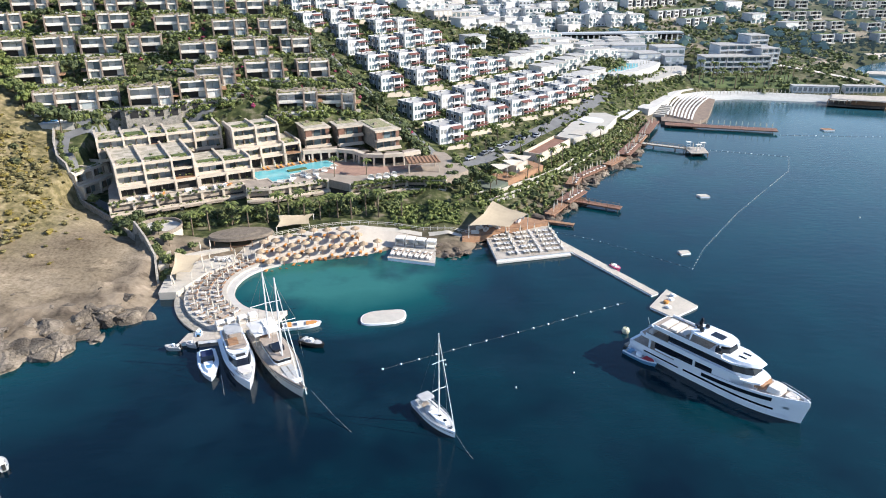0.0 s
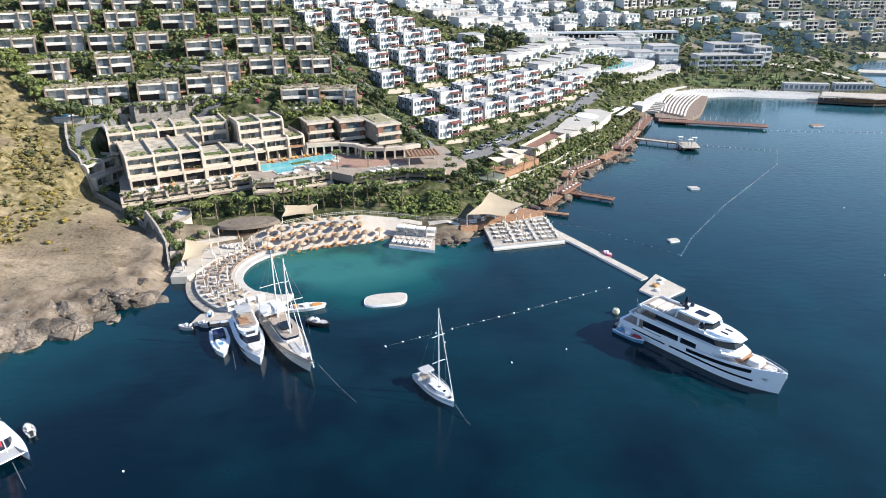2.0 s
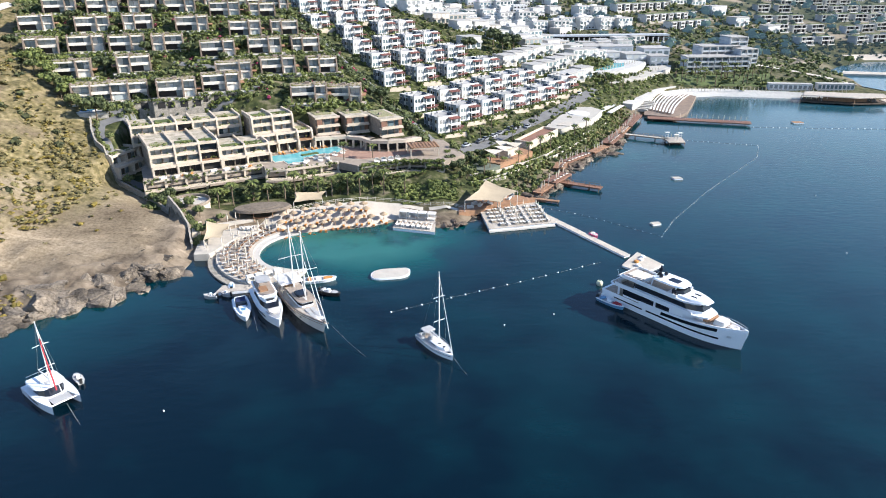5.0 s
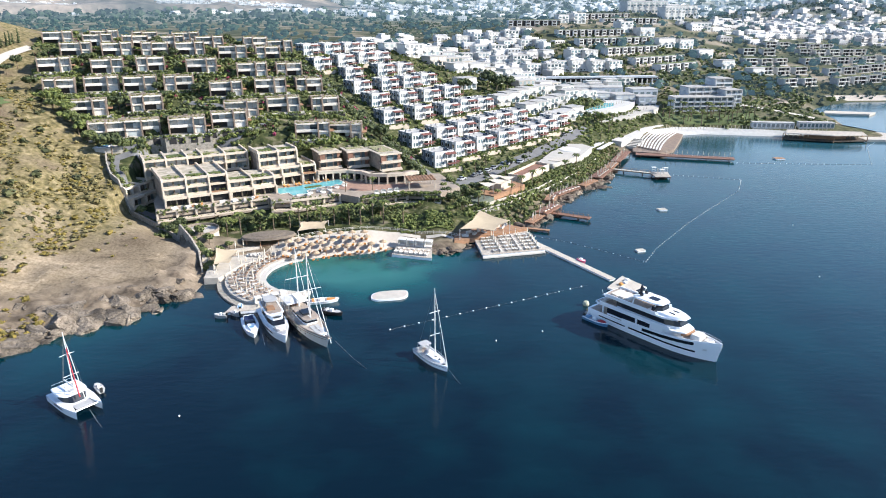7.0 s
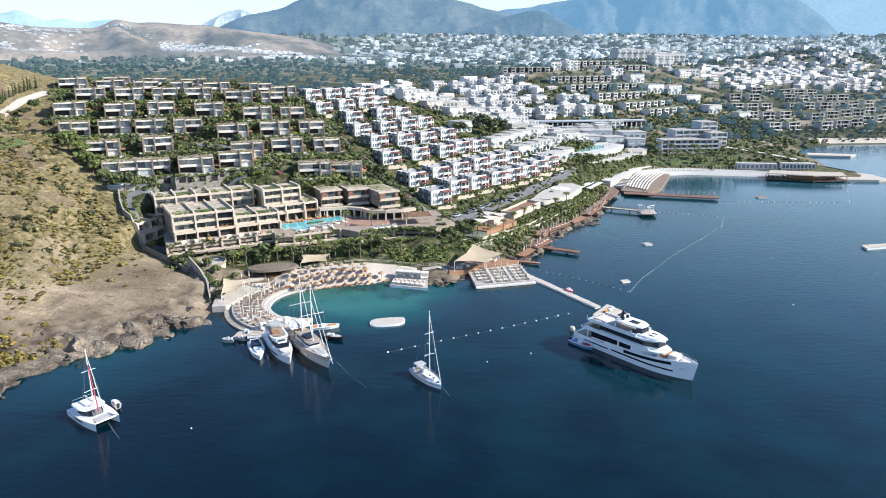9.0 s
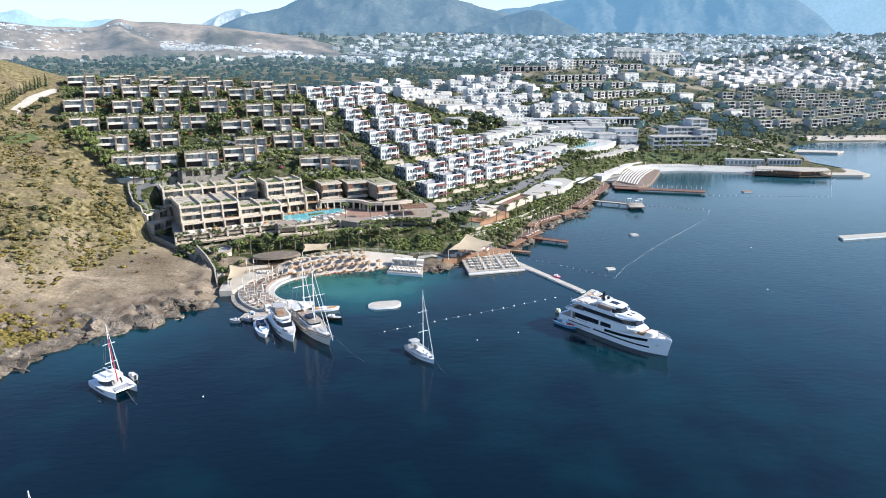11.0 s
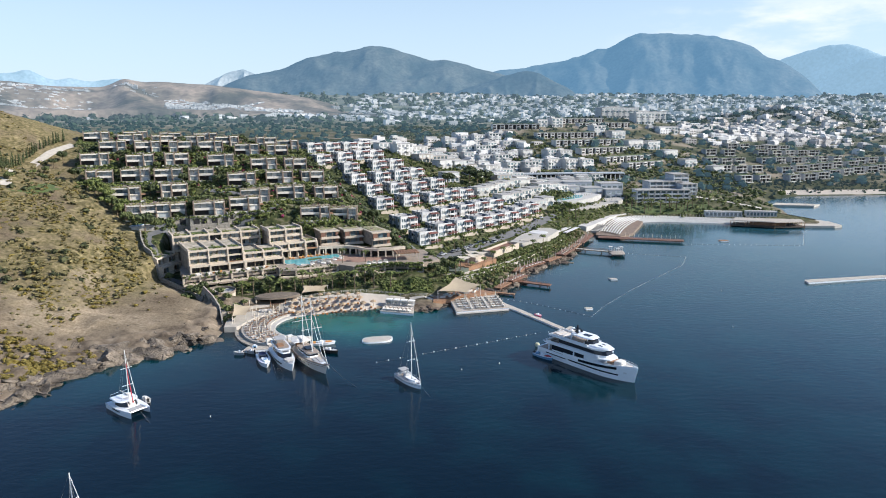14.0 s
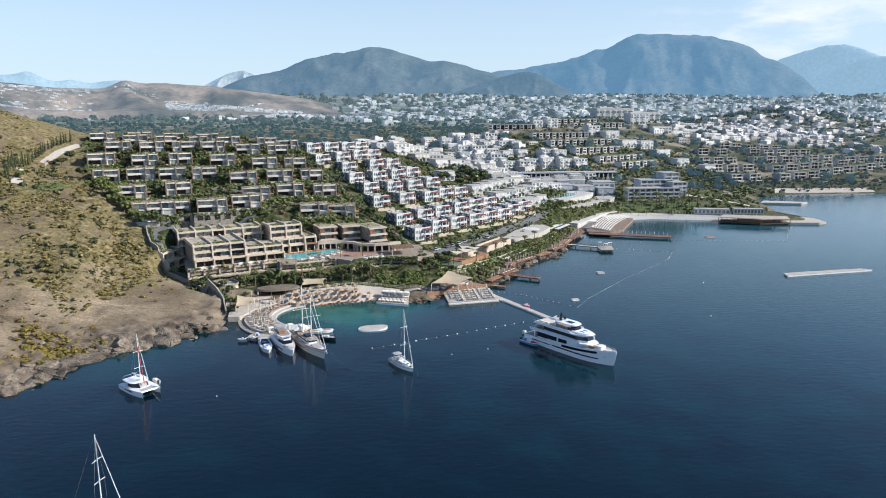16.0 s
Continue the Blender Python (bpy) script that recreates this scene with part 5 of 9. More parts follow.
def gulet(at):
    v = thing("gulet", "two-masted wooden gulet moored stern-to", "sailboat", at)
    h = Hull(27.5, 6.4, 1.9, 2.9, 0.4, 1.9, 0.8, 0.07, 0.8)
    part("hull", h.body(26), mat("ivory_hull", (0.7, 0.66, 0.6), 0.5, var=0.1), v)
    for s in (-1, 1):
        part("rail", h.band(0.02, 0.99, 0.0, 0.4, s, 0.08, 0.2, 18, True), M_TEAK, v)
        part("strake", h.band(0.02, 0.97, -0.55, -0.4, s, 0.06, 0.12, 18, True), M_WOOD, v)
        for k in range(6):
            t = 0.2 + 0.09 * k
            part("porthole", h.band(t, t + 0.02, 0.8, 1.15, s, 0.04, 0.1, 2), M_NAVY, v)
    part("deck", h.deck(0.02, 0.97, 2.35, 0.25), M_PALEWOOD, v)
    part("deck_house", Shape().prism(cabin(-5.5, 3.2, 1.75, 1.2, 0.7), 2.3, 3.7), M_HULL, v)
    part("house_window", Shape().prism(cabin(-5.0, 3.3, 1.8, 1.2, 0.72), 2.9, 3.4), M_NAVY, v)
    part("house_roof", Shape().prism(cabin(-5.9, 3.5, 1.95, 1.2, 0.7), 3.7, 3.85), M_TEAK, v)
    part("wheel_house", Shape().prism(cabin(-2.0, 0.8, 1.2, 0.5, 0.8), 3.85, 4.4), M_NAVY, v)
    aw = Shape().add([(-12.3, -2.6, 4.5), (-12.3, 2.6, 4.5), (-5.6, 2.8, 4.6), (-5.6, -2.8, 4.6), (-9, 0, 5.2), (-9, 0, 5.1)], ((0, 3, 4), (3, 2, 4), (2, 1, 4), (1, 0, 4), (3, 0, 5), (2, 3, 5), (1, 2, 5), (0, 1, 5)))
    awn = part("awning", aw, M_CANVAS, v, "white canvas stern awning")
    for x, y in ((-12.2, -2.5), (-12.2, 2.5), (-5.7, -2.6), (-5.7, 2.6)):
        part("awning_post", Shape().tube([(x, y, 2.3), (x, y, 4.6)], 0.06, 5), M_STEEL, awn)
    part("stern_cushion", box(-12.2, -10.2, -2.2, 2.2, 2.36, 2.8), M_CUSH, v)
    part("stern_table", box(-9.6, -7.2, -0.9, 0.9, 2.36, 3.1), M_WOOD, v)
    for y in (-1.1, 0.1):
        for x in (4.2, 6.4, 8.4):
            part("sun_mat", box(x, x + 1.9, y, y + 0.95, 2.36, 2.55), M_GREYDECK, v)
    part("fore_box", box(10.0, 11.2, -0.8, 0.8, 2.4, 3.0), M_HULL, v)
    part("bowsprit", Shape().tube([(11.5, 0, 2.9), (15.2, 0, 3.9)], 0.16, 6, 0.1), M_TEAK, v)
    rig(v, -5.2, 3.8, 19.4, (0.5,), 2.6, -12.8, 8.6, 0.18, 5.2)
    m = rig(v, 2.4, 2.4, 20.4, (0.48,), 14.8, -4.0, 9.0, 0.18, 5.5)
    part("inner_stay", Shape().tube([(11.5, 0, 2.9), (2.4, 0, 15.0)], 0.09, 5, 0.05), M_MAST, m)
    return v


def cruiser(at):
    v = thing("motor_yacht", "white flybridge motor yacht moored stern-to", "yacht", at)
    h = Hull(19.5, 5.7, 1.7, 2.5, 0.42, 2.0, 0.92, 0.06, 0.82)
    part("hull", h.body(22), M_HULL, v)
    for s in (-1, 1):
        part("hull_window", h.band(0.45, 0.72, 1.0, 1.4, s), M_NAVY, v)
        part("rail", h.band(0.45, 0.98, 0.7, 0.75, s, -0.1, 0.05, 12, True), M_STEEL, v)
    part("swim_platform", box(-11.0, -9.7, -2.1, 2.1, 0.3, 0.5), M_TEAK, v)
    part("deck", h.deck(0.02, 0.97, 2.0, 0.2), M_HULL, v)
    part("fore_deck", h.deck(0.72, 0.95, 2.4, 0.3), M_GREYDECK, v)
    part("sunpad", Shape().prism(cabin(4.0, 6.6, 1.2, 1.0, 0.5), 2.3, 2.75), M_CUSH, v)
    part("saloon", Shape().prism(cabin(-6.5, 4.2, 2.05, 3.4, 0.5), 2.0, 3.9, cabin(-6.5, 2.2, 1.9, 2.4, 0.55)), M_HULL, v)
    part("wind_screen", Shape().prism(cabin(-5.5, 4.25, 2.1, 3.4, 0.52), 2.6, 3.5, cabin(-5.5, 2.8, 1.98, 2.8, 0.55)), M_NAVY, v)
    part("fly_bridge", Shape().prism(cabin(-8.2, 1.6, 2.1, 1.8, 0.6, 0.1), 3.9, 4.5, cabin(-8.2, 1.9, 2.2, 1.8, 0.6, 0.1)), M_HULL, v)
    part("fly_deck", Shape().prism(cabin(-7.9, 0.6, 1.85, 1.2, 0.7, 0.1), 4.5, 4.54), M_TEAK, v)
    part("fly_sofa", box(-3.4, -1.2, -1.5, 0.4, 4.54, 5.0), M_WOOD, v)
    part("hard_top", Shape().prism(cabin(-6.6, -2.6, 1.6, 0.7, 0.8, 0.2), 6.2, 6.35), M_GREYDECK, v, "grey bimini top")
    for x, y in ((-6.2, -1.4), (-6.2, 1.4), (-3.0, -1.4), (-3.0, 1.4)):
        part("top_post", Shape().tube([(x, y, 4.5), (x, y, 6.25)], 0.06, 5), M_STEEL, v)
    part("aft_sofa", box(-9.0, -8.2, -1.6, 1.6, 2.0, 2.6), M_CUSH, v)
    part("dark_hatch", box(1.4, 2.6, -0.9, 0.9, 4.0, 4.06), M_NAVY, v)
    return v


M_DEEPBLUE = mat("navy_canvas", (0.02, 0.035, 0.11), 0.8, var=0.15)


def sport_boat(at):
    v = thing("sport_boat", "small white cabin boat with blue cockpit cover", "boat", at)
    h = Hull(10.8, 4.0, 1.1, 1.5, 0.42, 2.0, 0.9, 0.07, 0.8)
    part("hull", h.body(18), M_HULL, v)
    part("deck", h.deck(0.02, 0.96, 1.35, 0.15), M_HULL, v)
    part("coach_roof", Shape().prism(cabin(-0.5, 3.6, 1.0, 2.0, 0.4), 1.3, 1.75, shrink(cabin(-0.5, 3.3, 0.9, 2.0, 0.4), 0.92)), M_HULL, v)
    part("wind_screen", Shape().prism(cabin(-1.6, 0.2, 1.3, 0.9, 0.6), 1.35, 2.1, cabin(-1.6, -0.4, 1.2, 0.6, 0.6)), M_NAVY, v)
    part("cockpit_cover", Shape().prism(cabin(-4.4, -0.9, 1.25, 0.5, 0.8), 1.36, 2.0, shrink(cabin(-4.4, -1.2, 1.1, 0.5, 0.8), 0.9)), M_DEEPBLUE, v, "deep blue cockpit cover")
    part("deck_hatch", Shape().prism(cabin(1.2, 2.4, 0.5, 0.5, 0.6), 1.72, 1.78), M_BOATBLUE, v)
    part("arch", Shape().tube([(-2.6, -1.4, 1.3), (-3.0, -1.2, 2.7), (-3.0, 1.2, 2.7), (-2.6, 1.4, 1.3)], 0.1, 6), M_HULL, v)
    return v


superyacht(pose(59.9, 87.3, 0, 0, 0, -55))
tender(pose(48.4, 95.6, 0, 0, 0, -54))
sloop(pose(6.45, 79.4, 0, 0, 0, -60))
catamaran(pose(-65.6, 67.9, 0, 0, 0, -43))
sloop(pose(-49.3, -0.95, 0, 0, 0, -15), 14.5, 20.8, "white sailing yacht with a tall mast at anchor", (0.54, 0.75))
gulet(pose(-23.2, 98.6, 0, 0, 0, -62.6))
cruiser(pose(-30.9, 98.9, 0, 0, 0, -67.5))
sport_boat(pose(-36.9, 98.6, 0, 0, 0, -71.5))
tender(pose(-46.0, 106.4, 0, 0, 0, 175), 3.3, 1.4, M_GREYDECK, M_CUSH, "pale inflatable dinghy tied to the quay", "dinghy")
tender(pose(-42.6, 107.4, 0, 0, 0, 160), 2.8, 1.3, M_GREYDECK, M_CUSH, "pale inflatable dinghy tied to the quay", "dinghy")
tender(pose(-42.0, 111.4, 0, 0, 0, 100), 3.0, 1.3, M_HULL, M_BOATBLUE, "small white and blue dinghy beside the quay", "dinghy")
tender(pose(-20.6, 113.6, 0, 0, 0, 8), 8.5, 2.4, M_HULL, M_ORANGE, "open white boat with orange cushions", "speedboat")
tender(pose(-17.6, 106.2, 0, 0, 0, -30), 6.0, 2.2, M_TYRE, M_GREYDECK, "black inflatable boat beside the gulet", "dinghy")
tender(pose(-63.2, 73.0, 0, 0, 0, 130), 3.2, 1.5, M_GREYDECK, M_CUSH, "pale dinghy tied to the catamaran", "dinghy")
tender(pose(56.2, 137.2, 0, 0, 0, -70), 3.6, 1.6, M_PINK, M_CUSH, "pink and white ride-on boat by the pontoon", "dinghy")
toy = Shape().lathe(((0.7, 0.0), (0.85, 0.5), (0.65, 1.1), (0.3, 1.2), (0.2, 0.8)), 14)
single("inflatable_toy", toy, mat("pale_vinyl", (0.72, 0.7, 0.5), 0.5), "round pale yellow inflatable behind the yacht", "toy", pose(48.8, 106.2, 0))

# ---- docks, floats and buoys ----
def boards(v, ring, z, n, thick=0.12, material=None):
    """Deck boards across a four-cornered deck: corners a, b (one end) and d, c (the other)."""
    a, b, c, d = (Vector((*p, z)) for p in ring)
    for i in range(n):
        t0, t1 = i / n, (i + 0.93) / n
        p = [a.lerp(d, t0), b.lerp(c, t0), b.lerp(c, t1), a.lerp(d, t1)]
        part("board", Shape().prism([q[:2] for q in p], z - thick, z), material or M_PALEWOOD, v)


def raft(name, label, ring, z, material, skirt=None, n=12, low=-0.3):
    v = thing(name, label, "float")
    part("hull", Shape().prism(shrink_ring(ring, 0.985), low, z - 0.1), skirt or M_HULL, v)
    boards(v, ring, z, n, 0.1, material)
    return v


def shrink_ring(ring, k):
    cx, cy = sum(p[0] for p in ring) / len(ring), sum(p[1] for p in ring) / len(ring)
    return [(cx + (x - cx) * k, cy + (y - cy) * k) for x, y in ring]


oval = [(-2.95 + 5.1 * math.copysign(abs(math.cos(a)) ** 0.6, math.cos(a)) * 0.99, 116.2 + 2.9 * math.copysign(abs(math.sin(a)) ** 0.75, math.sin(a)) + 0.9 * math.cos(a)) for a in (2 * math.pi * i / 28 for i in range(28))]
sw = thing("swim_raft", "oval white floating swim platform in the cove", "float")
part("hull", Shape().prism(oval, -0.3, 0.5), M_HULL, sw)
part("top", Shape().prism(shrink_ring(oval, 0.95), 0.5, 0.56), mat("raft_top", (0.5, 0.46, 0.4), 0.8, var=0.12), sw)
raft("pontoon", "long narrow pale pontoon walkway", [(44.2, 155.0), (46.3, 156.2), (62.2, 122.6), (60.2, 121.6)], 0.55, M_PAVE, n=60)
raft("pontoon", "square pale pontoon platform at the walkway's end", [(57.6, 116.2), (64.6, 124.4), (68.8, 115.6), (61.2, 110.8)], 0.55, M_PAVE, n=16)
raft("swim_float", "small square white swim float", [(76.2, 146.6), (79.0, 147.0), (79.3, 145.0), (76.4, 144.4)], 0.5, M_PAVE, n=5)
raft("swim_float", "small white swim float with a raised end", [(100.4, 191.4), (103.6, 191.2), (104.0, 188.8), (100.8, 188.8)], 0.6, M_PAVE, n=5)
raft("breakwater_float", "long pale floating breakwater", [(185, 175), (186, 179.6), (228, 185.2), (232, 182.2)], 0.8, M_PAVE, n=30)
raft("swim_float", "dark wooden swim float", [(194, 276), (199, 276), (199, 272.4), (194, 272.6)], 0.6, M_WOOD, n=6)
for k, (x, y, c) in enumerate(((62.0, 117.6, M_ORANGE), (63.6, 118.8, M_BUOY), (61.6, 115.2, M_BUOY), (64.8, 120.6, M_BUOY))):
    single("water_toy", Shape().lathe(((0.5, 0.55), (0.75, 0.8), (0.5, 1.15), (0.1, 1.2)), 10), c, "small folded water toy on the pontoon", "toy", pose(x, y, 0, 0, 0, 0))


def buoy_line(pts, gap, size, label):
    v = thing("buoy_line", label, "buoy line")
    part("rope", Shape().tube([(x, y, 0.03) for x, y in pts], 0.02, 4), M_ROPE, v)
    ball = Shape().lathe(((0.02, -size), (size * 0.8, -size * 0.5), (size, 0), (size * 0.8, size * 0.5), (0.02, size)), 8).mesh("buoy", M_BUOY)
    acc = 0.0
    for (ax, ay), (bx, by) in zip(pts, pts[1:]):
        d = math.hypot(bx - ax, by - ay)
        while acc < d:
            t = acc / d
            part("buoy", ball, None, v, at=pose(ax + (bx - ax) * t, ay + (by - ay) * t, 0.05))
            acc += gap
        acc -= d
    return v


buoy_line([(-3, 96), (7, 100.2), (17, 104.4), (29, 109.2), (40, 114), (53, 119.5)], 3.9, 0.25, "line of white buoys across the cove")
buoy_line([(76, 136), (84, 148), (106, 174), (146, 216), (156, 234), (128, 246)], 2.2, 0.18, "line of white buoys round the swimming area")
buoy_line([(47, 163), (56, 157), (63, 150), (76, 136)], 2.6, 0.13, "line of small white buoys")
buoy_line([(168, 268), (205, 262), (235, 258), (262, 300), (275, 312)], 3.0, 0.22, "line of white buoys before the far beach")
for x, y in ((9.4, 96.6), (34, 92), (22, 88), (-44, 62), (122, 120), (142, 168)):
    single("mooring_buoy", Shape().lathe(((0.05, -0.2), (0.18, 0.0), (0.18, 0.15), (0.06, 0.3)), 10), M_BUOY, "white mooring buoy on the water", "buoy", pose(x, y, 0))
for a, b in (((9.4, 73.8, 1.2), (12.6, 67.5, -0.2)), ((-15.6, 86.2, 2.6), (-7.5, 76.5, -0.2)), ((-33.6, 94.6, 1.2), (-31.6, 88, -0.2)), ((-61.4, 64.0, 1.2), (-56, 57.5, -0.2))):
    single("mooring_rope", Shape().tube([a, tuple((p + q) / 2 - (0.4 if i == 2 else 0) for i, (p, q) in enumerate(zip(a, b))), b], 0.06, 4), M_ROPE, "slack mooring rope from a bow to the water", "rope")


# ---- the hotel ----
M_ROOFPLANT = mat("roof_planting", (0.36, 0.3, 0.19), 0.95, var=0.4, scale=1.5, fine=6, second=(0.16, 0.2, 0.07))


WINGS = []


def fin_shape(x, y0, z, h, last, k):
    """A cream dividing wall between two bays, its front edge leaning back, its top rising to the roof beam."""
    top = z + h + (0.75 if last else 0.1)
    side = [(y0 - (0.8 if k else 0.35), z - 0.6), (y0 + 2.2, z - 0.6), (y0 + 2.2, top), (y0 + (0.5 if last else 0.0), top), (y0 - 0.55, top - (1.0 if last else 0.0))]
    return Shape().add([(x - 0.3, y, q) for y, q in side] + [(x + 0.3, y, q) for y, q in side], [tuple(range(5)), tuple(range(9, 4, -1))] + [(i, i + 5, (i + 1) % 5 + 5, (i + 1) % 5) for i in range(5)])


def wing(name, label, at, bays, floors, depth, low=-4.0):
    """A terraced hotel wing. bays: widths along x; floors: (base, height, setback, balcony), local -y towards the sea."""
    v = thing(name, label, "hotel wing", at)
    WINGS.append((at, bays, floors))
    total = sum(bays)
    for k, (z, h, y0, balc) in enumerate(floors):
        last = k == len(floors) - 1
        part("body", box(0.2, total - 0.2, y0 + 2.1, depth, z if k else low, z + h - 0.02), M_TAUPE, v)
        part("floor_slab", box(0, total, y0 - 0.15, y0 + 2.1, z - 0.3, z + 0.02), M_CREAM, v)
        part("roof_slab", box(0, total, y0 - 0.1, depth if last else floors[k + 1][2] + 2.0, z + h - 0.45, z + h), M_CREAM if not last else M_ROOF, v)
        if last or floors[k + 1][2] - y0 > 1.8:
            part("parapet", box(0, total, y0 - 0.25, y0 + 0.1, z + h - 0.55, z + h + 0.3), M_CREAM, v)
        x = 0.0
        for i, w in enumerate(bays):
            part("fin", fin_shape(x, y0, z, h, last, k), M_CREAM, v)
            if w < 6.5:
                part("stair_glass", box(x + 0.35, x + w - 0.35, y0 + 1.2, y0 + 1.35, z + (0.1 if k < 2 else -0.7), z + h - 0.6), M_NAVY if k else M_DARK, v, "tall dark stair window")
                if k == 1:
                    part("stair_canopy", box(x + 0.3, x + w - 0.3, y0 - 1.6, y0 + 1.2, z - 0.2, z + 0.1), M_WOOD, v, "brown canopy over the entrance")
            else:
                half = w / 2
                part("mullion", box(x + half - 0.18, x + half + 0.18, y0 + 0.9, y0 + 2.1, z, z + h - 0.4), M_TAUPE, v)
                for s in (0, 1):
                    a, b = x + 0.4 + s * half - 0.1 * s, x + half - 0.25 + s * (half - 0.1)
                    m = (a + b) / 2
                    for c, d in ((a, m - 0.04), (m + 0.04, b)):
                        # arcade panes are near-black: shade under the slab put into their colour
                        part("pane", box(c, d, y0 + 1.95, y0 + 2.05, z + 0.05, z + h - 0.75), M_DARK if balc == 2 else M_VGLASS, v)
                if balc == 1:
                    part("balcony", box(x + 0.3, x + w - 0.3, y0 - 0.1, y0 + 0.05, z, z + 0.75), M_CREAM, v)
                    part("planter", box(x + 0.6, x + w - 0.8, y0 + 0.1, y0 + 0.45, z, z + 0.5), M_TAUPE, v)
            x += w
        part("fin", fin_shape(total, y0, z, h, last, k), M_CREAM, v)
    z, h, y0, _ = floors[-1]
    x = 0.0
    for w in [0] + list(bays):
        x += w
        part("roof_beam", box(x - 0.32, x + 0.32, y0 + 2.2, depth + 0.3, z + h - 0.6, z + h + 0.75), M_CREAM, v)
    rng = random.Random(len(bays) * 7 + int(depth))
    x = 0.0
    for w in bays:
        part("roof_planter", box(x + 1.0, x + w - 1.2, y0 + 2.6 + rng.uniform(0, 1.5), min(y0 + 4.6 + rng.uniform(0, 2.5), depth - 0.5), z + h, z + h + 0.3), M_LAWN if rng.random() < 0.45 else M_ROOFPLANT, v)
        x += w
    return v


PZ = 10.5       # level of the pool terrace
wing("hotel_wing", "cream terraced hotel wing with deep balconies and planted roof", pose(-77.3, 171.9, PZ, 0, 0, 25.6), (7.6, 7.6, 6.2), ((0, 3.1, 0, 2), (3.1, 2.9, 2.0, 1), (6.0, 2.9, 2.4, 1)), 23)
wing("hotel_wing", "lower cream hotel wing with a planted roof terrace over the restaurant", pose(-57.5, 181.4, PZ, 0, 0, 25.6), (8.0, 8.0), ((0, 3.1, 0, 2), (3.1, 2.9, 2.2, 1)), 17)
wing("hotel_wing", "cream upper hotel wing set back above the lower one", pose(-89.6, 192.4, PZ + 5.4, 0, 0, 24), (7.4, 7.4, 5.4, 8.2, 8.2), ((0, 3.1, 0, 1), (3.1, 3.1, 0.4, 1)), 13, -9)
wing("hotel_wing", "cream stepped hotel wing over the pool arcade", pose(-48.6, 196.4, PZ, 0, 0, 27), (7.4, 7.4), ((0, 3.6, 0, 2), (3.6, 3.0, 1.4, 1), (6.6, 2.9, 4.6, 1), (9.5, 2.9, 4.8, 1)), 16)
wing("hotel_wing", "slim cream end block of the hotel", pose(-35.2, 203.2, PZ, 0, 0, 27), (5.4,), ((0, 3.6, 0, 1), (3.6, 3.0, 1.0, 1)), 16)
side = wing("hotel_wing", "low shaded side wing of the hotel with terraces", pose(-91.5, 181.5, PZ - 2.5, 0, 0, 68), (6.5, 6.5), ((0, 3.4, 0, 1), (3.4, 3.4, 2.5, 1)), 9, -5)


def pavilion(at, w=8.4, h=5.9):
    """A hotel house over the plaza arcade."""
    v = thing("pavilion", "flat-roofed taupe hotel pavilion with timber screens", "pavilion", at)
    part("wall", box(0, w, 1.4, 17, 3.8, 3.8 + h), M_TAUPE, v)
    part("roof", box(-0.4, w + 0.4, 0.2, 17.4, 3.8 + h, 4.15 + h), M_ROOF, v)
    part("roof_rim", box(-0.5, w + 0.5, 0.0, 0.3, 3.6 + h, 4.3 + h), M_CREAM, v)
    part("timber_screen", box(0.1, 2.2, 0.3, 0.5, 3.9 + h / 2, 3.7 + h), M_REDWOOD, v)
    part("timber_screen", box(w - 1.4, w - 0.1, 0.3, 0.5, 3.9, 3.7 + h), M_REDWOOD, v)
    part("roof_planting", box(1.0, w - 1, 5.0, 16.0, 4.15 + h, 4.35 + h), M_ROOFPLANT, v)
    for f in range(2):
        z = 3.8 + f * h / 2
        part("floor_slab", box(-0.3, w + 0.3, -0.8, 1.4, z - 0.3, z), M_CREAM, v)
        part("balcony", box(0, w, -0.75, -0.6, z, z + 0.8), M_CREAM, v)
        for i in range(3):
            part("pane", box(0.4 + i * w / 3, (i + 1) * w / 3 - 0.2, 1.3, 1.42, z + 0.1, z + 2.6), M_GLASS, v)
    part("chimney", box(w * 0.3, w * 0.3 + 1.0, 8, 9, 4.1 + h, 5.0 + h), M_TAUPE, v)
    return v


for x, y, t in ((-29.0, 209.6, 22), (-18.2, 211.6, 20), (-5.2, 204.8, 24)):
    pavilion(pose(x, y, PZ, 0, 0, t))

arc = thing("arcade", "cream colonnade round the hotel plaza", "arcade")
ARC = [(-29.5, 204.6), (-24, 206.0), (-18.5, 206.4), (-13, 204.0), (-9.5, 199.4), (-3.0, 198.4), (3.6, 199.6), (9.0, 202.2)]
for (ax, ay), (bx, by) in zip(ARC, ARC[1:]):
    L, a = math.hypot(bx - ax, by - ay), math.degrees(math.atan2(by - ay, bx - ax))
    m = pose(ax, ay, PZ, 0, 0, a)
    part("beam", box(-0.1, L + 0.1, -0.3, 1.4, 2.9, 4.0), M_CREAM, arc, at=m)
    # near-black sheet at the back stands in for the arcade's shade
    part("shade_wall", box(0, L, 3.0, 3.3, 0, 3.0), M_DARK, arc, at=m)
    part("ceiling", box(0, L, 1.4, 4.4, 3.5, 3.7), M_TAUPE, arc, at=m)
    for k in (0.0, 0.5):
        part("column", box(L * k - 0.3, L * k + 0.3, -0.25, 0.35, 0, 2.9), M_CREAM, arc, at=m)

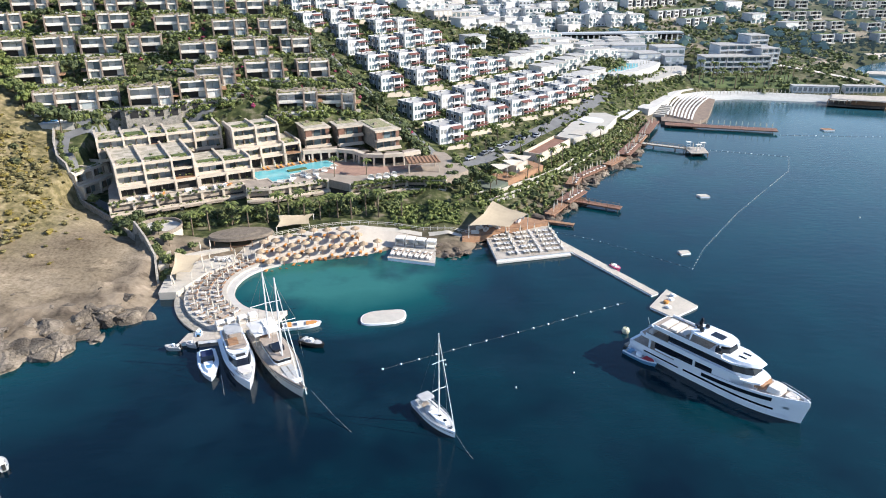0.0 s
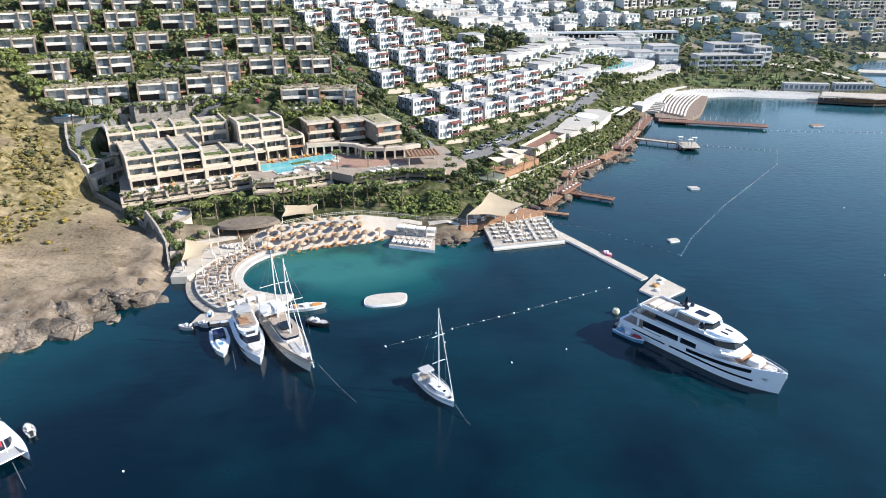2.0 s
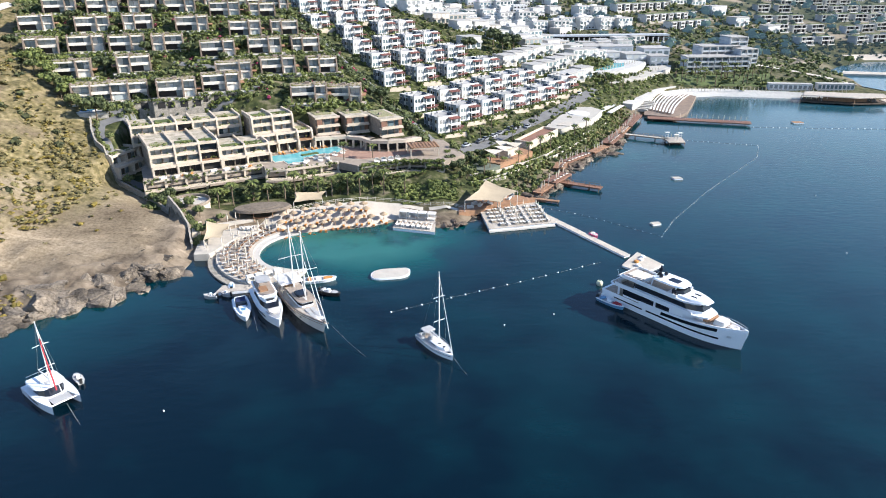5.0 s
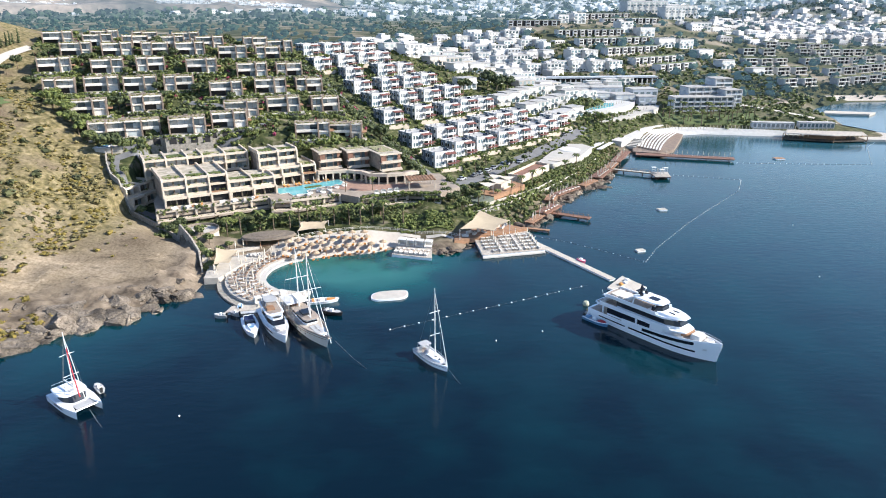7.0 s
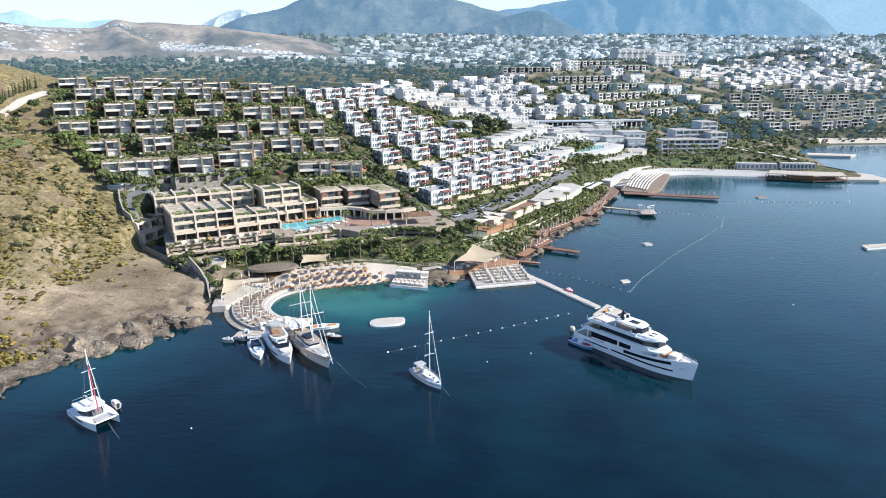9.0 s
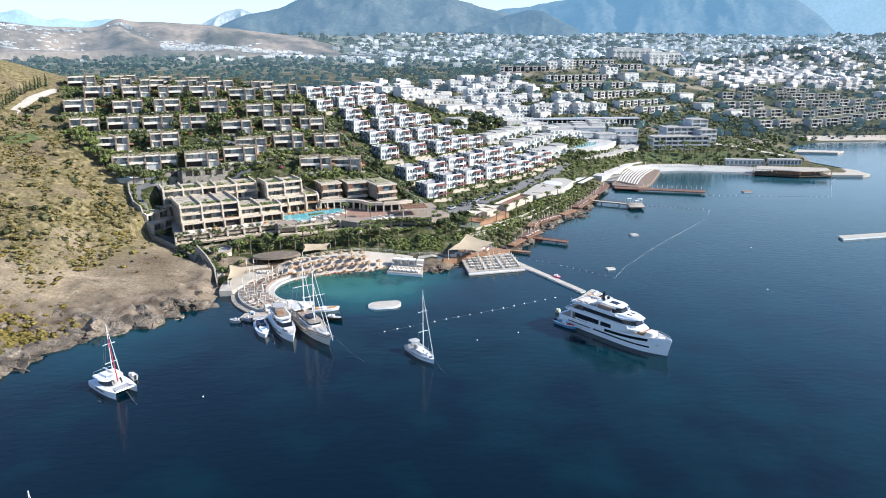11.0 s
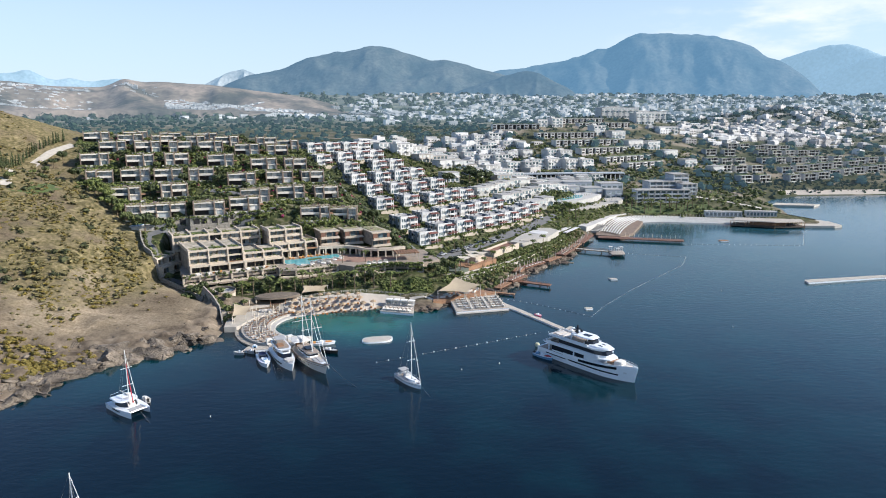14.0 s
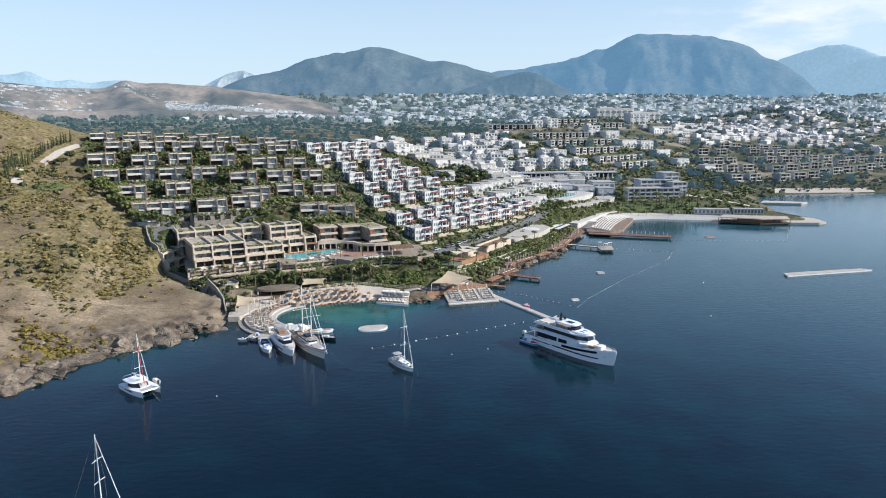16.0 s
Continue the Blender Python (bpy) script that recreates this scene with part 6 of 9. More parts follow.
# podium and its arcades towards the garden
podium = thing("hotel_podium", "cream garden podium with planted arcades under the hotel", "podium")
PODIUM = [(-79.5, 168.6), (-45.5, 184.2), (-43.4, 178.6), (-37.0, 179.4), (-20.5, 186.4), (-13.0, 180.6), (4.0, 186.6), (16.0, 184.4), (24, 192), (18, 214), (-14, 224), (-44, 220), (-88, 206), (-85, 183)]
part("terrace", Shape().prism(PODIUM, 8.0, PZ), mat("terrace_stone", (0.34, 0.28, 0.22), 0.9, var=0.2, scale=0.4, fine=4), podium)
# solid core, coloured near-black for the shade under the terrace
part("core", Shape().prism(shrink_ring(PODIUM, 0.93), 2, 8.0), M_DARK, podium, "near-black core painted as the undercroft's shade")
for (ax, ay), (bx, by), n in (((-79.5, 168.6), (-45.5, 184.2), 6), ((-43.4, 178.6), (-37.0, 179.4), 1), ((-37.0, 179.4), (-20.5, 186.4), 3), ((-13.0, 180.6), (4.0, 186.6), 4), ((4.0, 186.6), (16.0, 184.4), 2)):
    L, a = math.hypot(bx - ax, by - ay), math.degrees(math.atan2(by - ay, bx - ax))
    m = pose(ax, ay, 0, 0, 0, a)
    for z in (PZ - 0.25, 7.1):
        part("beam", box(-0.3, L + 0.3, -0.9 - (PZ - z) * 0.25, 0.6, z - 0.4, z + 0.3), M_CREAM, podium, at=m)
        part("floor_slab", box(0, L, -0.9, 1.8, z - 0.5, z - 0.2), M_CREAM, podium, at=m)
    for i in range(n + 1):
        part("pier", box(L * i / n - 0.35, L * i / n + 0.35, -0.7, 1.0, 2.5, PZ - 0.7), M_CREAM, podium, at=m)
    for i in range(n):
        part("planter", box(L * i / n + 0.6, L * (i + 1) / n - 0.6, -2.2, -1.4, 6.4, 7.0), M_TAUPE, podium, at=m)

# pool
pool = thing("swimming_pool", "turquoise hotel swimming pool with pale stone rim", "pool", pose(-31.8, 196.6, PZ, 0, 0, 29))
POOL = [(-13.2, -3.6), (-10.2, -3.8), (-10.2, -8.2), (-3.4, -8.2), (-3.4, -3.8), (1.0, -3.8), (1.0, -2.4), (5.0, -2.4), (5.0, -3.4), (13.2, -3.4), (13.2, 3.8), (-2.0, 3.8), (-2.0, 3.0), (-8.0, 3.0), (-8.0, 4.0), (-13.2, 4.0)]
part("rim", Shape().prism([(x * 1.04, y * 1.1) for x, y in POOL], 0.01, 0.2), M_PAVE, pool)
part("water", Shape().prism(POOL, 0.05, 0.24), M_POOL, pool, "still turquoise pool water")
part("island", box(-2.6, 3.6, -2.0, -0.4, 0.2, 0.55), M_LAWN, pool)
plaza = single("plaza_deck", Shape().prism([(-22, 193), (-12, 189), (2, 193), (10, 200), (2, 199), (-4, 198), (-10, 199), (-14, 203.5), (-22, 205.5), (-30, 204)], PZ, PZ + 0.06), mat("brick_paving", (0.36, 0.22, 0.16), 0.9, var=0.2, scale=0.8), "red-brown paved hotel plaza", "terrace")
deck_roof = thing("pergola", "brown timber pergola roof at the garden edge", "pergola", pose(4.6, 189.4, PZ, 0, 0, 8))
part("roof", box(0, 10.5, 0, 7.5, 3.2, 3.45), M_WOOD, deck_roof)
for i in range(9):
    part("rafter", box(0.3 + i * 1.2, 0.5 + i * 1.2, -0.3, 7.8, 3.45, 3.65), M_WOOD, deck_roof)
for x, y in ((0.2, 0.2), (10.0, 0.2), (0.2, 7.0), (10.0, 7.0)):
    part("post", box(x, x + 0.35, y, y + 0.35, 0, 3.2), M_CREAM, deck_roof)


# ---- small furniture, built once and copied ----
def lounger(pad, frame_m, word):
    v = thing("sun_lounger", word + " sun lounger on a wooden frame", "lounger")
    fr = box(-0.34, 0.34, -1.0, 1.0, 0.22, 0.3)
    for x, y in ((-0.3, -0.85), (0.3, -0.85), (-0.3, 0.85), (0.3, 0.85)):
        fr.box(x - 0.04, x + 0.04, y - 0.04, y + 0.04, 0, 0.24)
    part("frame", fr, frame_m, v)
    part("mattress", box(-0.32, 0.32, -1.0, 0.35, 0.3, 0.42), pad, v)
    part("backrest", Shape().add([(-0.32, 0.35, 0.3), (0.32, 0.35, 0.3), (0.32, 0.98, 0.68), (-0.32, 0.98, 0.68), (-0.32, 0.35, 0.42), (0.32, 0.35, 0.42), (0.32, 0.94, 0.8), (-0.32, 0.94, 0.8)], ((3, 2, 1, 0), (4, 5, 6, 7), (0, 1, 5, 4), (1, 2, 6, 5), (2, 3, 7, 6), (3, 0, 4, 7))), pad, v)
    return v


def straw_umbrella():
    v = thing("beach_umbrella", "round straw beach umbrella on the sand", "umbrella")
    part("pole", Shape().tube([(0, 0, -0.3), (0, 0, 2.5)], 0.06, 6), M_WOOD, v)
    part("canopy", Shape().lathe(((1.3, 1.95), (1.25, 2.08), (0.7, 2.42), (0.1, 2.75)), 14), M_STRAW, v)
    return v


def shut_umbrella():
    v = thing("parasol", "closed pale parasol on a pole", "umbrella")
    part("pole", Shape().tube([(0, 0, 0), (0, 0, 2.7)], 0.05, 6), M_CUSH, v)
    part("canopy", Shape().lathe(((0.1, 0.9), (0.22, 1.1), (0.17, 1.9), (0.05, 2.75)), 8), M_PARASOL, v)
    return v


def cabana():
    v = thing("cabana", "white canvas beach cabana with curtains", "cabana")
    for x, y in ((-1.15, -1.0), (1.15, -1.0), (-1.15, 1.0), (1.15, 1.0)):
        part("post", box(x - 0.07, x + 0.07, y - 0.07, y + 0.07, 0, 2.2), M_CANVAS, v)
    part("roof", Shape().prism([(-1.3, -1.15), (1.3, -1.15), (1.3, 1.15), (-1.3, 1.15)], 2.15, 2.4, [(-1.1, -0.95), (1.1, -0.95), (1.1, 0.95), (-1.1, 0.95)]), M_CANVAS, v)
    part("curtain", box(-1.15, 1.15, 0.96, 1.04, 0.3, 2.15), M_CANVAS, v)
    part("curtain", box(-1.2, -1.12, -0.9, 0.9, 0.3, 2.15), M_CANVAS, v)
    part("daybed", box(-1.0, 1.0, -0.9, 0.9, 0.1, 0.5), M_CUSH, v)
    return v


def sofa():
    v = thing("outdoor_sofa", "white cushioned outdoor sofa", "sofa")
    part("seat", box(-1.1, 1.1, -0.45, 0.45, 0.08, 0.45), M_CUSH, v)
    part("backrest", box(-1.1, 1.1, 0.3, 0.5, 0.45, 0.85), M_CUSH, v)
    for s in (-1, 1):
        part("armrest", box(s * 1.05 - 0.1, s * 1.05 + 0.1, -0.45, 0.4, 0.45, 0.65), M_CUSH, v)
    return v


def pod_bed():
    v = thing("pool_daybed", "round white daybed with a hood", "daybed")
    part("base", Shape().lathe(((0.95, 0), (1.0, 0.3), (0.9, 0.42), (0.1, 0.45)), 14), M_CANVAS, v)
    hood = Shape().lathe(((0.05, 1.5), (0.6, 1.4), (0.95, 1.0), (1.02, 0.45)), 14)
    hood.f = [f for f in hood.f if len(f) == 4 and sum(hood.v[i][1] for i in f) > -0.4]
    part("hood", hood, M_CANVAS, v)
    return v


class Stock:
    """A pattern whose first use is the pattern itself and whose later uses are copies."""

    def __init__(self, ob):
        self.ob, self.used = ob, False

    def put(self, m, group="", label=""):
        ob = copy_thing(self.ob, m) if self.used else self.ob
        ob.matrix_basis, self.used = m, True
        return tagged(ob, label, group=group)


white_bed = Stock(lounger(M_CANVAS, M_PALEWOOD, "white cushioned"))
tan_bed = Stock(lounger(M_TANCUSH, M_WOOD, "taupe cushioned"))
pale_bed, orange_bed = Stock(lounger(M_CUSH, M_WOOD, "pale cushioned")), Stock(lounger(M_ORANGE, M_WOOD, "orange cushioned"))
straw, shut, tentlet, couch, pod = Stock(straw_umbrella()), Stock(shut_umbrella()), Stock(cabana()), Stock(sofa()), Stock(pod_bed())
rng = random.Random(5)
for x, y, a in ((-30.4, 203.2, 29), (-27, 205.0, 29), (-34, 201.2, 29), (-37.4, 199.4, 29), (-41.4, 197.4, 29)):
    for k in (0.0, 1.2):
        orange_bed.put(pose(x + k, y + k * 0.55, PZ + 0.02, 0, 0, a), "loungers along the pool")
    shut.put(pose(x - 0.8, y - 0.3, PZ), "parasols along the pool")
for x, y in ((-31.0, 187.6), (-28.2, 190.4), (-24.4, 191.2), (-26.4, 188.0), (-22.0, 194.4), (-19.4, 197.0)):
    pod.put(pose(x, y, PZ, 0, 0, rng.uniform(-30, 30)), "daybeds on the pool terrace")
for x, y in ((-34.2, 183.6), (-31.2, 184.8), (-25.0, 194.8), (-23.2, 187.0)):
    couch.put(pose(x, y, PZ, 0, 0, rng.uniform(0, 180)), "sofas on the pool terrace")
for x, y in ((-7.0, 184.8), (-4.6, 185.8), (-2.2, 186.6), (0.2, 187.6)):
    pod.put(pose(x, y, PZ, 0, 0, 10), "daybeds above the garden")
for i in range(14):
    t = rng.random()
    x, y = -74.2 + 27 * t, 170.0 + 12.4 * t
    (couch if i % 3 else orange_bed).put(pose(x - 0.3, y + rng.uniform(0.1, 1.3), PZ + 0.02, 0, 0, rng.uniform(0, 180)), "seats on the dining terrace", "small seat on the dining terrace")
for x, y in ((-20, 203), (-16, 204), (-12, 203), (6.0, 200.6), (10, 200.8), (-24, 205)):
    shut.put(pose(x, y, PZ + 0.05), "parasols on the plaza")


# ---- the beach ----
def strip_mesh(name, inner, outer, n, lift, across=8, flat=None):
    """A band of ground between two lines that follows the land."""
    def along(line, t):
        d = [0.0]
        for a, b in zip(line, line[1:]):
            d.append(d[-1] + math.hypot(b[0] - a[0], b[1] - a[1]))
        return np.interp(t * d[-1], d, [p[0] for p in line]), np.interp(t * d[-1], d, [p[1] for p in line])
    T = np.linspace(0, 1, n)
    ix, iy = zip(*(along(inner, t) for t in T))
    ox, oy = zip(*(along(outer, t) for t in T))
    K = np.linspace(0, 1, across)[:, None]
    X = np.array(ix) * (1 - K) + np.array(ox) * K
    Y = np.array(iy) * (1 - K) + np.array(oy) * K
    Z = gz(X, Y) + lift if flat is None else X * 0 + flat
    Z[0] -= 0.6
    return X, Y, Z


X, Y, Z = strip_mesh("beach", [(-39.6, 141), (-34.6, 142.4), (-31, 145.6), (-21, 147.6), (-9, 149.6), (-2, 153.6), (4, 153.5)], [(-43, 148), (-40, 152.5), (-34, 157), (-21, 161), (-10, 162.6), (0, 161.4), (8, 158.5)], 60, 0.14, 12)
beach = tagged(new("beach", grid_mesh("beach", X[::-1], Y[::-1], Z[::-1], M_SAND)), "pale sand beach along the cove", "beach", kind="structure")

QC, QR = Vector((-25.0, 133.0)), (13.7, 15.4, 25.0, 27.2)


def ring_sector(r0, r1, a0, a1, z0, z1, n=40):
    pts = [(QC.x + r1 * math.cos(radians(a)), QC.y + r1 * math.sin(radians(a))) for a in np.linspace(a0, a1, n)]
    pts += [(QC.x + r0 * math.cos(radians(a)), QC.y + r0 * math.sin(radians(a))) for a in np.linspace(a1, a0, n)]
    s = Shape()
    m = len(pts)
    s.v = [(x, y, z0) for x, y in pts] + [(x, y, z1) for x, y in pts]
    for i in range(n - 1):
        j = m - 1 - i
        s.f += [(m + i, m + i + 1, m + j - 1, m + j), (i + 1, i, j, j - 1)]
    s.f += [(i, (i + 1) % m, m + (i + 1) % m, m + i) for i in range(m)]
    return s


quay = thing("quay", "curved pale concrete sunbathing quay round the cove", "quay", kind="structure")
part("walkway", ring_sector(QR[1], QR[2], 112, 243, -3, 1.1), M_PAVE, quay)
part("rim_step", ring_sector(QR[0], QR[1], 110, 262, -3, 0.65), mat("pale_concrete", (0.5, 0.47, 0.43), 0.85, var=0.1), quay)
part("outer_step", ring_sector(QR[2], QR[3], 150, 240, -3, 0.45), M_WALLSTONE, quay)
part("quay_head", Shape().prism([(-37.4, 110.4), (-26.6, 114.6), (-24.6, 119.6), (-28, 119.2), (-33, 121.5), (-36, 119)], -3, 1.08), M_PAVE, quay)
tip = raft("jetty", "pale boarded jetty at the boats' sterns", [(-45.2, 107.6), (-44.2, 111.6), (-33.2, 113.6), (-32.0, 109.6)], 0.8, M_PALEWOOD, n=22)
rng = random.Random(9)
for r, step_a in ((17.4, 8.0), (20.2, 7.4), (23.0, 6.8)):
    a = 124 + rng.uniform(0, 3)
    while a < 236:
        x, y = QC.x + r * math.cos(radians(a)), QC.y + r * math.sin(radians(a))
        (pale_bed if rng.random() < 0.3 else tan_bed).put(pose(x, y, 1.12, 0, 0, a + 90 + rng.uniform(-6, 6)), "loungers on the quay")
        b = a + 2.4
        (pale_bed if rng.random() < 0.3 else tan_bed).put(pose(QC.x + r * math.cos(radians(b)), QC.y + r * math.sin(radians(b)), 1.12, 0, 0, a + 90 + rng.uniform(-6, 6)), "loungers on the quay")
        if rng.random() < 0.75:
            c = a + 4.2
            shut.put(pose(QC.x + r * math.cos(radians(c)), QC.y + r * math.sin(radians(c)), 1.1), "parasols on the quay")
        a += step_a
for x, y in ((-37.6, 112.6), (-35.6, 113.6), (-33.4, 114.6), (-31.4, 115.8)):
    tentlet.put(pose(x, y, 1.1, 0, 0, 27) @ Matrix.Scale(0.72, 4), "cabanas at the quay head")
STRAWS = [(-32.4, 144.9), (-29.0, 146.4), (-25.8, 147.6), (-22.7, 149.2), (-19.3, 150.4), (-16.1, 151.2), (-12.2, 151.9), (-8.6, 152.6), (-4.8, 154.4),
          (-30.4, 149.4), (-27.4, 151.1), (-24.0, 152.2), (-20.8, 153.6), (-16.8, 154.7), (-13.7, 155.3), (-10.0, 155.9),
          (-31.8, 152.6), (-28.7, 154.4), (-25.3, 156.0), (-22.2, 157.4), (-18.6, 158.4), (-14.9, 158.8), (-11.0, 159.0), (-35.0, 147.8), (-34.6, 151.6)]
for x, y in STRAWS:
    z = float(gz(x, y)) + 0.12
    straw.put(pose(x, y, z, 0, 0, rng.uniform(0, 60)), "straw umbrellas on the beach")
    for k in (-0.75, 0.75):
        orange_bed.put(pose(x + k, y - 1.3, float(gz(x + k, y - 1.3)) + 0.14, 0, 0, 180 + rng.uniform(-8, 8)), "loungers on the beach")

# ---- floating sun decks ----
big = raft("sun_deck", "large pale boarded sun deck over the water", [(25.4, 161.4), (26.3, 143.6), (47.0, 147.2), (44.6, 166.2)], 1.0, M_PALEWOOD, M_HULL, 40, -0.4)
small = raft("sun_deck", "small pale boarded sun deck by the beach", [(-2.2, 147.2), (10.2, 142.6), (11.2, 154.2), (0.4, 158.4)], 0.9, M_PALEWOOD, M_HULL, 22, -0.4)
part("front_step", Shape().prism([(26.2, 143.4), (46.8, 147.0), (46.9, 146.2), (26.3, 142.6)], 0.1, 0.55), M_CUSH, big)
for r in range(5):
    for c in range(9):
        if (r, c) in ((2, 4), (0, 0)):
            continue
        t, u = (c + 0.6) / 9.2, (r + 0.45) / 5.2
        x, y = 27.0 + 19.5 * t - 0.6 * u, 144.6 + 3.2 * t + 16.8 * u
        if c % 3 != 2:
            white_bed.put(pose(x, y, 1.02, 0, 0, 190 + rng.uniform(-5, 5)), "loungers on the sun deck")
            white_bed.put(pose(x + 0.85, y + 0.15, 1.02, 0, 0, 190 + rng.uniform(-5, 5)), "loungers on the sun deck")
        else:
            couch.put(pose(x, y, 1.0, 0, 0, 100 + rng.uniform(-5, 5)), "sofas on the sun deck")
        if c % 2:
            shut.put(pose(x + 1.4, y + 0.4, 1.0), "parasols on the sun deck")
for i in range(4):
    tentlet.put(pose(1.4 + 2.8 * i, 155.6 - 0.95 * i, 0.9, 0, 0, -18), "cabanas on the small deck")
for i in range(7):
    x, y = -0.6 + 1.55 * i, 149.0 - 0.58 * i
    couch.put(pose(x, y, 0.9, 0, 0, 72), "sofas on the small deck")
    pale_bed.put(pose(x + 0.7, y + 2.6, 0.92, 0, 0, 160), "loungers on the small deck")

# ---- beach bar, round bar, shade sails ----
bar = thing("beach_bar", "beach bar under a low oval thatched roof", "bar", pose(-41.2, 155.2, 2.2, 0, 0, 10))
ov = [(8.8 * math.cos(a), 4.3 * math.sin(a)) for a in (2 * math.pi * i / 26 for i in range(26))]
roof = part("roof", Shape().prism(ov, 3.0, 3.7, shrink_ring(ov, 0.93)), mat("grey_thatch", (0.2, 0.16, 0.12), 0.95, var=0.3, scale=1.2, fine=9), bar, "low grey-brown thatched oval roof")
part("ridge", Shape().prism(shrink_ring(ov, 0.62), 3.7, 3.95, shrink_ring(ov, 0.5)), bpy.data.materials["grey_thatch"], roof)
for i in range(0, 26, 3):
    part("post", Shape().tube([(ov[i][0] * 0.88, ov[i][1] * 0.88, -2), (ov[i][0] * 0.88, ov[i][1] * 0.88, 3.1)], 0.13, 6), M_WOOD, bar)
part("counter", box(-5, 5, -2.6, -2.0, -0.5, 1.1), M_WOOD, bar)
part("back_wall", box(-6, 6, 1.8, 2.2, -1, 3.0), M_DARK, bar)
rb = thing("round_bar", "round cream bar building with a paved roof terrace", "bar", pose(-63.4, 158.6, 0))
part("wall", Shape().lathe(((5.8, -2), (5.8, 6.6)), 30), M_CREAM, rb)
part("terrace", Shape().lathe(((5.4, 6.3), (5.4, 6.75)), 30), M_PAVE, rb)
wall_ring = Shape().lathe(((5.8, 6.6), (6.0, 6.6), (6.0, 7.5), (5.7, 7.5), (5.7, 6.7)), 30)
wall_ring.f = wall_ring.f[:-2]
part("parapet", wall_ring, M_TAUPE, rb)
part("doorway", box(1.4, 4.6, -6.0, -3.0, 2.0, 4.6), M_DARK, rb)
for i in range(9):      # worn wall lettering
    a = radians(-118 + 5.2 * i)
    part("letter_bar", box(-0.16, 0.16, -0.03, 0.03, 5.2, 5.75), M_TAUPE, rb, at=pose(5.83 * math.cos(a), 5.83 * math.sin(a), 0, 0, 0, math.degrees(a) + 90))


def shade_sail(name, label, corners, mid_drop, material, n=8):
    """A stretched canvas with four corners, sagging in the middle, on posts."""
    v = thing(name, label, "shade sail")
    a, b, c, d = (Vector(p) for p in corners)
    s = Shape()
    for j in range(n + 1):
        for i in range(n + 1):
            u, w = i / n, j / n
            p = a.lerp(b, u).lerp(d.lerp(c, u), w)
            edge = 0.12 * (4 * u * (1 - u) + 4 * w * (1 - w)) - 0.12
            ctr = (a + b + c + d) / 4
            p = p + (ctr - p) * max(0.0, 0.16 * (1 - (2 * min(abs(u - 0.5), abs(w - 0.5)))) * (2 * max(abs(u - 0.5), abs(w - 0.5))) ** 4)
            p.z -= mid_drop * 4 * u * (1 - u) * 4 * w * (1 - w)
            s.v.append(tuple(p))
    top = len(s.v)
    s.v += [(x, y, z - 0.04) for x, y, z in s.v]
    for j in range(n):
        for i in range(n):
            k = j * (n + 1) + i
            q = (k, k + 1, k + n + 2, k + n + 1)
            s.f += [q, tuple(top + i2 for i2 in reversed(q))]
    part("canvas", s, material, v)
    for p in corners:
        g = float(max(gz(p[0], p[1]), 0.5))
        part("post", Shape().tube([(p[0], p[1], g - 0.5), p], 0.1, 6), M_CUSH, v)
    return v


shade_sail("shade_sail", "large sand-coloured shade sail over the deck restaurant", [(20.4, 156.6, 5.6), (31.5, 156.0, 5.0), (38.0, 162.6, 6.2), (28.8, 170.6, 7.6)], 0.5, M_SAIL)
shade_sail("shade_sail", "small sand-coloured shade sail beside the quay", [(-53.4, 132.6, 4.6), (-49.2, 134.6, 4.4), (-48.2, 141.6, 5.6), (-54.6, 141.8, 6.6)], 0.4, M_SAIL)
shade_sail("shade_sail", "sand-coloured shade sail behind the beach", [(-32.6, 160.2, 5.2), (-24.0, 163.0, 5.0), (-23.2, 167.6, 6.2), (-32.8, 166.6, 6.4)], 0.4, M_SAIL)
terrace_r = single("restaurant_deck", Shape().prism([(18.5, 155.5), (26, 158.4), (44.8, 166.6), (40, 171), (30, 173), (19, 165)], 0.2, 1.9), M_WOOD, "brown timber restaurant deck on stone", "deck")
for i in range(10):
    couch.put(pose(22.5 + 1.7 * i, 159.6 + 0.95 * i + (i % 2) * 2.2, 1.9, 0, 0, 30 * i), "seats under the shade sail")

# promenade wall and fence behind the beach
pw = thing("promenade_fence", "pale post-and-rail fence behind the beach", "fence")
FENCE = [(-34, 158.4), (-28, 161), (-20, 163.4), (-10, 164.8), (0, 163.8), (8, 161.6), (16, 160.2), (24, 160.6)]
for (ax, ay), (bx, by) in zip(FENCE, FENCE[1:]):
    za, zb = float(gz(ax, ay)), float(gz(bx, by))
    for h in (0.55, 1.0):
        part("rail", Shape().tube([(ax, ay, za + h), (bx, by, zb + h)], 0.05, 5), M_CUSH, pw)
    for k in range(4):
        t = k / 4
        x, y = ax + (bx - ax) * t, ay + (by - ay) * t
        part("post", box(x - 0.06, x + 0.06, y - 0.06, y + 0.06, float(gz(x, y)) - 0.4, float(gz(x, y)) + 1.05), M_CUSH, pw)
X, Y, Z = strip_mesh("path", [(p[0], p[1] - 0.8) for p in FENCE], [(p[0], p[1] - 2.4) for p in FENCE], 60, 0.12, 3)
Z[0] += 0.6
tagged(new("pavement", grid_mesh("pavement", X[::-1], Y[::-1], Z[::-1], M_PAVE)), "pale promenade path", "pavement", kind="structure")

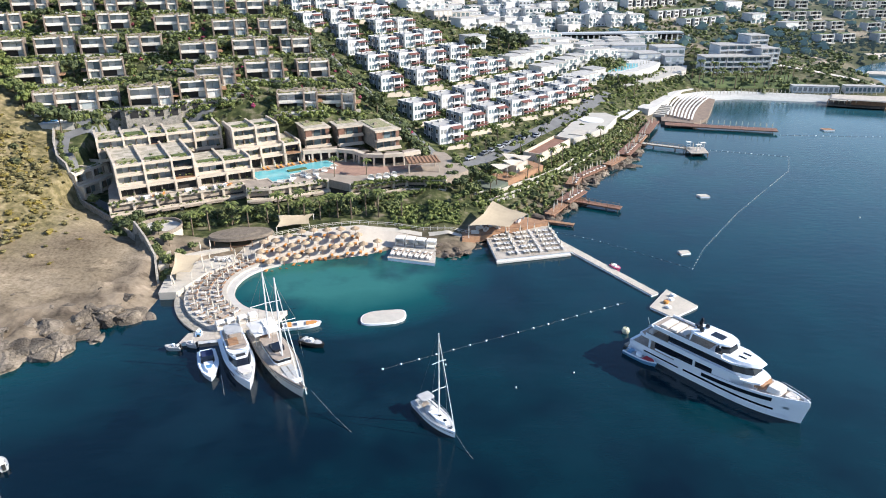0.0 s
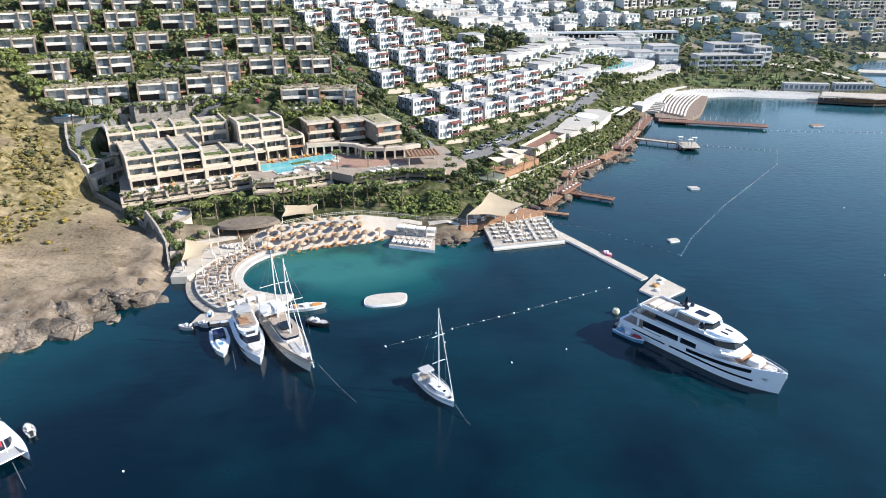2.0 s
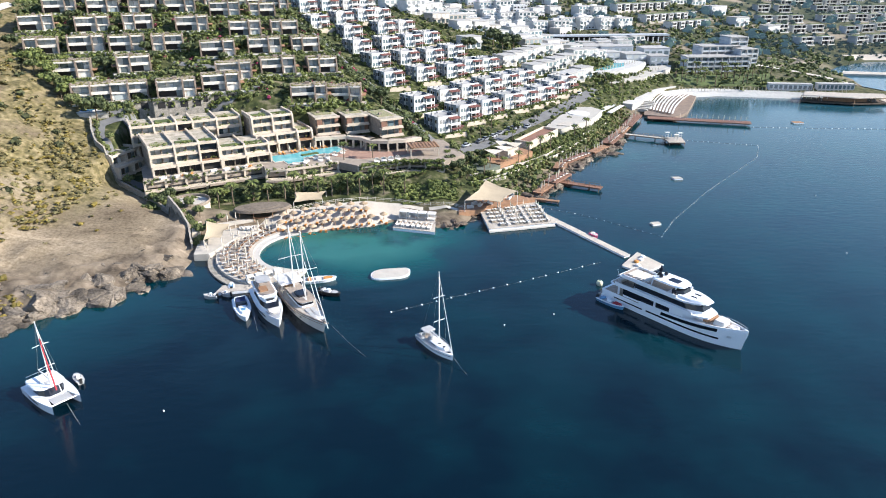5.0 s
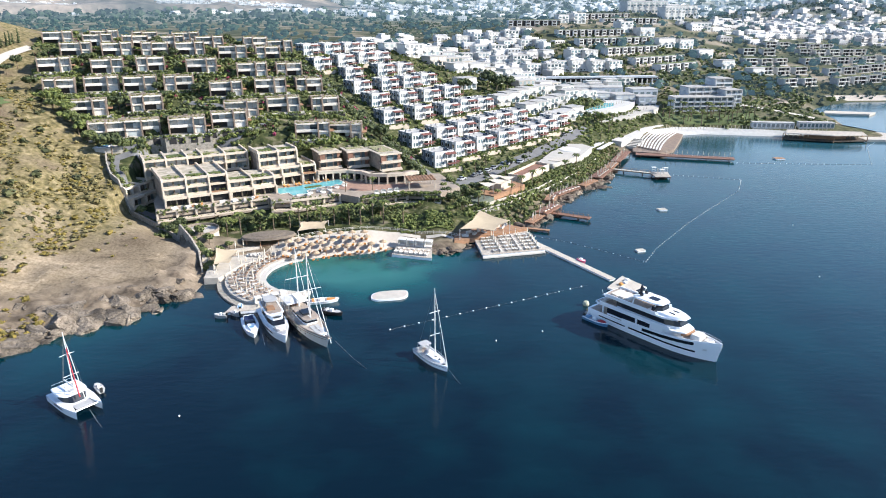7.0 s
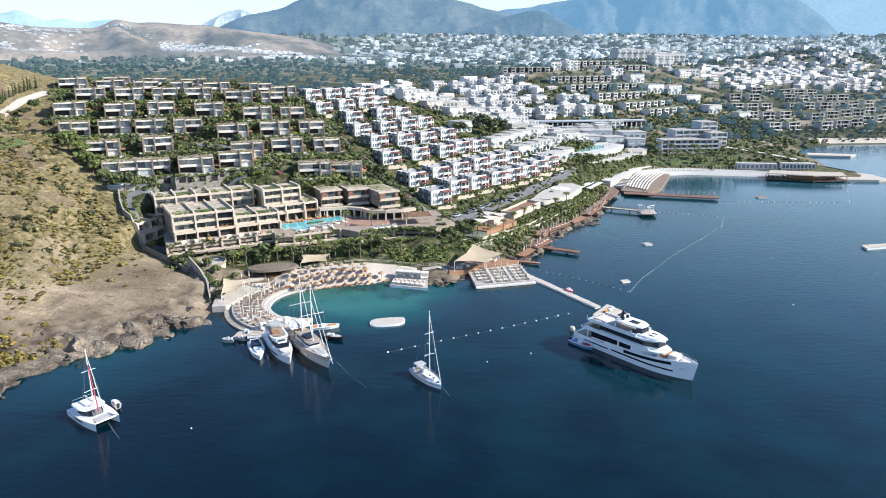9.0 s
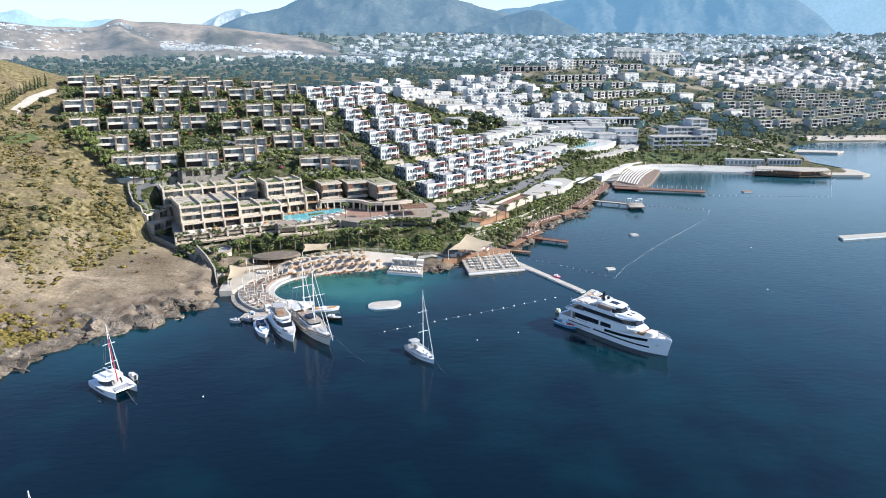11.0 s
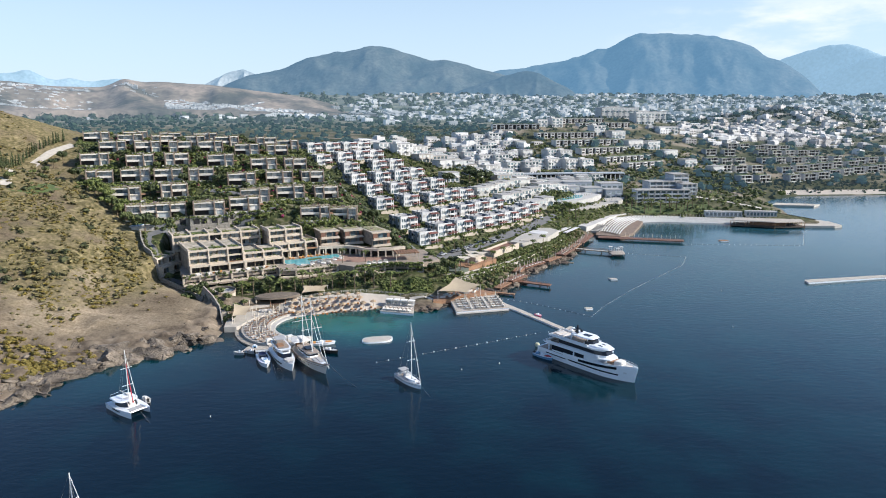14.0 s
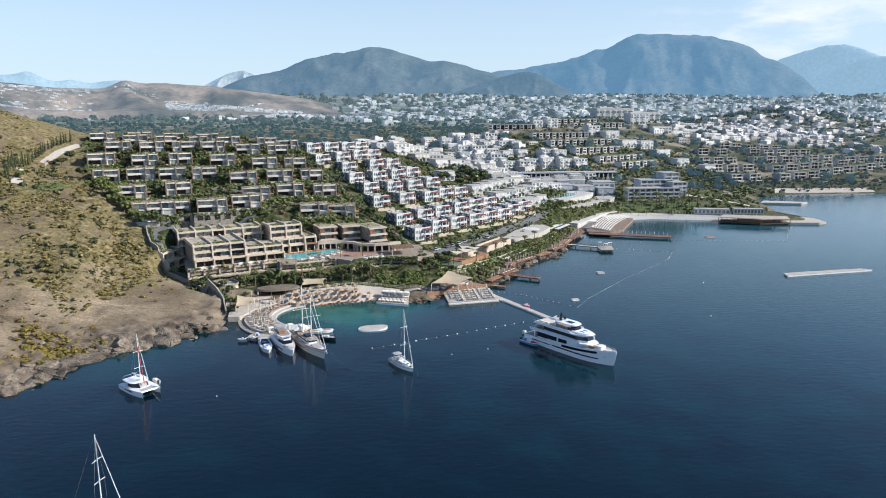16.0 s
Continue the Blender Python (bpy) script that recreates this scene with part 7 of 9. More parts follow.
# paved gardens between the quay and the round bar
for name, label, ring, z0, z1, m in (("garden_terrace", "pale paved terrace above the quay", [(-55.5, 129), (-51.5, 129), (-47, 139), (-40.5, 146), (-43, 151), (-52, 147), (-56.5, 139)], -1, 1.9, M_PAVE),
                                     ("garden_terrace", "raised paved terrace by the round bar", [(-57, 146), (-52, 147.5), (-43, 151.5), (-46, 156), (-57, 153)], -1, 3.2, M_PAVE),
                                     ("garden_terrace", "cream walled terrace steps", [(-58.5, 150.5), (-57, 146), (-56.6, 139.4), (-58.2, 139), (-59.8, 146)], -1, 4.2, M_CREAM)):
    single(name, Shape().prism(ring, z0, z1), m, label, "terrace")
for x, y in ((-51, 143.4), (-49.4, 144.6), (-47.6, 145.8), (-50.6, 149.4), (-48.4, 150.6), (-53.4, 133.4), (-52.4, 131.2)):
    shut.put(pose(x, y, 1.9 if y < 147 else 3.2), "parasols on the garden terraces")
for i in range(8):
    couch.put(pose(-45.6 + 0.9 * (i % 4), 146.6 + 1.2 * (i // 4) - 0.2 * i, 1.9, 0, 0, 40 * i), "seats on the garden terraces")


# ---- the rocky shore on the west, its wall and road ----
def boulder(rng, sx, sy, sz, level=2):
    """An angular weathered block."""
    s, bm = Shape(), bmesh.new()
    bmesh.ops.create_icosphere(bm, subdivisions=level, radius=1.0)
    cuts = [(Vector((rng.gauss(0, 1), rng.gauss(0, 1), rng.gauss(0, 1))).normalized(), rng.uniform(0.4, 0.85)) for _ in range(15)]
    ph = [rng.uniform(0, 6.28) for _ in range(4)]
    for v in bm.verts:
        for nrm, d in cuts:
            k = v.co.dot(nrm)
            if k > d:
                v.co -= nrm * (k - d) * 0.97
    for v in bm.verts:      # ledges and hollows
        x, y, z = v.co
        v.co *= 1 + 0.07 * math.sin(9 * z + ph[0] + 2 * math.sin(3 * x + ph[1])) + 0.06 * math.sin(7 * x + 5 * y + ph[2]) * math.sin(8 * y - 4 * z + ph[3])
    bm.verts.ensure_lookup_table()
    s.v = [(v.co.x * sx, v.co.y * sy, v.co.z * sz) for v in bm.verts]
    s.f = [tuple(v.index for v in f.verts) for f in bm.faces]
    bm.free()
    return s


rng = random.Random(17)
stones = [boulder(rng, 1.0, 0.8, 0.62, 3).mesh("rock", M_ROCK) for _ in range(9)]
loose_stones = [boulder(rng, 1.0, 0.8, 0.62).mesh("rock", M_ROCK) for _ in range(5)]
pale_stones = [boulder(rng, 1.0, 0.8, 0.5).mesh("rock", mat("sandy_rock", (0.4, 0.33, 0.25), 0.95, var=0.3, scale=0.3, fine=2)) for _ in range(3)]
dark_stones = [boulder(rng, 1.0, 0.8, 0.55).mesh("rock", M_DARKROCK) for _ in range(6)]


def rocky_shore(label, line, count, r0, r1, meshes, spread, sink=0.35, up=0.0):
    v = thing("rock_shore", label, "rocks", kind="structure")
    for i in range(count):
        t = (i + rng.random()) / count * (len(line) - 1)
        k = min(int(t), len(line) - 2)
        f = t - k
        x = line[k][0] + (line[k + 1][0] - line[k][0]) * f + rng.gauss(0, spread)
        y = line[k][1] + (line[k + 1][1] - line[k][1]) * f + rng.gauss(0, spread)
        r = rng.uniform(r0, r1) * rng.uniform(0.6, 1.0)
        z = max(float(gz(x, y)), -0.4)
        m = pose(x, y, z + r * (0.6 - 0.6 * sink - 0.35) + up, rng.uniform(-14, 14), rng.uniform(-14, 14), rng.uniform(0, 360)) @ Matrix.Diagonal((r * rng.uniform(0.9, 1.6), r, r * rng.uniform(0.6, 1.1), 1))
        part("rock", rng.choice(meshes), None, v, at=m)
    return v


WEST = [(-118, 58), (-101, 69), (-97, 80), (-95, 88), (-91, 96), (-80, 103), (-71, 109), (-63, 119), (-56, 123)]
rocky_shore("weathered brown rock ledges along the western shore", WEST, 90, 3.0, 6.8, stones, 1.5, 0.62)
rocky_shore("cracked rock slabs above the western waterline", [(x - 4, y + 4) for x, y in WEST], 50, 2.5, 6.5, stones, 2.6, 0.85)
rocky_shore("small dark rocks at the waterline", [(x + 1.5, y - 1.5) for x, y in WEST], 60, 0.5, 1.5, dark_stones, 1.2)
rocky_shore("weathered rock outcrops on the bare slope", [(-112, 74), (-104, 92), (-94, 106), (-80, 114), (-70, 124)], 44, 0.5, 1.8, loose_stones, 6.0, 0.7)
rocky_shore("dark rocks between the floating decks", [(8, 155), (13, 150), (17, 148), (21, 152), (25, 160)], 26, 0.8, 2.2, dark_stones, 1.0)
rocky_shore("brown rocks along the timber decks", [(44, 171), (50, 178), (58, 187), (63, 199), (70, 211), (80, 221), (90, 232), (98, 248), (105, 262)], 130, 1.4, 4.2, loose_stones + dark_stones, 1.6)

WALL = [(-106.5, 203), (-103.5, 195), (-100, 188), (-94, 182), (-88, 176.5), (-79.5, 168.6), (-70.5, 158.6), (-64.5, 150), (-60, 143), (-57.4, 135)]
wall = thing("boundary_wall", "low rubble boundary wall along the road", "wall", kind="structure")
for (ax, ay), (bx, by) in zip(WALL, WALL[1:]):
    for k in range(3):
        p, q = k / 3, (k + 1.02) / 3
        x0, y0, x1, y1 = ax + (bx - ax) * p, ay + (by - ay) * p, ax + (bx - ax) * q, ay + (by - ay) * q
        L, a = math.hypot(x1 - x0, y1 - y0), math.degrees(math.atan2(y1 - y0, x1 - x0))
        za, zb = float(gz(x0, y0)), float(gz(x1, y1))
        sh = Shape().add([(0, -0.25, -1.5), (L, -0.25, -1.5 + zb - za), (L, 0.25, -1.5 + zb - za), (0, 0.25, -1.5), (0, -0.25, 1.9), (L, -0.25, 1.9 + zb - za), (L, 0.25, 1.9 + zb - za), (0, 0.25, 1.9)], ((3, 2, 1, 0), (4, 5, 6, 7), (0, 1, 5, 4), (1, 2, 6, 5), (2, 3, 7, 6), (3, 0, 4, 7)))
        part("wall_length", sh, M_WALLSTONE, wall, at=pose(x0, y0, za, 0, 0, a))


def road_strip(name, label, line, width, material, lift=0.15, kind="structure", n=60):
    left, right = [], []
    for i, (x, y) in enumerate(line):
        a, b = line[max(i - 1, 0)], line[min(i + 1, len(line) - 1)]
        d = Vector((b[0] - a[0], b[1] - a[1])).normalized()
        left.append((x - d.y * width / 2, y + d.x * width / 2))
        right.append((x + d.y * width / 2, y - d.x * width / 2))
    X, Y, Z = strip_mesh(name, right, left, n, lift, 5)
    Z[0] += 0.6
    return tagged(new(name, grid_mesh(name, X, Y, Z, material)), label, name, kind=kind)


road_strip("road", "grey service road curving below the hotel", [(-94, 207), (-99, 205.5), (-103, 201), (-101.5, 194), (-96.5, 187.5), (-90.5, 182.5), (-82, 175.5), (-75, 169), (-68, 164)], 4.4, M_ASPH, 0.25)
road_strip("road", "narrow lane climbing between the villa quarters", [(20, 196), (15, 212), (8, 226), (-2, 246), (-14, 268), (-26, 290), (-36, 308), (-48, 326), (-58, 342)], 4.0, M_ASPH, 0.2)
road_strip("road", "shore road with parked cars", [(22, 208), (32, 216), (44, 232), (58, 250), (76, 274), (92, 296), (108, 318)], 6.0, M_ASPH, 0.2)
road_strip("road", "pale track below the western hill", [(-166, 214), (-172, 228), (-177, 248), (-181, 270), (-179, 288), (-174, 304)], 4.6, M_PAVE, 0.3)
road_strip("lawn", "small green lawn beside the pale track", [(-160, 208), (-154, 220), (-150, 234)], 8.0, M_LAWN, 0.25)
road_strip("road", "narrow lane across the villa hill", [(-106, 208), (-92, 214), (-74, 216), (-58, 226), (-52, 236), (-70, 248), (-90, 251)], 3.6, M_ASPH, 0.2)


def car():
    v = thing("car", "small parked car on the shore road", "car")
    prof = [(-2.1, 0.35), (-2.15, 0.85), (-1.5, 0.95), (2.0, 0.9), (2.15, 0.5), (2.1, 0.3)]
    s = Shape()
    s.v = [(x, -0.85, z) for x, z in prof] + [(x, 0.85, z) for x, z in prof]
    n = len(prof)
    s.f = [tuple(range(n)), tuple(range(2 * n - 1, n - 1, -1))] + [(i, n + i, n + (i + 1) % n, (i + 1) % n) for i in range(n)]
    part("body", s, M_CAR, v)
    part("cabin", Shape().prism([(-1.5, -0.75), (1.0, -0.75), (1.0, 0.75), (-1.5, 0.75)], 0.9, 1.42, [(-1.1, -0.62), (0.4, -0.62), (0.4, 0.62), (-1.1, 0.62)]), M_NAVY, v)
    part("roof", box(-1.1, 0.4, -0.62, 0.62, 1.42, 1.47), M_CAR, v)
    for x in (-1.35, 1.35):
        for y in (-0.8, 0.8):
            part("wheel", Shape().lathe(((0.32, -0.1), (0.33, 0.1)), 10, Matrix.Translation((x, y, 0.33)) @ Matrix.Rotation(1.5708, 4, "X")), M_TYRE, v)
    return v


car_s = Stock(car())
for x, y, a in ((33, 220.4, 52), (36, 224, 52), (39.6, 228.4, 52), (43, 233, 53), (49.4, 240.8, 140), (51.6, 243, 140), (57, 245, 52), (95, 305, 55), (90, 298, 55), (27, 214, 45)):
    car_s.put(pose(x, y, float(gz(x, y)) + 0.22, 0, 0, a), "cars on the shore road")

# ---- the eastern shore: timber decks, piers, restaurant, white plaza ----
def deck(label, ring, z, material, n, legs=True):
    v = thing("timber_deck", label, "deck")
    boards(v, ring, z, n, 0.15, material)
    part("frame", Shape().prism(shrink_ring(ring, 0.97), z - 0.45, z - 0.16), M_REDWOOD, v)
    if legs:
        for x, y in shrink_ring(ring, 0.9) + shrink_ring(ring, 0.45):
            part("pile", Shape().tube([(x, y, -3), (x, y, z - 0.4)], 0.14, 6), M_REDWOOD, v)
    return v


def along(a, b, width):
    d = Vector((b[0] - a[0], b[1] - a[1])).normalized() * width / 2
    return [(a[0] - d.y, a[1] + d.x), (a[0] + d.y, a[1] - d.x), (b[0] + d.y, b[1] - d.x), (b[0] - d.y, b[1] + d.x)]


DECKS = [((46.5, 172.5), (53, 181.5), 3.2), ((53, 182.5), (61.5, 193), 5.0), ((60, 199), (63.5, 207), 4.4), ((64.5, 208.5), (77, 220.5), 4.0), ((79, 222), (88, 232), 3.6), ((89, 234), (99, 250), 5.4), ((100, 252), (107.5, 265), 4.6), ((108.5, 267), (122, 291), 5.0)]
for k, (a, b, w) in enumerate(DECKS):
    z = 2.6 if k in (1, 2, 5) else 2.2
    deck("red-brown timber sunbathing deck on the rocks", along(a, b, w), z, M_REDWOOD if k % 2 else M_WOOD, 14)
    L = math.hypot(b[0] - a[0], b[1] - a[1])
    ang = math.degrees(math.atan2(b[1] - a[1], b[0] - a[0]))
    for i in range(int(L / 2.4)):
        t = (i + 0.6) / (L / 2.4)
        x, y = a[0] + (b[0] - a[0]) * t, a[1] + (b[1] - a[1]) * t
        shut.put(pose(x + rng.uniform(-0.8, 0.8), y + rng.uniform(-0.8, 0.8), z), "parasols on the timber decks")
        if k in (1, 2, 3, 5, 6):
            pale_bed.put(pose(x + 0.9, y - 0.7, z + 0.02, 0, 0, ang + 90), "loungers on the timber decks")
deck("narrow red timber pier on piles", along((56.5, 188), (70.8, 178.6), 3.0), 1.3, M_REDWOOD, 20)
deck("short weathered timber jetty", along((44, 171), (53, 167), 1.6), 0.9, M_WOOD, 10)
deck("grey timber pier on piles", along((103, 254.5), (119.5, 244), 2.2), 1.5, M_PALEWOOD, 22)
deck("square pier head with white bathing ladders", [(118.0, 246.5), (117.5, 237), (124.5, 236.5), (126.5, 246)], 1.5, M_PALEWOOD, 8)
for x, y in ((118.8, 243.5), (121.0, 239.0), (124.0, 242.0)):
    v = thing("bathing_frame", "white metal bathing ladder frame on the pier head", "frame")
    for dx in (-0.7, 0.7):
        part("post", Shape().tube([(x + dx, y, 1.5), (x + dx, y, 4.3)], 0.09, 5), M_WHITE, v)
    for z in (2.4, 3.3, 4.2):
        part("rung", Shape().tube([(x - 0.7, y, z), (x + 0.7, y, z)], 0.08, 5), M_WHITE, v)
    part("canopy", box(x - 1.0, x + 1.0, y - 0.8, y + 0.8, 4.3, 4.42), M_CANVAS, v)
for x, y in ((120.5, 243), (123, 244), (122, 240)):
    shut.put(pose(x, y, 1.5), "parasols on the pier head")
deck("long red-brown timber pier at the far bay", along((126, 287.5), (171.5, 271.5), 6.0), 1.4, M_REDWOOD, 40)
for i in range(13):
    shut.put(pose(141 + 2.4 * i, 283.6 - 0.85 * i, 1.4), "parasols on the long pier")
for a, b in (((57.5, 188.6), (70.4, 180.0)), ((56.3, 186.0), (70.0, 177.2)), ((104, 255.2), (118, 246.2)), ((102.6, 253), (117.6, 243.6))):
    v = thing("pier_rail", "weathered timber pier railing", "railing")
    z = 1.3 if a[0] < 80 else 1.5
    part("rail", Shape().tube([(*a, z + 0.9), (*b, z + 0.9)], 0.05, 5), M_WOOD, v)
    for i in range(9):
        t = i / 8
        x, y = a[0] + (b[0] - a[0]) * t, a[1] + (b[1] - a[1]) * t
        part("post", box(x - 0.06, x + 0.06, y - 0.06, y + 0.06, z, z + 0.95), M_WOOD, v)

M_PALEST = mat("pale_terrazzo", (0.46, 0.43, 0.38), 0.85, var=0.1, scale=0.3)
sun_rows = thing("sunbed_terrace", "fan of timber sunbed terraces with white canvas rows", "terrace")
part("base", Shape().prism([(126, 292), (139, 286), (150, 296), (162, 318), (173, 339), (164, 356), (146, 336), (133, 312)], -1.5, 1.6), mat("grey_brown_boards", (0.27, 0.2, 0.15), 0.85, var=0.3, scale=0.5, fine=6), sun_rows)
for i in range(9):
    f = (i + 0.5) / 9
    ax, ay, bx, by = 131 + 9 * f, 304 - 15 * f, 160 + 12 * f, 355 - 15 * f
    left, right = [], []
    for j in range(13):
        t = j / 12
        x, y = ax + (bx - ax) * t - 2.0 * math.sin(t * 3.14), ay + (by - ay) * t + 0.7 * math.sin(t * 3.14)
        left.append((x - 0.36, y + 0.2, 2.5 + 0.8 * t))
        right.append((x + 0.36, y - 0.2, 2.5 + 0.8 * t))
    strip = Shape().add(left + right + [(x, y, z - 0.15) for x, y, z in left + right], [(j + 1, j, 13 + j, 14 + j) for j in range(12)] + [(26 + j, 27 + j, 40 + j, 39 + j) for j in range(12)] + [(j, j + 1, 27 + j, 26 + j) for j in range(12)] + [(14 + j, 13 + j, 39 + j, 40 + j) for j in range(12)])
    part("canopy", strip, M_CANVAS, sun_rows, "long white canvas shade over the sunbeds")
    for j in range(2, 12, 4):
        x, y, z = right[j]
        part("post", Shape().tube([(x - 0.4, y + 0.2, 1.4), (x - 0.4, y + 0.2, z)], 0.08, 4), M_CUSH, sun_rows)
curve_roof = thing("terrace_roof", "smooth pale curved terrace above the sunbeds", "roof")
cr = [(118, 307), (123, 302), (129, 308), (139, 322), (150, 338), (158, 347), (166, 352), (163, 358), (154, 354), (146, 347), (137, 334), (127, 318)]
part("slab", Shape().prism(cr, 1.0, 5.0), mat("white_concrete", (0.56, 0.53, 0.49), 0.85, var=0.12, scale=0.3), curve_roof)
for k in range(6):
    t = k / 5
    x, y = 126 + 7.5 * t, 303.5 + 11 * t
    part("step", Shape().prism([(x, y), (x + 4.5, y - 3), (x + 5.4, y - 1.6), (x + 0.9, y + 1.4)], 1.0, 2.4 + 0.35 * k), M_PALEST, curve_roof)

def seat_on(x, y, up=0.0):
    return float(gz(x, y)) + up


plz = thing("white_plaza", "smooth white plaza with a raised round stage", "plaza")
pring = [(64, 243), (70.5, 239.5), (88, 256), (99, 276), (96, 284), (89, 284.5), (76, 266)]
part("slab", Shape().prism(pring, 0.5, 7.7), M_PALEST, plz)
part("stage", Shape().lathe(((5.2, 7.7), (5.0, 7.95), (4.2, 7.95)), 24, Matrix.Translation((86, 270, 0))), M_WHITE, plz)
part("steps", Shape().prism([(70, 246), (75, 243.5), (80, 250), (75, 253)], 7.7, 8.0), M_PAVE, plz)
court = thing("paved_court", "red-brown paved court behind a white wall", "terrace")
cring = [(47, 219), (52, 215.4), (68, 236), (63, 241)]
part("floor", Shape().prism(cring, 1, 7.8), mat("red_paving", (0.25, 0.13, 0.09), 0.9, var=0.2), court)
for a, b in zip(cring, cring[1:] + cring[:1]):
    part("wall", Shape().prism(along(a, b, 0.4), 1, 8.7), M_CREAM, court)
rest = thing("restaurant", "low restaurant under white sail roofs", "restaurant")
rring = [(31, 197), (37, 192.5), (52, 208.6), (47, 216.5), (40, 214)]
part("floor", Shape().prism(rring, 0.5, 6.6), M_WOOD, rest)
part("bar_block", Shape().prism([(37, 203), (41, 200), (46, 206), (42, 209)], 6.6, 9.2), M_CREAM, rest)
for x, y, a in ((35.6, 198.8, 40), (40, 203.6, 45), (44.6, 208.6, 50), (41.0, 210.4, 20)):
    part("sail_roof", Shape().add([(-2.6, -2.2, 9.2), (2.6, -2.2, 9.8), (2.8, 2.2, 9.3), (-2.6, 2.4, 10.2), (-2.6, -2.2, 9.28), (2.6, -2.2, 9.88), (2.8, 2.2, 9.38), (-2.6, 2.4, 10.28)], ((3, 2, 1, 0), (4, 5, 6, 7), (0, 1, 5, 4), (1, 2, 6, 5), (2, 3, 7, 6), (3, 0, 4, 7))), M_PARASOL, rest, at=pose(x, y, 0, 0, 0, a))
    for dx, dy in ((-2.4, -2), (2.4, -2), (2.4, 2), (-2.4, 2)):
        part("post", Shape().tube([(x + dx * 0.8, y + dy * 0.8, 6.5), (x + dx * 0.8, y + dy * 0.8, 9.5)], 0.08, 5), M_CUSH, rest)
green_roof = single("pavilion_roof", Shape().prism([(23, 190), (31, 186), (37, 192), (30.5, 198)], 1.5, 6.2), mat("grey_green_roof", (0.14, 0.16, 0.12), 0.9, var=0.2), "low flat grey-green roof in the garden", "roof")
for line, h in (([(25, 184), (34, 189), (46, 200), (58, 212), (68, 226)], 1.6), ([(30, 182), (40, 190), (51, 202), (62, 214), (72, 227), (82, 240)], 1.2), ([(74, 236), (86, 249), (97, 264), (104, 280)], 1.4), ([(24, 178), (30, 180), (38, 186)], 1.2)):
    v = thing("retaining_wall", "long cream retaining wall on the garden slope", "wall", kind="structure")
    for a, b in zip(line, line[1:]):
        z = (seat_on(*a) + seat_on(*b)) / 2
        part("wall_length", Shape().prism(along(a, b, 0.5), z - 2.5, z + h - 0.5), M_PAVE, v)
for a, b, w in (((99, 283), (112, 300), 3.0), ((104, 281), (116, 298), 2.4)):
    single("white_canopy", Shape().prism(along(a, b, w), 5.2, 5.5), M_WHITE, "long white flat canopy in the garden", "canopy")

# ---- the far bay: hotel, pool, pavilion, breakwater ----
def slab_hotel(at, w, d, floors, bays, label):
    v = thing("hotel", label, "hotel", at)
    fh = 2.9
    part("wall", box(0, w, 1.6, d, -4, floors * fh), M_GREYBLUE2, v)
    part("roof", box(-0.3, w + 0.3, -0.2, d + 0.3, floors * fh, floors * fh + 0.4), M_WROOF, v)
    for f in range(floors):
        part("floor_slab", box(-0.2, w + 0.2, -0.2, 1.6, f * fh - 0.2, f * fh + 0.1), M_WHITE, v)
        part("railing", box(0, w, -0.2, -0.1, f * fh + 0.1, f * fh + 0.85), M_GREYBLUE2, v)
        row, b = Shape(), w / bays
        for i in range(bays):
            row.box(i * b + 0.5, (i + 1) * b - 0.5, 1.5, 1.62, f * fh + 0.15, f * fh + 2.3)
        tagged(part("window_band", row, M_GLASS, v), kind="stuff")
    for i in range(bays + 1):
        part("fin", box(i * w / bays - 0.15, i * w / bays + 0.15, -0.3, 1.6, -1, floors * fh), M_WHITE, v)
    return v


M_GREYBLUE2 = mat("pale_grey_render", (0.46, 0.49, 0.52), 0.85, var=0.1, scale=0.3)
slab_hotel(pose(186, 386, 5, 0, 0, 0), 40, 12, 4, 9, "grey slab hotel above a palm lawn")
slab_hotel(pose(222, 390, 6, 0, 0, 8), 12, 16, 5, 3, "white stepped end block of the far hotel")
slab_hotel(pose(200, 398, 10, 0, 0, 3), 26, 14, 4, 5, "grey upper block of the far hotel")
slab_hotel(pose(221, 404, 12, 0, 0, 6), 12, 14, 5, 2, "tall white corner block of the far hotel")
# white blocks wear the blue-grey render: haze before them put into the colour
for x, y, w, d, z, h, a in ((140, 404, 16, 12, 12, 6, 6), (158, 402, 14, 14, 11, 6, 4), (150, 418, 22, 12, 13, 7, 0), (172, 398, 12, 12, 9, 7, 0), (176, 414, 18, 14, 11, 8, 4), (134, 420, 12, 10, 14, 6, 10), (128, 402, 9, 9, 14, 5, 12)):
    hh = far_house(w, d, h, M_GREYBLUE2, 2, max(3, int(w / 4)))
    hh.matrix_basis = pose(x, y, z, 0, 0, a)
    tagged(hh, "white flat-roofed block of the far resort", group="white blocks of the far resort")
step_house = far_house(10, 9, 5.6, M_PALEGREY, 2, 3)
tagged(step_house, "pale grey flat-roofed terraced house with dark windows", group="terraced houses above the resort")
plant_spots = [(63, 330), (70, 339), (77, 348), (84, 357), (91, 366), (99, 374), (78, 324), (86, 333), (94, 343), (102, 353), (93, 318), (100, 325), (107, 335)]
settle(step_house, plant_spots[1:], -0.6, 33, "terraced houses above the resort", 3)
step_house.matrix_basis = pose(63, 330, float(gz(63, 334)) - 0.6, 0, 0, 33)
fp = thing("swimming_pool", "turquoise resort pool with white terrace", "pool")
part("terrace", Shape().prism([(110, 348), (118, 345), (132, 352), (146, 366), (158, 384), (150, 396), (128, 394), (112, 374)], 2, 14.6), M_PALEGREY, fp)
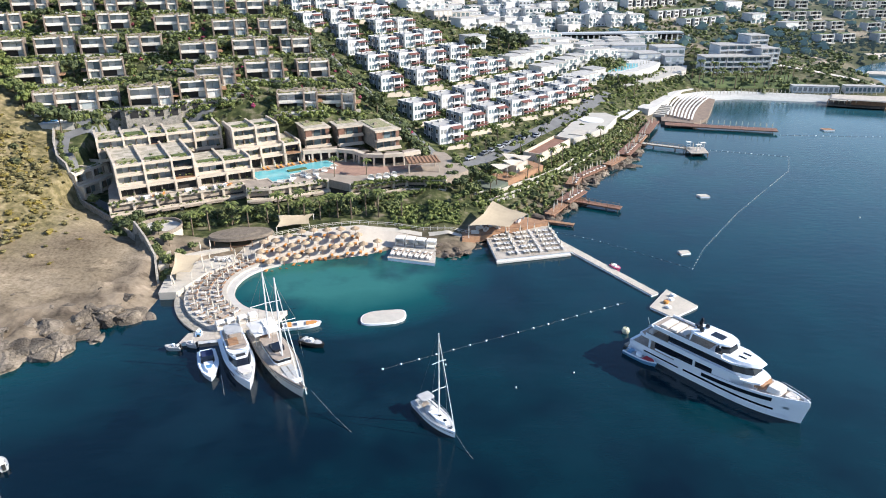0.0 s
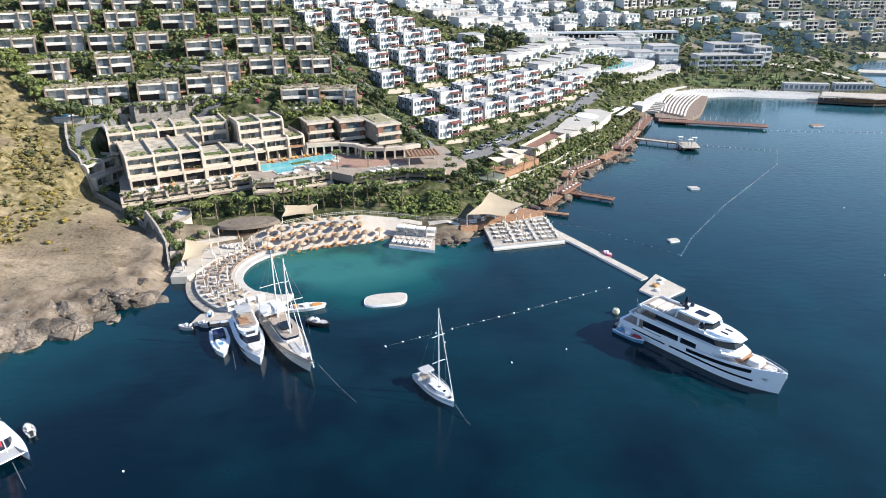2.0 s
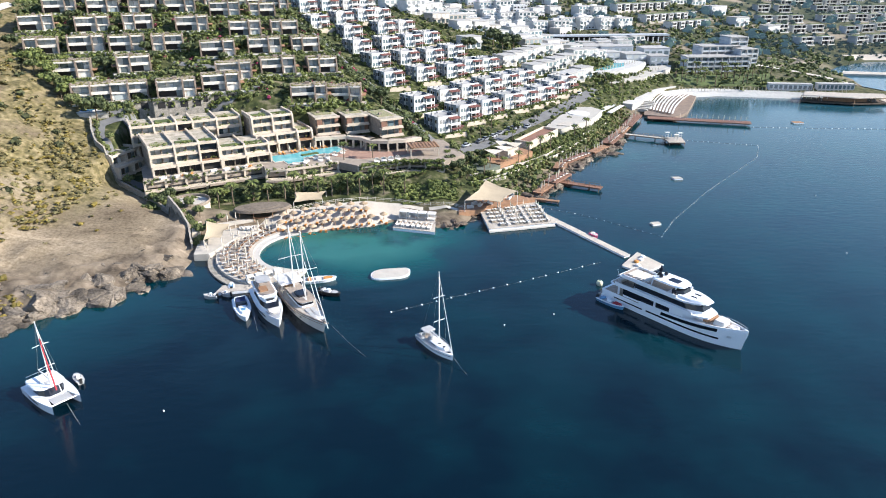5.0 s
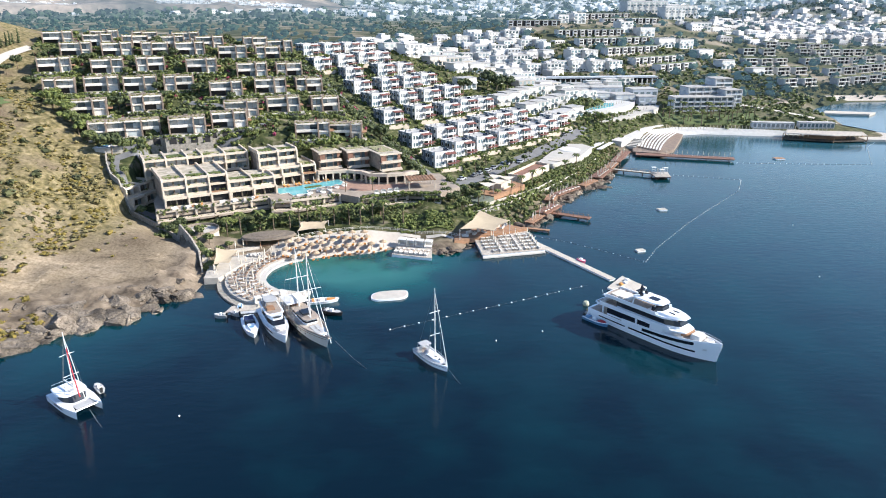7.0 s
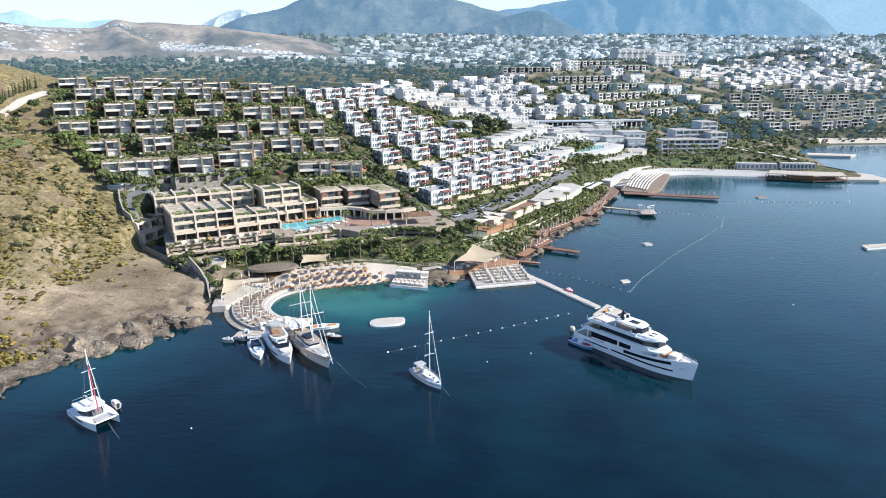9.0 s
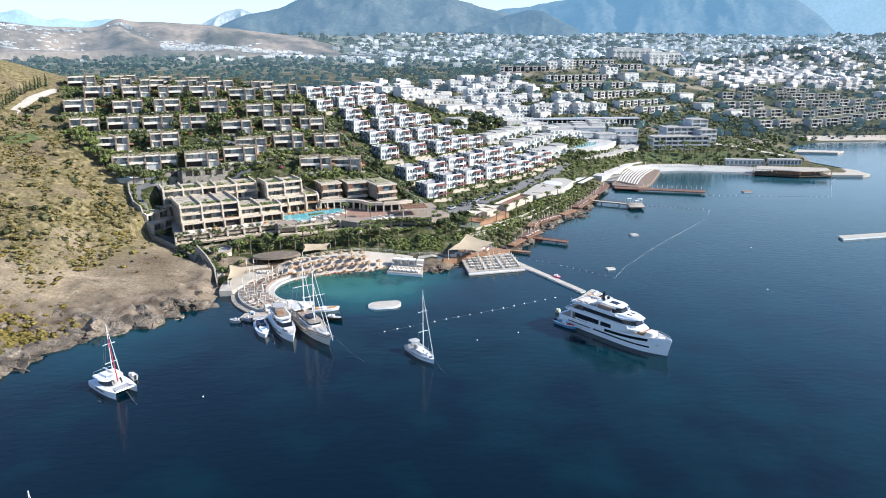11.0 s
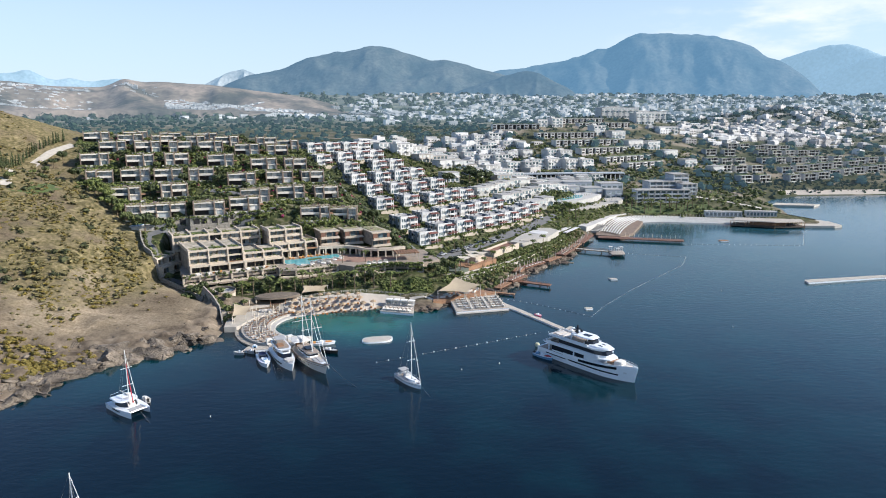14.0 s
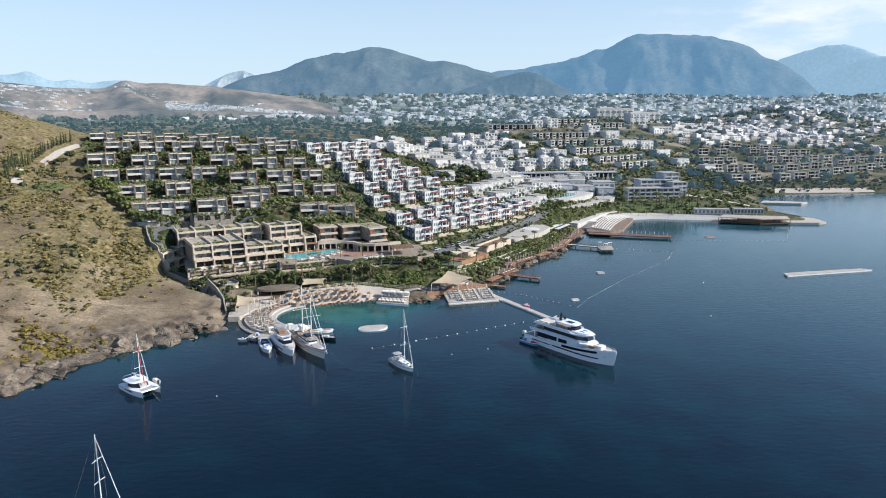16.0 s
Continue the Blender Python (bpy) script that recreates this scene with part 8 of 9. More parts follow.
part("lower_terrace", Shape().prism([(112, 338), (122, 334), (146, 351), (173, 381), (180, 397), (160, 394), (140, 362), (118, 346)], 2, 10.6), M_PALEST, fp)
part("water", Shape().prism([(114, 352), (126, 356), (139, 368), (143, 380), (130, 381), (117, 368)], 14.4, 14.72), M_POOL, fp)
for i in range(14):
    shut.put(pose(117 + 2.4 * i, 346.5 + 2.3 * i, 14.6), "parasols round the resort pool")
    shut.put(pose(124 + 3.0 * i, 337 + 2.9 * i, 10.6), "parasols round the resort pool")
via = thing("viaduct", "long low white bridge-like building on columns", "building", pose(112, 463, 14, 0, 0, 1.5))
part("beam", box(-4, 92, 0, 8, 7.8, 8.8), M_GREYBLUE2, via)
# near-black wall carries the shade behind the columns
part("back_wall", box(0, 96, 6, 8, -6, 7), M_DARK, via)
for i in range(25):
    part("column", box(i * 4 - 0.4, i * 4 + 0.4, 0, 0.8, -8, 7), M_WHITE, via)
part("deck", box(0, 96, -0.4, 6, 2.8, 3.3), M_WHITE, via)
X, Y, Z = strip_mesh("beach", [(156, 332), (174, 342.6), (190, 344.6), (228, 333.6), (262, 316.6)], [(152, 342), (172, 352), (192, 354), (230, 343), (262, 326)], 40, 0.3, 6)
# sand greyed for the bluish haze over the far bay
tagged(new("beach", grid_mesh("beach", X[::-1], Y[::-1], Z[::-1], mat("hazed_sand", (0.5, 0.49, 0.46), 0.95, var=0.12, scale=0.5, fine=6))), "narrow pale beach of the far bay", "beach", kind="structure")
for i in range(46):
    t = i / 45
    x, y = 166 + 92 * t, 347.5 + 4 * math.sin(t * 2.4) - 26 * max(0, t - 0.3)
    shut.put(pose(x, y, seat_on(x, y, 0.3)), "parasols on the far beach")
X, Y, Z = strip_mesh("lawn", [(168, 356), (192, 358), (234, 350)], [(172, 380), (200, 381), (236, 378)], 20, 0.4, 6)
tagged(new("lawn", grid_mesh("lawn", X[::-1], Y[::-1], Z[::-1], M_LAWN)), "green palm lawn before the far hotel", "lawn", kind="structure")
pav = thing("beach_pavilion", "dark timber beach pavilion on piles", "pavilion")
pv = [(226, 323), (250, 312), (270, 312), (274, 322), (252, 327), (234, 334)]
part("floor", Shape().prism(pv, 0.6, 1.2), M_DARKROCK, pav)
part("roof", Shape().prism(pv, 4.0, 4.5, shrink_ring(pv, 0.96)), M_PALEWOOD, pav)
for x, y in pv + shrink_ring(pv, 0.6):
    part("post", Shape().tube([(x, y, -2), (x, y, 4.1)], 0.2, 6), M_WOOD, pav)
part("back_wall", Shape().prism(shrink_ring(pv, 0.5), 1.2, 4.0), M_WOOD, pav)
for i in range(14):
    shut.put(pose(368 + 5.0 * i, 481, seat_on(368 + 5.0 * i, 481, 0.2)), "parasols on the farthest beach")
X, Y, Z = strip_mesh("beach", [(352, 470), (366, 475), (410, 475.5), (454, 476.5)], [(350, 480), (364, 485), (410, 486), (454, 487)], 24, 0.3, 5)
tagged(new("beach", grid_mesh("beach", X[::-1], Y[::-1], Z[::-1], M_SAND)), "pale sand strip below the grey villas", "beach", kind="structure")
for i in range(16):
    shut.put(pose(230 + 2.6 * i, 324.4 - 0.72 * i + (4 if i > 7 else 0), 1.2), "parasols under the beach pavilion")
for x, y, w, a in ((232, 345, 24, -14), (256, 339, 20, -12)):
    hh = far_house(w, 5, 2.8, M_WHITE2, 1, 9)
    hh.matrix_basis = pose(x, y, seat_on(x, y + 4), 0, 0, a)
    tagged(hh, "long low white beach club building", group="white blocks of the far resort")
bw = [(270, 314), (290, 311), (297, 314), (298, 330), (292, 340), (272, 328)]
single("breakwater", Shape().prism(bw, -3, 1.4), M_PAVE, "pale concrete breakwater at the far point", "breakwater", kind="structure")
single("breakwater", Shape().prism([(306, 412), (336, 404), (346, 412), (316, 424)], -3, 1.3), M_PAVE, "flat pale concrete quay in the far bay", "quay", kind="structure")
road_strip("road", "pale road curving round the far point", [(232, 402), (252, 392), (272, 376), (288, 352), (294, 336)], 8, M_PAVE, 0.5)
bluff = rocky_shore("sandy cut bluff beside the far hotel", [(262, 440), (272, 446), (282, 440), (290, 434), (300, 452)], 18, 4, 9, pale_stones, 3.5, 0.75)


# ---- planting ----
def crown_tree(seed, h, r, leaf, clumps=11, name="tree", label="leafy green garden tree"):
    g = random.Random(seed)
    v = thing(name, label, "tree")
    t = Shape().tube([(0, 0, -0.8), (0.1, 0, h * 0.3), (0.05, 0.1, h * 0.55)], 0.06 * h * 0.6, 7, 0.03 * h * 0.6)
    for k in range(4):
        a = k * 1.57 + g.uniform(-0.5, 0.5)
        t.tube([(0.08, 0.05, h * 0.42), (r * 0.3 * math.cos(a), r * 0.3 * math.sin(a), h * 0.62), (r * 0.6 * math.cos(a), r * 0.6 * math.sin(a), h * 0.74)], 0.022 * h * 0.6, 5, 0.008 * h)
    part("trunk", t, M_TRUNK, v)
    c = Shape()
    for k in range(clumps):
        a, q = g.uniform(0, 6.283), math.sqrt(g.random())
        cr = r * g.uniform(0.34, 0.55)
        clump(c, q * r * 0.72 * math.cos(a), q * r * 0.72 * math.sin(a), h * 0.68 + g.uniform(-0.16, 0.24) * h * (1.1 - q), cr, g, cr * 0.8, 22, 0.36)
    part("crown", c, leaf, v)
    return v


def palm_tree(seed, h):
    g = random.Random(seed)
    v = thing("palm_tree", "tall date palm with a slim trunk", "palm tree")
    part("trunk", Shape().tube([(0, 0, -0.8), (0.15, 0, h * 0.5), (0.1, 0.1, h)], 0.24, 7, 0.17), M_TRUNK, v)
    s = Shape()
    for k in range(20):
        a = k * 2.4 + g.uniform(-0.2, 0.2)
        up = g.uniform(-0.1, 1.0)
        L = g.uniform(1.9, 2.5)
        pts = []
        for i in range(6):
            t = i / 5
            rr = L * t
            pts.append(Vector((0.1 + rr * math.cos(a), 0.1 + rr * math.sin(a), h + up * rr * 0.9 - 0.42 * rr * rr * (0.6 + 0.3 * up))))
        side = Vector((-math.sin(a), math.cos(a), 0))
        for i in range(5):
            w0, w1 = (0.42 * math.sin(math.pi * (0.12 + 0.85 * j / 5)) for j in (i, i + 1))
            p, q = pts[i], pts[i + 1]
            dz = Vector((0, 0, -0.16))
            s.add((p, q, q + side * w1 + dz, p + side * w0 + dz), ((0, 1, 2, 3),))
            s.add((q, p, p - side * w0 + dz, q - side * w1 + dz), ((0, 1, 2, 3),))
    part("crown", s, M_PALM, v)
    return v


def cypress(seed, h):
    g = random.Random(seed)
    v = thing("cypress_tree", "slim dark green cypress tree", "tree")
    part("trunk", Shape().tube([(0, 0, -0.6), (0, 0, h * 0.3)], 0.12, 6), M_TRUNK, v)
    c = Shape()
    for k in range(9):
        z = h * (0.1 + 0.1 * k)
        clump(c, g.uniform(-0.1, 0.1), g.uniform(-0.1, 0.1), z, h * 0.13 * (1.15 - 0.1 * k), g, h * 0.1, 14, 0.4)
    part("crown", c, M_LEAF2, v)
    return v


trees = [Stock(crown_tree(1, 4.6, 2.3, M_LEAF)), Stock(crown_tree(2, 5.6, 2.6, M_LEAF2, 12, label="dense dark green garden tree")), Stock(crown_tree(3, 3.4, 1.8, M_LEAF, 8, label="small bright green garden tree")),
         Stock(crown_tree(4, 6.6, 3.4, M_LEAF2, 15, label="broad dark green shade tree")), Stock(crown_tree(6, 4.2, 2.4, M_HEDGE, 10, label="light green rounded garden tree"))]
palms = [Stock(palm_tree(1, 7.0)), Stock(palm_tree(2, 5.6)), Stock(palm_tree(3, 8.2))]
cyp = [Stock(cypress(1, 5.5)), Stock(cypress(2, 4.4))]
rng = random.Random(23)
HOUSES = [(x, y + 3, 8.5) for x, y in brown + [(-103, 220), (-20, 233), (-33, 228)]] + [(x, y, 8.0) for x, y in WHITES]


def clear(x, y, pad=0.0):
    return all((x - hx) ** 2 + (y - hy) ** 2 > (r + pad) ** 2 for hx, hy, r in HOUSES)


def copy_sized(stock, x, y, s, group, z=None):
    ob = stock.put(pose(x, y, seat_on(x, y) if z is None else z, 0, 0, rng.uniform(0, 360)), group)
    ob.scale = (s, s, s * rng.uniform(0.9, 1.15))


for x, y in ((-46, 166), (-41, 164.5), (-36, 166.5), (-30.5, 169.5), (-25.6, 167), (-21.4, 168), (-16.4, 168.5), (-12.4, 168.0), (-8.2, 169.5), (-4.6, 168.6), (-51.5, 163), (-55.4, 160.4), (-33.5, 171.5), (-27.6, 172.8), (-19, 172.2), (2.0, 168)):
    copy_sized(rng.choice(palms), x, y, rng.uniform(0.85, 1.1), "palms behind the beach")
for i in range(26):
    x = 170 + 66 * rng.random()
    y = 357 + 20 * rng.random()
    copy_sized(rng.choice(palms), x, y, rng.uniform(0.9, 1.3), "palms on the far lawn")
for x, y in ((33, 190), (39, 196), (45, 200), (50, 206), (30, 183), (56, 214), (62, 222), (76, 238), (83, 246), (34, 226), (40, 236), (47, 226), (112, 304), (120, 316), (126, 330), (118, 336), (-18.4, 188.6), (-8.5, 190)):
    copy_sized(rng.choice(palms), x, y, rng.uniform(0.7, 0.95), "palms on the shore gardens", PZ if x < 0 else None)

yard = thing("pool_terrace", "pale walled terrace with a small blue pool", "terrace")
part("slab", Shape().prism([(-114.5, 208.5), (-110, 212.5), (-102.5, 211.5), (-101.5, 206), (-110.5, 204.2)], 17, 24.9), M_PAVE, yard)
part("rim", Shape().prism([(-113.4, 208.6), (-110, 211.6), (-106.4, 210.9), (-107.4, 206.4), (-110.4, 206)], 24.9, 25.05), M_CANVAS, yard)
part("water", Shape().prism([(-112.6, 208.6), (-109.8, 211.0), (-107.0, 210.4), (-107.9, 206.9), (-110.2, 206.6)], 25.05, 25.12), mat("blue_pool", (0.05, 0.2, 0.42), 0.1, var=0.1), yard, "deep blue pool water")
# trees before the hotel and on the garden slope
for i in range(30):
    t = rng.random()
    x = -74 + 70 * t
    y = 163.5 + 11 * t ** 0.7 + rng.uniform(-4.5, 2.2)
    copy_sized(rng.choice(trees), x, y, rng.uniform(0.55, 0.95), "trees below the hotel")
for i in range(36):
    x, y = rng.uniform(17, 34), rng.uniform(170, 204)
    if x - 17 < (y - 164) * 0.9:
        copy_sized(trees[rng.choice((1, 0, 4, 0, 4))], x, y, rng.uniform(0.6, 1.0), "dark trees beside the hotel")
for i in range(10):
    x = -0.5 + 2.1 * i * 0.9
    copy_sized(trees[4], -7 + 2.6 * i, 177.0 + 0.75 * i, 0.62, "rounded trees along the garden steps")
for i in range(20):
    t = rng.random()
    copy_sized(rng.choice((trees[0], trees[4], trees[4])), -146 + 38 * t + rng.uniform(-3, 3), 246 - 40 * t + rng.uniform(-3, 3), rng.uniform(0.95, 1.5), "trees along the western track")
for x, y, s in ((-104.5, 203.5, 1.3), (-101, 206.4, 1.0), (-76, 165.2, 0.95), (-73.4, 166.6, 0.8), (-88, 178.8, 0.8), (-96, 190.5, 0.7), (-92.6, 195, 0.7), (-56.4, 141.4, 0.8), (-55, 137.6, 0.75), (-54.6, 145.4, 0.7), (-58.5, 150, 0.8), (-61.6, 152.4, 0.7), (-52.5, 149.6, 0.6), (41, 340, 1.4), (62, 352, 1.6), (58, 360, 1.6), (70, 362, 1.5), (84, 366, 1.3), (120, 330, 1.6), (108, 322, 1.4), (340, 455, 2.0)):
    copy_sized(trees[0] if s < 1.2 else trees[4] if x > 80 else trees[3], x, y, s, "single trees by the roads")
for i in range(150):
    x, y = rng.uniform(-172, 6), rng.uniform(220, 352)
    if clear(x, y, -1.5) and x < 14 - 0.5 * (y - 225) - 4:
        copy_sized(rng.choice(trees), x, y, rng.uniform(0.55, 1.05), "garden trees among the stone villas")
for i in range(60):
    x, y = rng.uniform(-50, 110), rng.uniform(232, 400)
    if clear(x, y, -2.0) and x > 14 - 0.5 * (y - 225):
        copy_sized(rng.choice((trees[1], trees[2], trees[0])), x, y, rng.uniform(0.5, 0.9), "garden trees among the white villas")
for i in range(36):
    t = i / 35
    copy_sized(rng.choice(cyp), -172 - 14 * math.sin(t * 2.5) + rng.uniform(-0.5, 0.5), 218 + 88 * t, rng.uniform(0.95, 1.3), "cypresses along the western track")
for i in range(22):
    copy_sized(rng.choice(cyp), -100 + 2.4 * i * 0.9, 211 + 0.35 * i + rng.uniform(-0.6, 0.6), rng.uniform(0.55, 0.8), "cypresses above the hotel")


def bushes(name, label, spots, leaf, leaves=12, size=0.5, kind="stuff", flat=0.8):
    s = Shape()
    g = random.Random(len(spots))
    for x, y, r, z in spots:
        clump(s, x, y, z + r * 0.35, r, g, r * flat, leaves, size)
    return single(name, s, leaf, label, "plants", kind=kind)


def on_land(pts, r0, r1):
    xs, ys = np.array([p[0] for p in pts]), np.array([p[1] for p in pts])
    return [(x, y, rng.uniform(r0, r1), float(z)) for x, y, z in zip(xs, ys, gz(xs, ys))]


# hedges below each villa terrace, and loose shrubs between


def villa_edge(y):
    return float(np.interp(y, EDGE_Y, EDGE_X))


line = []
for x, y in brown + [(-103, 218), (-20, 231), (-33, 226)]:
    tr = radians(3 - 0.11 * x)
    for k in range(20):
        u = -10 + 20 * k / 19 + rng.uniform(-0.4, 0.4)
        w = -5.0 + rng.uniform(-0.5, 0.5)
        line.append((x + u * math.cos(tr) - w * math.sin(tr), y + u * math.sin(tr) + w * math.cos(tr)))
    for k in range(9):
        for u in (-8.4, 8.4):
            w = -3.5 + 9 * k / 8
            u += rng.uniform(-0.6, 0.6)
            line.append((x + u * math.cos(tr) - w * math.sin(tr), y + u * math.sin(tr) + w * math.cos(tr)))
bushes("hedge", "dense green hedges below the villa terraces", on_land(line, 0.9, 1.6), M_HEDGE)
pts = []
while len(pts) < 3000:
    x, y = rng.uniform(-180, 12), rng.uniform(206, 356)
    if x < 12 - 0.5 * (y - 225) and clear(x, y, -3.2) and x > villa_edge(y):
        pts.append((x, y))
bushes("shrubs", "mixed garden shrubs among the stone villas", on_land(pts[:1800], 0.6, 1.6), M_LEAF)
bushes("shrubs", "dark garden shrubs among the stone villas", on_land(pts[1800:2700], 0.8, 2.0), M_LEAF2)
bushes("shrubs", "bougainvillea in bloom among the villas", on_land(pts[2700:3000], 0.5, 1.2), M_BLOOM)
pts = []
while len(pts) < 1700:
    x, y = rng.uniform(-60, 130), rng.uniform(214, 410)
    if x > 16 - 0.5 * (y - 225) and clear(x, y, -2.0) and shore_distance(x, y) > 22:
        pts.append((x, y))
bushes("shrubs", "low green shrubs between the white villas", on_land(pts[:1200], 0.5, 1.4), M_HEDGE)
bushes("shrubs", "dark shrubs between the white villas", on_land(pts[1200:], 0.6, 1.8), M_LEAF2)
LANE = [(15, 212), (8, 226), (-2, 246), (-14, 268), (-26, 290), (-36, 308), (-48, 326), (-58, 342)]
pts = []
for (ax, ay), (bx, by) in zip(LANE, LANE[1:]):
    for k in range(22):
        t = rng.random()
        for off in (-3.6, -5.0, -6.2):
            pts.append((ax + (bx - ax) * t + off + rng.uniform(-0.6, 0.6), ay + (by - ay) * t + rng.uniform(-0.6, 0.6)))
bushes("hedge", "tall dark hedge along the climbing lane", on_land(pts, 0.9, 1.7), M_LEAF2, 14)
# garden slope before the hotel: clipped hedges, climbers, lawn beds
pts = [(rng.uniform(-1, 19), rng.uniform(165, 174.5)) for _ in range(190)]
bushes("shrubs", "lush bright green garden bed above the small deck", on_land(pts, 0.6, 1.1), M_HEDGE, 16)
pts = [(1.5 + 17 * k / 40, 162.6 + 0.5 * math.sin(k) * 0.3 + 0.05 * k) for k in range(41)]
bushes("hedge", "clipped bright green hedge by the promenade", on_land(pts, 0.6, 0.75), M_HEDGE, 16)
pts = []
for i in range(900):
    t = rng.random()
    pts.append((-78 + 80 * t, 162.6 + 13 * t ** 0.6 + rng.uniform(-3.5, 5.0)))
bushes("shrubs", "mixed shrubs and climbers below the hotel terraces", on_land(pts, 0.5, 1.2), M_LEAF)
pts = []
for a, b in (((-79.5, 167.4), (-45.5, 183.0)), ((-43.4, 177.4), (-20.5, 185.2)), ((-13.0, 179.4), (4.0, 185.4)), ((4, 185.6), (16, 183.4))):
    for k in range(130):
        t = rng.random()
        pts.append((a[0] + (b[0] - a[0]) * t, a[1] + (b[1] - a[1]) * t, rng.uniform(0.35, 0.7), rng.choice((7.2, 7.0, 6.3, PZ - 0.3, PZ + 0.2, PZ - 1.2, 5.5, 4.6))))
bushes("climbers", "trailing plants over the podium planters", pts, M_LEAF)
pts = []
for (ax, ay), (bx, by) in zip(WALL, WALL[1:]):
    for _ in range(int(1.5 * math.hypot(bx - ax, by - ay))):
        t = rng.random()
        pts.append((ax + (bx - ax) * t + rng.uniform(0.8, 1.7), ay + (by - ay) * t + rng.uniform(0.5, 1.4)))
bushes("shrubs", "row of green shrubs inside the boundary wall", on_land(pts, 0.6, 1.3), M_LEAF, 14)
pts = [(rng.uniform(-12, 16), 0, rng.uniform(0.3, 0.7), 0) for _ in range(160)]
pts = [(x, 183.2 + 0.3 * x * (x < 4) + rng.uniform(-0.4, 4.0) * 0.6, r, PZ) for x, _, r, _ in pts]
bushes("shrubs", "low planting on the garden terrace", pts, M_HEDGE)
pts = [(rng.uniform(24, 104), 0) for _ in range(900)]
pts = [(x, 178 + (x - 24) * 1.22 + rng.uniform(-9, 16)) for x, _ in pts]
pts = [p for p in pts if 4 < shore_distance(*p) < 40]
edge = []
for a, b, _ in DECKS:
    L = math.hypot(b[0] - a[0], b[1] - a[1])
    nx, ny = -(b[1] - a[1]) / L, (b[0] - a[0]) / L
    for _ in range(int(L * 6)):
        t, off = rng.uniform(-0.15, 1.15), rng.uniform(2.6, 13)
        edge.append((a[0] + (b[0] - a[0]) * t + nx * off, a[1] + (b[1] - a[1]) * t + ny * off))
bushes("shrubs", "tangled green and dry shrubs above the timber decks", on_land(edge[::2], 0.5, 1.5), M_LEAF)
bushes("shrubs", "bright green shrubs above the timber decks", on_land(edge[1::4], 0.5, 1.3), M_HEDGE)
bushes("shrubs", "dry golden shrubs above the timber decks", on_land(edge[3::4], 0.5, 1.3), M_SCRUB)
pot = []
for at, bays, floors in WINGS:
    for z, h, y0, balc in floors:
        for _ in range(int(sum(bays) * 0.55)):
            p = at @ Vector((rng.uniform(0.6, sum(bays) - 0.6), y0 + rng.uniform(-0.15, 0.5), z + rng.uniform(0.45, 0.8)))
            pot.append((p.x, p.y, rng.uniform(0.22, 0.5), p.z))
    z, h, y0, _ = floors[-1]
    for _ in range(int(sum(bays) * 1.6)):
        p = at @ Vector((rng.uniform(0.8, sum(bays) - 0.8), rng.choice((y0 + 0.8, y0 + 2.5, y0 + rng.uniform(0.6, 8))), z + h))
        pot.append((p.x, p.y, rng.uniform(0.3, 0.8), p.z))
bushes("balcony_plants", "potted and trailing plants on hotel balconies and roofs", pot, M_HEDGE, 9, 0.5, flat=0.6)
bushes("shrubs", "green shrubs on the eastern garden slope", on_land(pts, 0.5, 1.4), M_HEDGE)
# dry scrub of the western hill
pts, gold = [], []
while len(pts) < 1500:
    x, y = rng.uniform(-260, -62), rng.uniform(84, 285)
    d = float(shore_distance(x, y))
    if x + 0.62 * (y - 135) > -72 or d < 44 + 12 * math.sin(x * 0.13) * math.cos(y * 0.11) and rng.random() > 0.06 or d < 20 or x + 0.9 * (y - 150) > -62 or (y > 250 and x > -165):
        continue
    dens = 0.62 + 0.5 * math.sin(x * 0.11 + 1.3 * math.sin(y * 0.07)) * math.cos(y * 0.09 + x * 0.03)
    if rng.random() < dens * min(1, (d - 10) / 45):
        (gold if d < 55 and rng.random() < 0.75 else pts).append((x, y))
bushes("scrub", "low olive-green scrub on the dry hillside", on_land(pts[:1050], 0.5, 1.7), M_SCRUB, 10, 0.55, flat=0.6)
bushes("scrub", "dark evergreen bushes on the dry hillside", on_land(pts[1050:1500:2], 0.8, 2.2), leaf_mat("olive_bush", (0.1, 0.105, 0.045), (0.03, 0.036, 0.016)), 16, flat=0.7)
bushes("scrub", "golden-green cushion scrub above the rocks", on_land(gold[:700] + [(-97 + rng.gauss(0, 5), 99 + rng.gauss(0, 4.5)) for _ in range(90)] + [(-104 + rng.gauss(0, 4), 92 + rng.gauss(0, 4)) for _ in range(70)] + [(-108 + rng.gauss(0, 4), 106 + rng.gauss(0, 4)) for _ in range(50)], 0.6, 1.5), leaf_mat("golden_scrub", (0.25, 0.19, 0.045), (0.11, 0.092, 0.028)), 12, 0.5, flat=0.55)

low, low_gold = [], []
while len(low) + len(low_gold) < 6000:
    x, y = rng.uniform(-265, -64), rng.uniform(88, 335)
    if x > -186 and y > 262:
        continue
    if x + 0.62 * (y - 135) > -68 or x + 0.9 * (y - 150) > -64 or (y > 250 and x > -165):
        continue
    d = float(shore_distance(x, y))
    wave = math.sin(x * 0.09 + 1.7 * math.sin(y * 0.06)) * math.cos(y * 0.08 - x * 0.04) + 0.5 * math.sin(x * 0.31 + y * 0.23)
    if d > 40 + 16 * math.sin(x * 0.13) and rng.random() < 0.3 + 0.7 * wave or d > 26 and rng.random() < 0.03:
        (low_gold if rng.random() < 0.4 else low).append((x, y))
